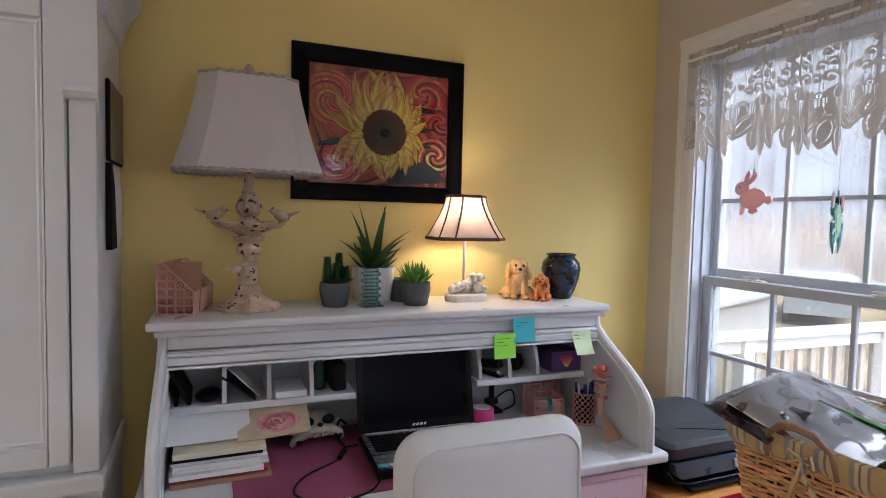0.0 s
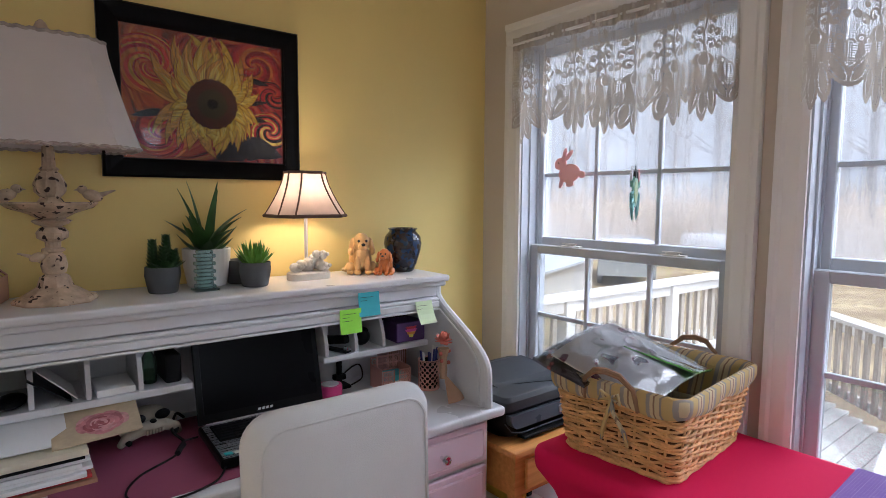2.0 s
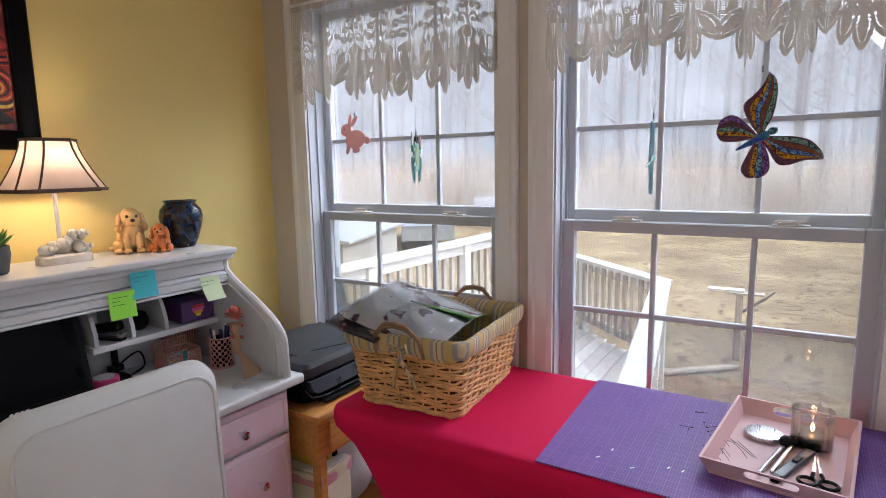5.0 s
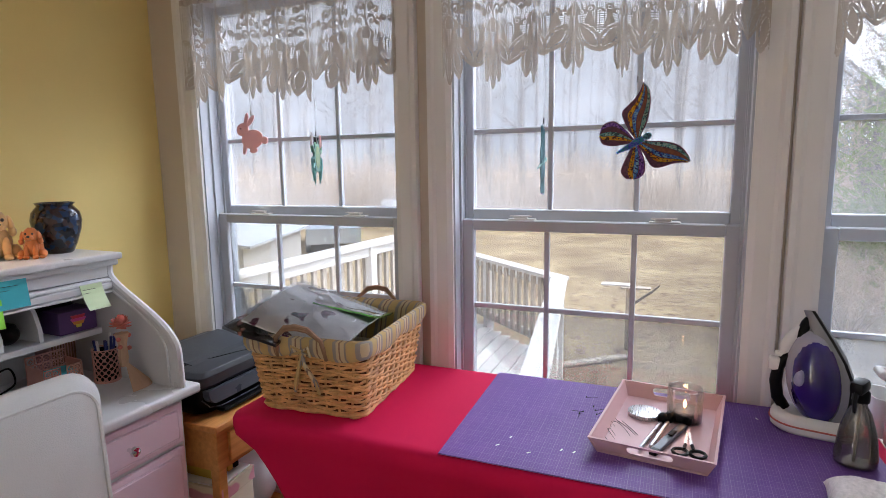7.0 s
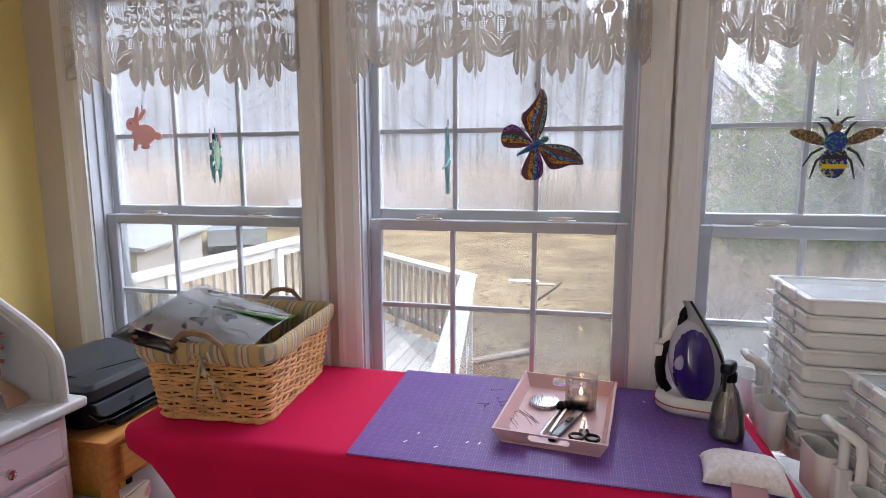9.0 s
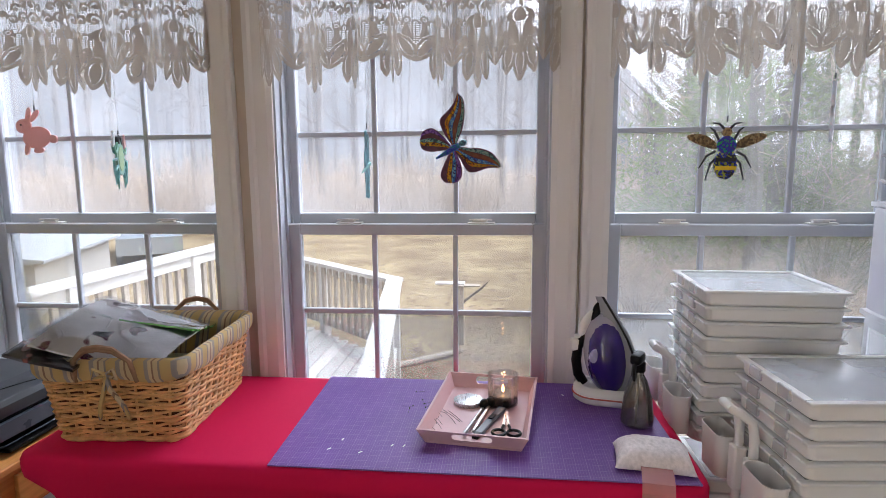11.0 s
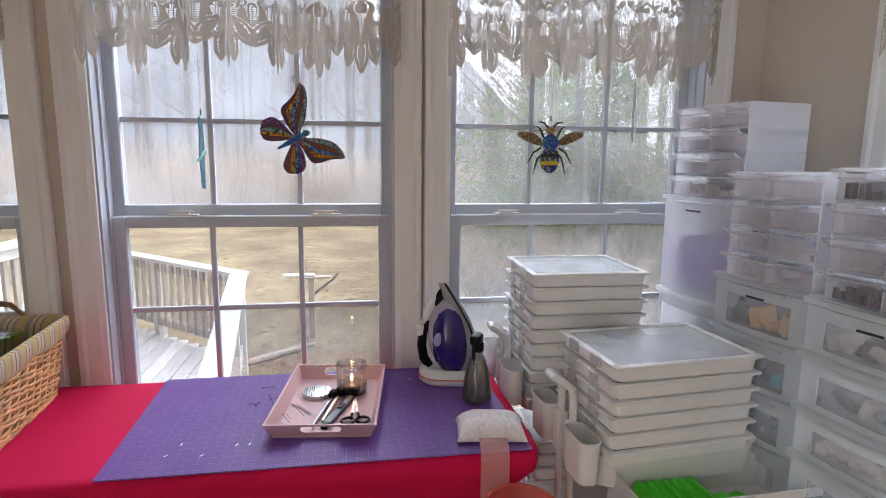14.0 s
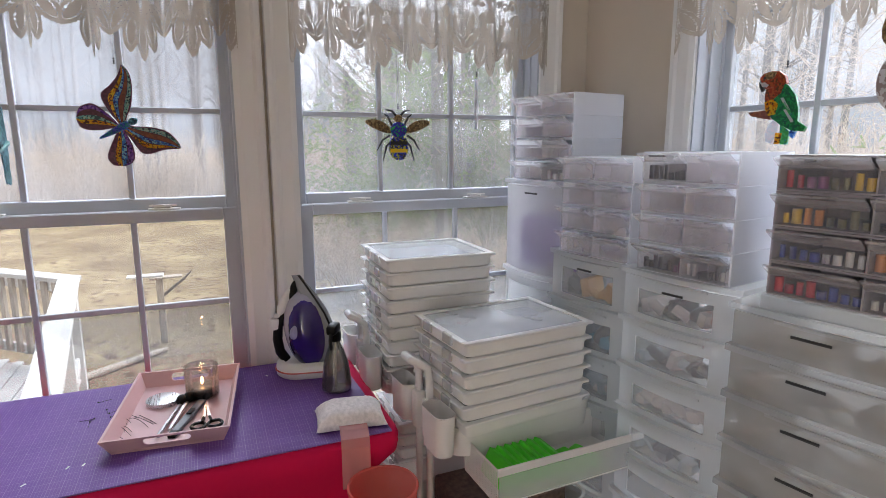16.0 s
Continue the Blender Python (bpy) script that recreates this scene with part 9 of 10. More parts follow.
parrot_piece("glass_drop", [(300, 480), (330, 500), (325, 560), (300, 602), (270, 590), (262, 550), (275, 510)], 0.010, CLEARC)
parrot_piece("perch", [(155, 436), (230, 432), (270, 430), (285, 478), (240, 470), (175, 456)], 0.008, RUSTC)

ow = catcher("owl_suncatcher", "dark glittering owl hung before the window", (0.795, S_Y + 0.010, 1.50), 0, 0.23)
part("wing", plate(oval(0.02, 0.18, 0.03, 0.05, 0.3), 0.008), GOLDC, ow)
part("body", plate(oval(0.0, 0.06, 0.05, 0.065), 0.010), foil("grey_mosaic", (0.55, 0.52, 0.50), (0.32, 0.24, 0.22), (0.62, 0.60, 0.60), 120), ow)

# ---- project trays and carts ----


def project_tray(name, label, at, w, d, hgt, rz, lid_label=""):
    t = thing(name, label, "tray", at, rz, group="stacked project trays")
    bm = bmesh.new()
    rows = []
    for f, z_ in ((0.935, 0.0), (0.952, 0.0015), (0.962, 0.0045), (0.966, 0.009), (0.973, hgt - 0.010), (0.990, hgt - 0.0095), (0.990, hgt - 0.0058), (0.960, hgt - 0.0058), (0.940, 0.010), (0.935, 0.0095)):
        rows.append([(x, y, z_) for x, y in rrect(w * f, d * f, 0.016, 4)])
    loft(bm, rows)
    part("tub", bm, OFFW, t, smooth=30)
    bm = bmesh.new()
    for x0, x1, y0, y1 in ((-w / 2, -w / 2 + 0.014, -d / 2, d / 2), (w / 2 - 0.014, w / 2, -d / 2, d / 2), (-w / 2 + 0.014, w / 2 - 0.014, -d / 2, -d / 2 + 0.014), (-w / 2 + 0.014, w / 2 - 0.014, d / 2 - 0.014, d / 2)):
        rbox(bm, x0 - 0.004 * (x0 == -w / 2), y0 - 0.004 * (y0 == -d / 2), hgt - 0.0055, x1 + 0.004 * (x1 == w / 2), y1 + 0.004 * (y1 == d / 2), hgt + 0.002, 0.0025, 2)
    lid = part("lid_rim", bm, WHITEP, t)
    part("lid", box(-w / 2 + 0.0145, -d / 2 + 0.0145, hgt - 0.003, w / 2 - 0.0145, d / 2 - 0.0145, hgt - 0.0005), LIDCLEAR, t, "clear plastic lid")
    for x in (-0.055, 0.055):
        for s in (-1, 1):
            b = box(x - 0.022, s * (d / 2 + 0.003) - 0.004, hgt - 0.022, x + 0.022, s * (d / 2 + 0.003) + 0.004, hgt + 0.0035, r=0.002, seg=1)
            part("latch", b, FROST, t)
    return t


def tray_stack(x, y, top, w, d, count, step, jitter, turn=0.0):
    rn = random.Random(int(1000 * x))
    first = None
    for k in range(count):
        z_ = top - step * (count - k)
        m = pose(x + rn.uniform(-jitter, jitter), y + rn.uniform(-jitter, jitter), z_, 0, 0, turn + rn.uniform(-0.6, 0.6))
        if first is None:
            first = project_tray("project_tray", "off-white flat project tray with a clear lid", (0, 0, 0), w, d, step - 0.0025, 0)
            first.matrix_basis = m
        else:
            last = copy_thing(first, m)
    return top - step * count


b2 = tray_stack(1.336, -1.041, 0.978, 0.276, 0.381, 6, 0.0405, 0.003, 5)
b1 = tray_stack(1.692, -0.962, 1.114, 0.296, 0.336, 10, 0.0405, 0.003, -1)
tray_stack(1.705, -0.985, 0.592, 0.25, 0.30, 5, 0.0405, 0.003)
# flat crafts seen through the top lids
for x, y, z_, w, d in ((1.336, -1.041, 0.978 - 0.0395, 0.215, 0.30), (1.692, -0.962, 1.114 - 0.0395, 0.22, 0.26)):
    whole("craft_sheet", box(x - w / 2, y - d / 2, z_ + 0.0105, x + w / 2, y + d / 2, z_ + 0.024, r=0.003), paint("grey_blue_print", (0.40, 0.43, 0.47), 0.6, var=0.5, scale=10, spots=((0.30, 0.10, 0.14), 26, 0.66)), "printed craft sheets inside the top tray", "paper", "craft sheets")


def cart(x, y, w, d, rim, rz, lift):
    c = thing("rolling_cart", "white three-tier rolling cart with a looped handle", "cart", (x, y, 0), rz, group="rolling carts")
    for k, z1 in enumerate((rim, rim * 0.60, rim * 0.24)):
        bm = bmesh.new()
        rows = []
        for f, z_ in ((0.90, z1 - 0.085), (0.97, z1 - 0.08), (1.0, z1 - 0.004), (1.02, z1 - 0.004), (1.02, z1), (0.985, z1), (0.955, z1 - 0.07), (0.90, z1 - 0.078)):
            rows.append([(px, py, z_) for px, py in rrect(w * f, d * f, 0.045, 6)])
        loft(bm, rows)
        part("tier", bm, CARTW, c, smooth=40)
    for sy in (-1, 1):
        bm = bmesh.new()
        tube(bm, [(-0.034, sy * (d / 2 + 0.018), 0.07), (-0.034, sy * (d / 2 + 0.018), rim + 0.02)], 0.0095, 10)
        tube(bm, [(0.034, sy * (d / 2 + 0.018), 0.07), (0.034, sy * (d / 2 + 0.018), rim + 0.02)], 0.0095, 10)
        part("upright", bm, CARTW, c, smooth=True)
    bm = bmesh.new()
    yy, top = d / 2 + 0.018, rim + 0.123 + lift
    tube(bm, [(-0.034, yy, rim + 0.0), (-0.034, yy, top - 0.06), (-0.034, yy + 0.006, top - 0.025), (-0.033, yy + 0.03, top - 0.006), (-0.022, yy + 0.045, top), (0.022, yy + 0.045, top), (0.033, yy + 0.03, top - 0.006), (0.034, yy + 0.006, top - 0.025), (0.034, yy, top - 0.06), (0.034, yy, rim)], 0.0105, 10)
    part("handle", bm, CARTW, c, "curved white handle loop", True)
    for sx in (-1, 1):
        part("post_cap", box(sx * 0.034 - 0.016, yy - 0.014, rim - 0.06, sx * 0.034 + 0.016, yy + 0.016, rim + 0.045, r=0.006), CARTW, c)
        bm = bmesh.new()
        rows = []
        for f, z_ in ((0.80, rim - 0.055), (0.90, rim - 0.052), (0.98, rim + 0.046), (1.03, rim + 0.047), (1.03, rim + 0.052), (0.97, rim + 0.052), (0.86, rim - 0.048)):
            rows.append([(px, py, z_) for px, py in rrect(0.112 * f, 0.054 * f, 0.024 * f, 6, sx * 0.108, yy + 0.010)])
        loft(bm, rows)
        part("hanging_cup", bm, CARTW, c, "white rounded cup clipped to the cart's end", 40)
    for sx in (-1, 1):
        for sy in (-1, 1):
            bm = bmesh.new()
            lathe(bm, [(0.006, -0.012), (0.028, -0.010), (0.03, 0.0), (0.028, 0.010), (0.006, 0.012)], 16)
            bmesh.ops.rotate(bm, matrix=Euler((0, radians(90), 0)).to_matrix(), verts=bm.verts)
            bmesh.ops.translate(bm, vec=(sx * 0.05, sy * (d / 2 + 0.018), 0.03), verts=bm.verts)
            wh = part("caster", bm, BLACKM, c, smooth=True)
            part("fork", box(sx * 0.05 - 0.016, sy * (d / 2 + 0.018) - 0.008, 0.028, sx * 0.05 + 0.016, sy * (d / 2 + 0.018) + 0.008, 0.075, r=0.003), CARTW, wh)
    return c


cart(1.365, -1.065, 0.27, 0.44, 0.745, 3, 0.030)
cart(1.725, -0.985, 0.30, 0.40, 0.775, 0, 0.016)
for (x, y, z_, w, d) in ((1.365, -1.065, 0.745 - 0.078, 0.20, 0.36), (1.725, -0.985, 0.775 - 0.078, 0.24, 0.32)):
    top = b2 if x < 1.5 else b1
    if top - z_ > 0.006:
        whole("liner_board", box(x - w / 2, y - d / 2, z_, x + w / 2, y + d / 2, top, r=0.003), OFFW, "white board lining the cart's top tier", "board", "cart liners")
whole("woven_pack", box(1.27, -1.23, 0.385, 1.47, -0.90, 0.475, r=0.01), paint("brown_woven_pack", (0.13, 0.085, 0.065), 0.6, var=0.5, scale=70, bump=0.8, grain=90), "brown woven pack lying in the cart's middle tier", "pack")

# mesh basket with green packs on the cart's side
mb = thing("mesh_basket", "white perforated metal basket hung on the cart", "basket", (1.178, -1.120, 0.612), 1.5)
bw, bl, bh = 0.165, 0.435, 0.088
for s in (-1, 1):
    bm = bmesh.new()
    n_ = 22
    for i in range(n_ + 1):
        x_ = -bw / 2 + bw * i / n_
        bx(bm, x_ - 0.0011, s * bl / 2 - 0.0006, 0.004, x_ + 0.0011, s * bl / 2 + 0.0006, bh)
    for j in range(14):
        z_ = 0.006 + (bh - 0.01) * j / 13
        bx(bm, -bw / 2, s * bl / 2 - 0.0006, z_ - 0.001, bw / 2, s * bl / 2 + 0.0006, z_ + 0.001)
    part("perforated_end", bm, CARTW, mb)
part("front_band", box(-bw / 2 - 0.0015, -bl / 2, bh - 0.018, -bw / 2 + 0.0005, bl / 2, bh, r=0.0006, seg=1), CARTW, mb)
part("back_wall", box(bw / 2 - 0.0005, -bl / 2, 0.0, bw / 2 + 0.0015, bl / 2, bh, r=0.0006, seg=1), CARTW, mb)
part("front_window", box(-bw / 2 - 0.001, -bl / 2 + 0.004, 0.003, -bw / 2, bl / 2 - 0.004, bh - 0.019), LIDCLEAR, mb)
part("bottom", box(-bw / 2, -bl / 2, -0.002, bw / 2, bl / 2, 0.001), CARTW, mb)
bm = bmesh.new()
tube(bm, [(-bw / 2, -bl / 2, bh), (bw / 2, -bl / 2, bh), (bw / 2, bl / 2, bh), (-bw / 2, bl / 2, bh)], 0.003, 6, True)
part("rim", bm, CARTW, mb)
for y in (-0.12, 0.12):
    bm = bmesh.new()
    tube(bm, [(bw / 2, y, bh), (bw / 2 + 0.008, y, bh + 0.05), (bw / 2 + 0.006, y, 0.745 - 0.612 + 0.006), (bw / 2 + 0.022, y, 0.745 - 0.612 + 0.006)], 0.003, 6)
    part("hook", bm, CARTW, mb)
for k in range(7):
    b = box(-0.045, -0.012, 0, 0.045, 0.012, 0.066, r=0.003)
    bmesh.ops.transform(b, matrix=pose(0, 0, 0, 26), verts=b.verts)
    lo = min(v.co.z for v in b.verts)
    bmesh.ops.translate(b, vec=(0, 0, -lo), verts=b.verts)
    whole("thread_pack", b, NEON, "neon green plastic pack in the mesh basket", "pack", "green packs", at=(1.175, -0.935 - 0.022 * k, 0.6135), rz=2)
for k in range(3):
    b = box(-0.04, -0.02, 0, 0.04, 0.02, 0.03, r=0.006)
    whole("thread_pack", b, NEON, "neon green plastic pack lying in the mesh basket", "pack", "green packs", at=(1.165, -1.115 - 0.045 * k, 0.6135), rz=12 * k)


# ---- drawer towers ----


def bow_front(w, y, bulge, n=12):
    return [(-w / 2 + w * k / n, y + bulge * (1 - (2 * k / n - 1) ** 2)) for k in range(n + 1)]


def tower(label, at, rz, w, d, heights, bulge, mat, windowed, frame_mat, tags, shift=-0.01):
    """Drawer tower; local +y is the front, z up from the floor; heights from the floor."""
    t = thing("drawer_tower", label, "drawer unit", at, rz, group="drawer towers")
    z_ = 0.02
    total = sum(heights) + 0.02
    part("back_wall", box(-w / 2 + 0.004, -d, 0.02, w / 2 - 0.004, -d + 0.006, total - 0.02, r=0.002, seg=1), mat, t)
    for s in (-1, 1):
        part("side_wall", box(s * (w / 2 - 0.002) - 0.003, -d + 0.006, 0.02, s * (w / 2 - 0.002) + 0.003, -0.02, total - 0.02, r=0.001, seg=1), mat, t)
    for k, hgt in enumerate(heights):
        bm = bmesh.new()
        prism(bm, bow_front(w + 0.004, 0.006, bulge) + [(w / 2 + 0.002, -0.03), (-w / 2 - 0.002, -0.03)], z_ - 0.013, z_ + 0.0)
        part("shelf_rail", bm, frame_mat, t, smooth=30)
        dr = part("drawer", add(bmesh.new(), box(-w / 2 + 0.012, -d + 0.02, z_ + 0.004, w / 2 - 0.012, -0.012, z_ + 0.007)), mat, t)
        z0, z1 = z_ + 0.003, z_ + hgt - 0.016
        if windowed[k]:
            bm = bmesh.new()
            fr = bow_front(w - 0.012, -0.004, bulge * 0.95)
            x0, x1, zz0, zz1 = -w / 2 + 0.045, w / 2 - 0.045, z0 + 0.012, z1 - 0.028
            inner = [(x_, y_) for x_, y_ in fr]
            for a, b_ in zip(fr, fr[1:]):
                mid = (a[0] + b_[0]) / 2
                if x0 < mid < x1:
                    spans = ((z0, zz0), (zz1, z1))
                else:
                    spans = ((z0, z1),)
                for lo, hi in spans:
                    loft(bm, [[(a[0], a[1] - 0.004, lo), (b_[0], b_[1] - 0.004, lo), (b_[0], b_[1], lo), (a[0], a[1], lo)], [(a[0], a[1] - 0.004, hi), (b_[0], b_[1] - 0.004, hi), (b_[0], b_[1], hi), (a[0], a[1], hi)]])
            part("front", bm, frame_mat, dr)
            bm = bmesh.new()
            seg = [p for p in fr if x0 - 0.03 < p[0] < x1 + 0.03]
            loft(bm, [[(x_, y_ - 0.0045, zz) for x_, y_ in seg] + [(x_, y_ - 0.0065, zz) for x_, y_ in seg[::-1]] for zz in (zz0 - 0.004, zz1 + 0.004)])
            part("drawer_window", bm, WINDOWP, dr, "clear window in the drawer front")
        else:
            bm = bmesh.new()
            fr = bow_front(w - 0.012, -0.004, bulge * 0.95)
            loft(bm, [[(x_, y_, zz) for x_, y_ in fr] + [(x_, y_ - 0.004, zz) for x_, y_ in fr[::-1]] for zz in (z0, z1)])
            part("front", bm, mat, dr, smooth=30)
        bm = bmesh.new()
        lip = bow_front(w * 0.55, bulge * 0.62 + 0.002, bulge * 0.35)
        loft(bm, [[(x_, y_, zz) for x_, y_ in lip] + [(x_, y_ - 0.008, zz) for x_, y_ in lip[::-1]] for zz in (z1 - 0.006, z1)])
        part("pull", bm, frame_mat, dr)
        if tags[k]:
            tb = part("label_strip", box(w * (shift - 0.085), bulge * (1 - 4 * shift * shift) - 0.0045, z1 - 0.026, w * (shift + 0.085), bulge * (1 - 4 * shift * shift) - 0.0012, z1 - 0.021), INK, dr, "black label strip")
        z_ += hgt
    bm = bmesh.new()
    prism(bm, bow_front(w + 0.006, 0.002, bulge) + [(w / 2 + 0.003, -d), (-w / 2 - 0.003, -d)], z_ - 0.012, z_)
    part("top_cover", bm, frame_mat, t, smooth=30)
    for sx in (-1, 1):
        for y in (-d + 0.03, -0.04):
            part("foot", box(sx * (w / 2 - 0.03) - 0.012, y - 0.012, 0, sx * (w / 2 - 0.03) + 0.012, y + 0.012, 0.02), frame_mat, t)
    return t, z_


def contents(at, rz, w, d, z_, hgt, cols, seed, group):
    """Craft supplies lying in a drawer, seen through its front."""
    rn = random.Random(seed)
    m0 = pose(*at, 0, 0, rz)
    n_ = 9
    for k in range(n_):
        c = cols[rn.randrange(len(cols))]
        x = -w / 2 + 0.045 + (w - 0.09) * (k + 0.5) / n_
        sx, sy, sz = (w - 0.09) / n_ * rn.uniform(0.9, 1.5), d * rn.uniform(0.15, 0.4), hgt * rn.uniform(0.22, 0.55)
        bm = bmesh.new()
        if k % 3 == 0:
            ball(bm, (0, -sy / 2, sz * 0.45), (sx * 0.6, sy / 2, sz * 0.45), (0, rn.uniform(-20, 20), 0), 8)
        elif k % 3 == 1:
            tube(bm, [(-sx * 0.7, -sx * 0.4, sz * 0.3), (sx * 0.7, -sx * 0.2, sz * 0.3 + 0.02)], sz * 0.28, 10)
        else:
            b = box(-sx / 2, -sy, 0, sx / 2, 0, sz, r=min(sx, sz) * 0.2)
            bmesh.ops.transform(b, matrix=pose(0, 0, 0, 0, rn.uniform(-22, 22), 0), verts=b.verts)
            add(bm, b)
        lo = min(v.co.z for v in bm.verts)
        bmesh.ops.translate(bm, vec=(0, 0, -lo), verts=bm.verts)
        p = m0 @ Vector((x, -0.012 - rn.uniform(0, 0.02) - (0.01 if k % 3 == 1 else 0), z_))
        whole("craft_supply", bm, c, "craft supplies lying in a drawer", "supplies", group, smooth=True, at=tuple(p), rz=rz + rn.uniform(-14, 14))


MIX = [paint("supply_colour", c, 0.6, var=0.2) for c in ((0.50, 0.42, 0.36), (0.52, 0.30, 0.28), (0.10, 0.10, 0.11), (0.60, 0.34, 0.12), (0.30, 0.36, 0.40), (0.52, 0.46, 0.44), (0.14, 0.05, 0.22), (0.05, 0.28, 0.40))]
# local +y is the front, so a unit that faces the room is turned half round
# corner tower
ta, za = tower("bow-fronted milky blue-white drawer tower in the corner", (1.575, -1.30, 0), 9, 0.325, 0.33, (0.18, 0.27, 0.27, 0.29, 0.293), 0.035, FROSTB, (0, 0, 0, 1, 0), FROSTB, (0, 0, 0, 0, 1))
contents((1.575, -1.30, 0), 9, 0.325, 0.30, 0.02 + 0.18 + 0.54 + 0.008, 0.29, [MIX[7], MIX[5], MIX[7]], 4, "corner drawer supplies")
PURF = paint("purple_fabric", (0.16, 0.08, 0.36), 0.8, var=0.3, scale=18, bump=0.6, grain=60)
b = box(-0.13, -0.24, 0, 0.13, -0.03, 0.16, r=0.03, seg=3)
whole("folded_fabric", b, PURF, "purple fabric folded in the top drawer", "fabric", smooth=True, at=(1.575, -1.30, 0.02 + 0.18 + 0.54 + 0.29 + 0.0085), rz=9)
tb_, zb = tower("white drawer tower with clear windowed drawers", (1.315, -1.305, 0), 9, 0.30, 0.34, (0.14, 0.14, 0.14, 0.14, 0.14, 0.135, 0.137, 0.137), 0.022, FROST, (1, 1, 1, 1, 1, 1, 1, 1), TOWERW, (0, 0, 0, 0, 0, 0, 0, 1))
for k, cols in ((7, [MIX[3], MIX[3], MIX[2], MIX[1]]), (6, [MIX[4], MIX[7], MIX[2]]), (5, [MIX[4], MIX[5]])):
    contents((1.315, -1.305, 0), 9, 0.30, 0.30, 0.02 + sum((0.14, 0.14, 0.14, 0.14, 0.14, 0.135, 0.137, 0.137)[:k]) + 0.008, 0.13, cols, k, "windowed drawer supplies")
CH = (0.13, 0.13, 0.125, 0.125, 0.122, 0.12, 0.115, 0.125, 0.121)
tc_, zc = tower("white drawer tower with wide clear drawer windows", (1.005, -1.315, 0), 10, 0.305, 0.35, CH, 0.022, FROST, (0, 0, 0, 1, 1, 1, 1, 1, 1), TOWERW, (0, 0, 0, 0, 0, 0, 0, 0, 1))
for k, cols in ((8, [MIX[5], MIX[1], MIX[2], MIX[5]]), (7, [MIX[5], MIX[2], MIX[4]]), (6, [MIX[5], MIX[5]]), (5, [MIX[4], MIX[2]])):
    contents((1.005, -1.315, 0), 10, 0.305, 0.30, 0.02 + sum(CH[:k]) + 0.008, 0.09 if k > 5 else 0.06, cols, 30 + k, "wide drawer supplies")
DH = (0.1008,) * 10 + (0.088,)
td_, zd = tower("milky white wide drawer tower", (0.655, -1.345, 0), 11, 0.40, 0.33, DH, 0.012, FROSTD, (0,) * 11, FROST, (1,) * 11, 0.11)
for k, cols in ((10, [MIX[5], MIX[0]]), (9, [MIX[0], MIX[2], MIX[0]]), (8, [MIX[5], MIX[0], MIX[5]]), (7, [MIX[5], MIX[0]])):
    contents((0.655, -1.345, 0), 11, 0.40, 0.28, 0.02 + sum(DH[:k]) + 0.008, 0.055, cols, 60 + k, "milky drawer supplies")


# ---- small clear drawer stacks ----


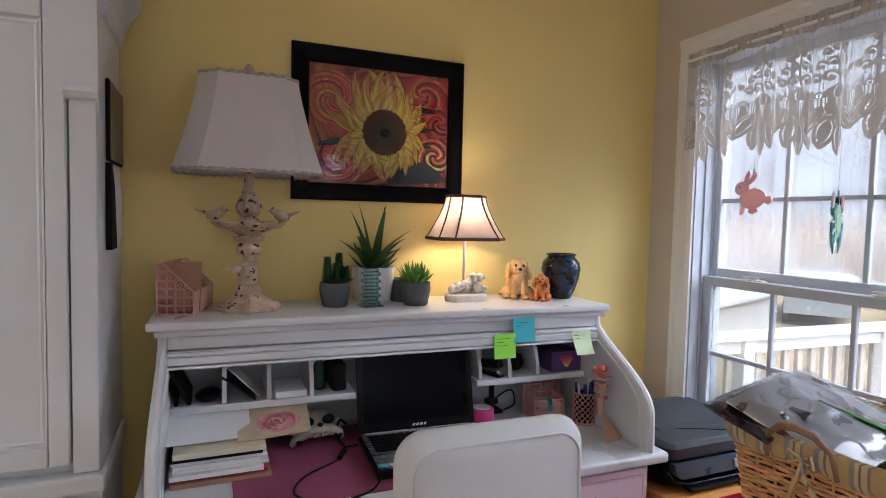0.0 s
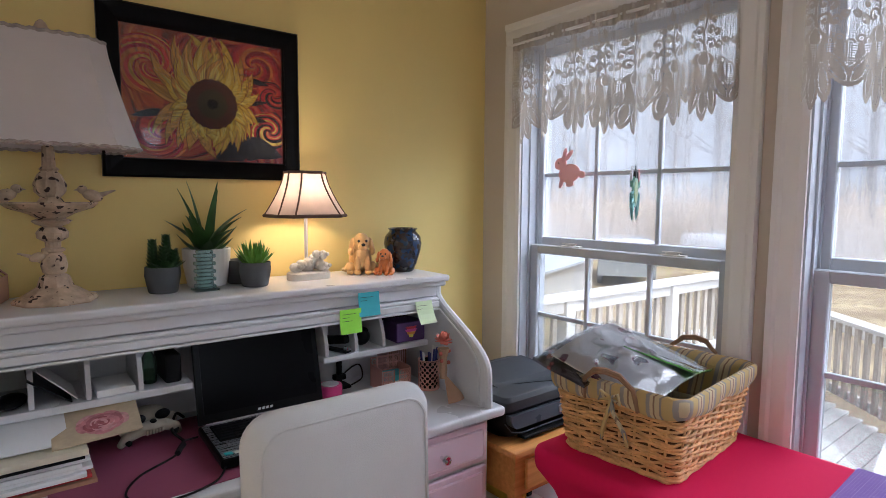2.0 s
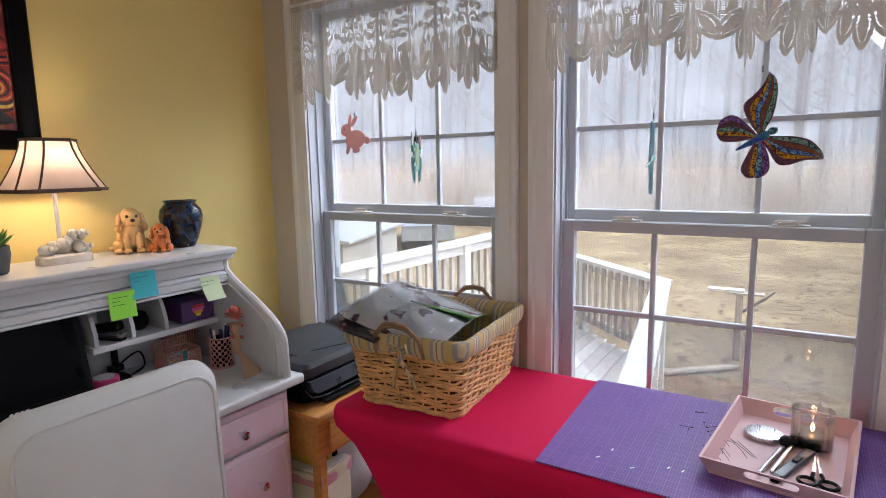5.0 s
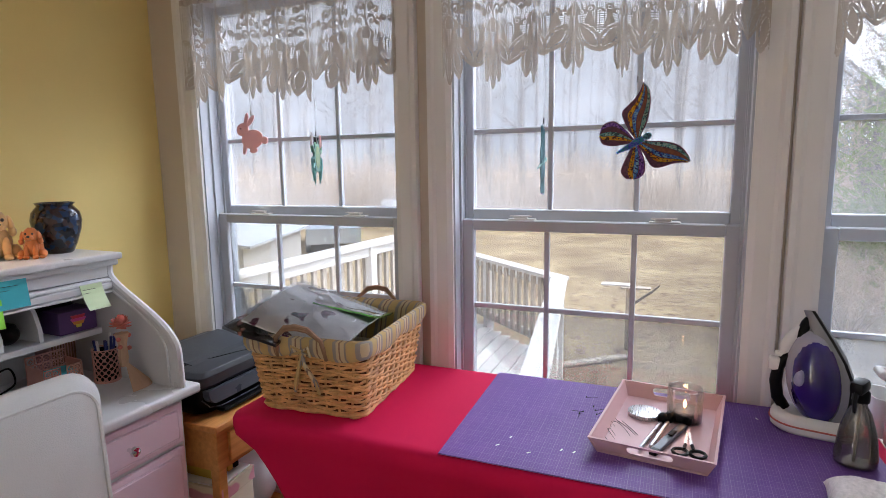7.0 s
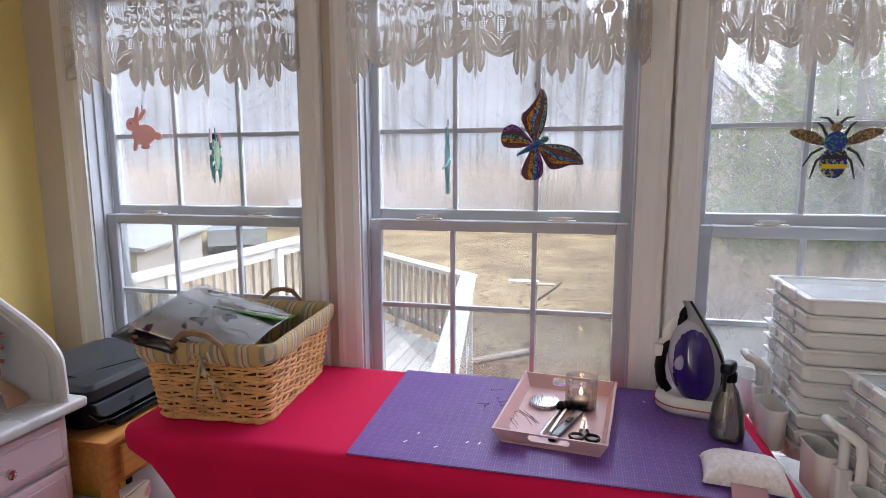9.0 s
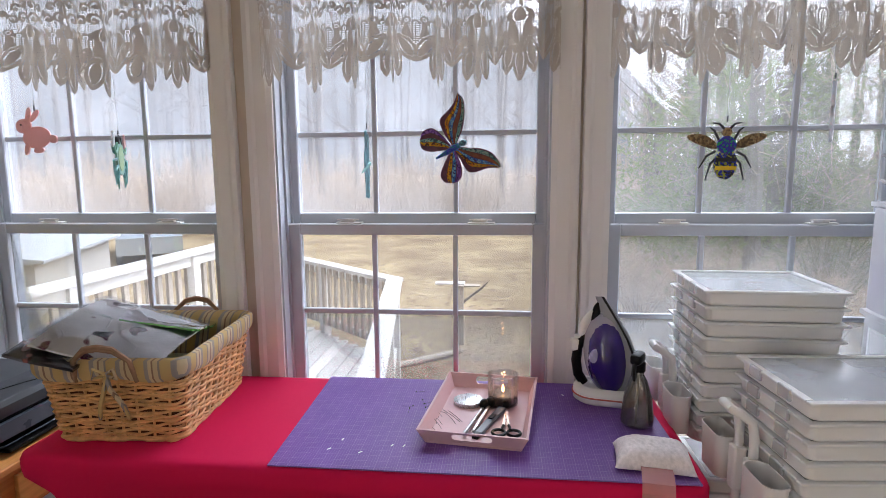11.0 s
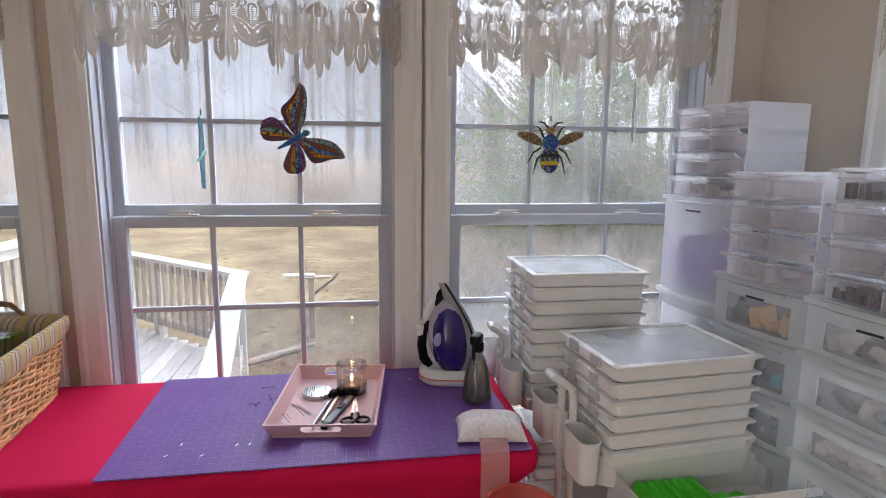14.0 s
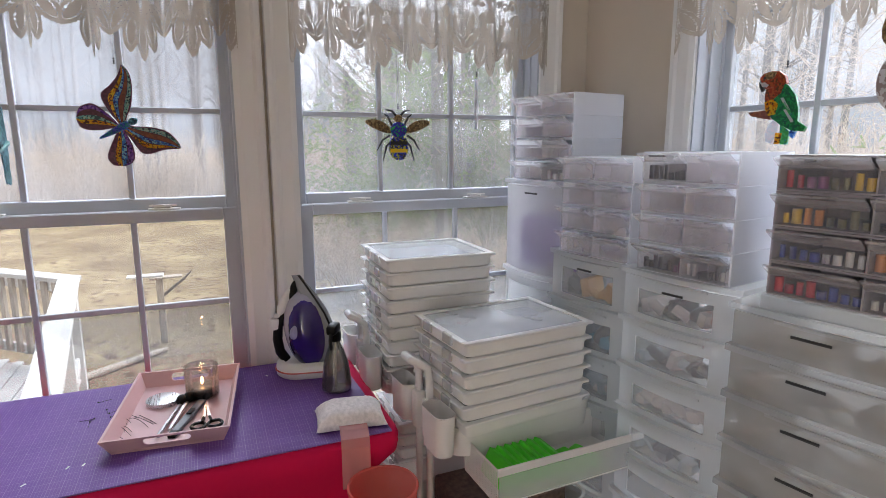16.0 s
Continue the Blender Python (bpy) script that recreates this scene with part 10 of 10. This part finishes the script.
def cubby(label, at, rz, w, d, hgt, rows, filled, seed, shell=CASEW):
    """White cases stacked rows high, each with two clear tilting drawers; local +y is the front."""
    t = thing("drawer_stack", label, "drawer unit", at, rz, group="small drawer stacks")
    rn = random.Random(seed)
    step = hgt / rows
    for r_ in range(rows):
        z0 = step * r_
        case = part("case", box(-w / 2 + 0.004, -d, z0, w / 2 - 0.004, -d + 0.004, z0 + step - 0.001), shell, t)
        for nm, b6 in (("side_panel", (-w / 2, -d, z0, -w / 2 + 0.004, 0, z0 + step - 0.001)), ("side_panel", (w / 2 - 0.004, -d, z0, w / 2, 0, z0 + step - 0.001)), ("top_panel", (-w / 2 + 0.004, -d + 0.004, z0 + step - 0.005, w / 2 - 0.004, 0, z0 + step - 0.001)), ("bottom_panel", (-w / 2 + 0.004, -d + 0.004, z0, w / 2 - 0.004, 0, z0 + 0.003)), ("divider", (-0.0015, -d + 0.004, z0 + 0.003, 0.0015, 0.002, z0 + step - 0.005))):
            part(nm, box(*b6), shell, case)
        for c in range(2):
            x0, x1 = (-w / 2 + 0.006, -0.004) if c == 0 else (0.004, w / 2 - 0.006)
            bm = bmesh.new()
            top, bot = z0 + step - 0.008, z0 + 0.004
            lo = [(x0, -0.02), (x1, -0.02), (x1, 0.010), (x0, 0.010)]
            th = 0.0022
            bx(bm, x0, 0.008, bot, x1, 0.008 + th, top - 0.012)
            bx(bm, x0, -d + 0.01, bot, x0 + th, 0.008, top - 0.012), bx(bm, x1 - th, -d + 0.01, bot, x1, 0.008, top - 0.012), bx(bm, x0 + th, -d + 0.01, bot, x1 - th, 0.008, bot + th)
            see = CLEARSEE if filled.get((r_, c)) else CLEARBOX
            dr = part("drawer", bm, see, t, "clear lilac-tinted plastic drawer")
            bm = bmesh.new()
            prism(bm, [(0.004, top - 0.014), (0.010, top - 0.017), (0.036, top - 0.0005), (0.037, top + 0.003), (0.033, top + 0.0045)], x0, x1, "x")
            part("scoop_handle", bm, CLEARLIP, dr, "sloping clear finger lip")
            if filled.get((r_, c)):
                tagm = part("label_strip", box((x0 + x1) / 2 - 0.028, 0.0, 0, (x0 + x1) / 2 + 0.028, 0.0012, 0.006), INK, dr, "black label strip")
                tagm.matrix_basis = Matrix.Translation((0, 0.0208, top - 0.0035)) @ pose(0, 0, 0, -58)
            n_ = 5
            for k in range(n_ - 1):
                xx = x0 + (x1 - x0) * (k + 1) / n_
                part("partition", box(xx - 0.0012, -d * 0.5, bot + th, xx + 0.0006, 0.004, top - 0.020), see, dr)
            cols = [m_ for m_ in filled.get((r_, c), ()) for _ in (0, 1)]
            if cols:
                m0 = pose(*at, 0, 0, rz)
                for k in range(len(cols)):
                    if cols[k] is None:
                        continue
                    xx = x1 - (x1 - x0) * (k + 0.5) / len(cols)
                    wd = (x1 - x0) / len(cols) * rn.uniform(0.26, 0.46)
                    hh = (step - 0.03) * rn.uniform(0.35, 0.85)
                    bm = bmesh.new()
                    tube(bm, [(0, 0, 0), (0, 0, hh)], wd, 10)
                    whole("thread_spool", bm, cols[k], "small coloured supply standing in a clear drawer", "supply", "drawer supplies", smooth=40, at=tuple(m0 @ Vector((xx, -0.016, bot + th))), rz=rz)
    return t


GREYCASE = paint("grey_drawer_case", (0.34, 0.32, 0.33), 0.4, var=0.05, bump=0.05)


def hue(*c):
    return paint("spool_colour", c, 0.5, var=0.1, bump=0.3, grain=300)


K, R, Y, P, B, G, O, T, W_ = hue(0.02, 0.02, 0.02), hue(0.45, 0.03, 0.05), hue(0.65, 0.42, 0.03), hue(0.20, 0.06, 0.16), hue(0.03, 0.06, 0.28), hue(0.14, 0.13, 0.06), hue(0.5, 0.18, 0.04), hue(0.35, 0.25, 0.15), hue(0.6, 0.58, 0.55)
cubby("stack of small clear drawers on the corner tower", (1.548, -1.295, za), 8, 0.258, 0.20, 0.257, 4, {(0, 0): (W_, W_)}, 1)
cubby("stack of small clear drawers in white cases", (1.290, -1.298, zb), 9, 0.245, 0.19, 0.273, 4, {}, 2)
cubby("stack of clear drawers holding black buttons", (1.000, -1.318, zc), 10, 0.235, 0.21, 0.283, 4, {(0, 0): (W_, None, K, W_), (0, 1): (K, K, K, P), (3, 1): (K, K, K, K)}, 3)
whole("shallow_organizer", box(-0.165, -0.225, 0, 0.165, 0.012, 0.028, r=0.003), FROST, "shallow milky organizer under the clear drawers", "organizer", at=(0.638, -1.36, zd), rz=11)
cubby("stack of clear drawers full of coloured thread", (0.638, -1.36, zd + 0.028), 11, 0.32, 0.22, 0.268, 4, {(3, 1): (R, P, G, Y), (3, 0): (T, T, O, T), (2, 1): (Y, O, G, G), (2, 0): (K, K, K, K), (1, 1): (B, B, W_, W_), (1, 0): (O, O, T, T), (0, 1): (R, R, B, B), (0, 0): (W_, T, K, K)}, 4, GREYCASE)
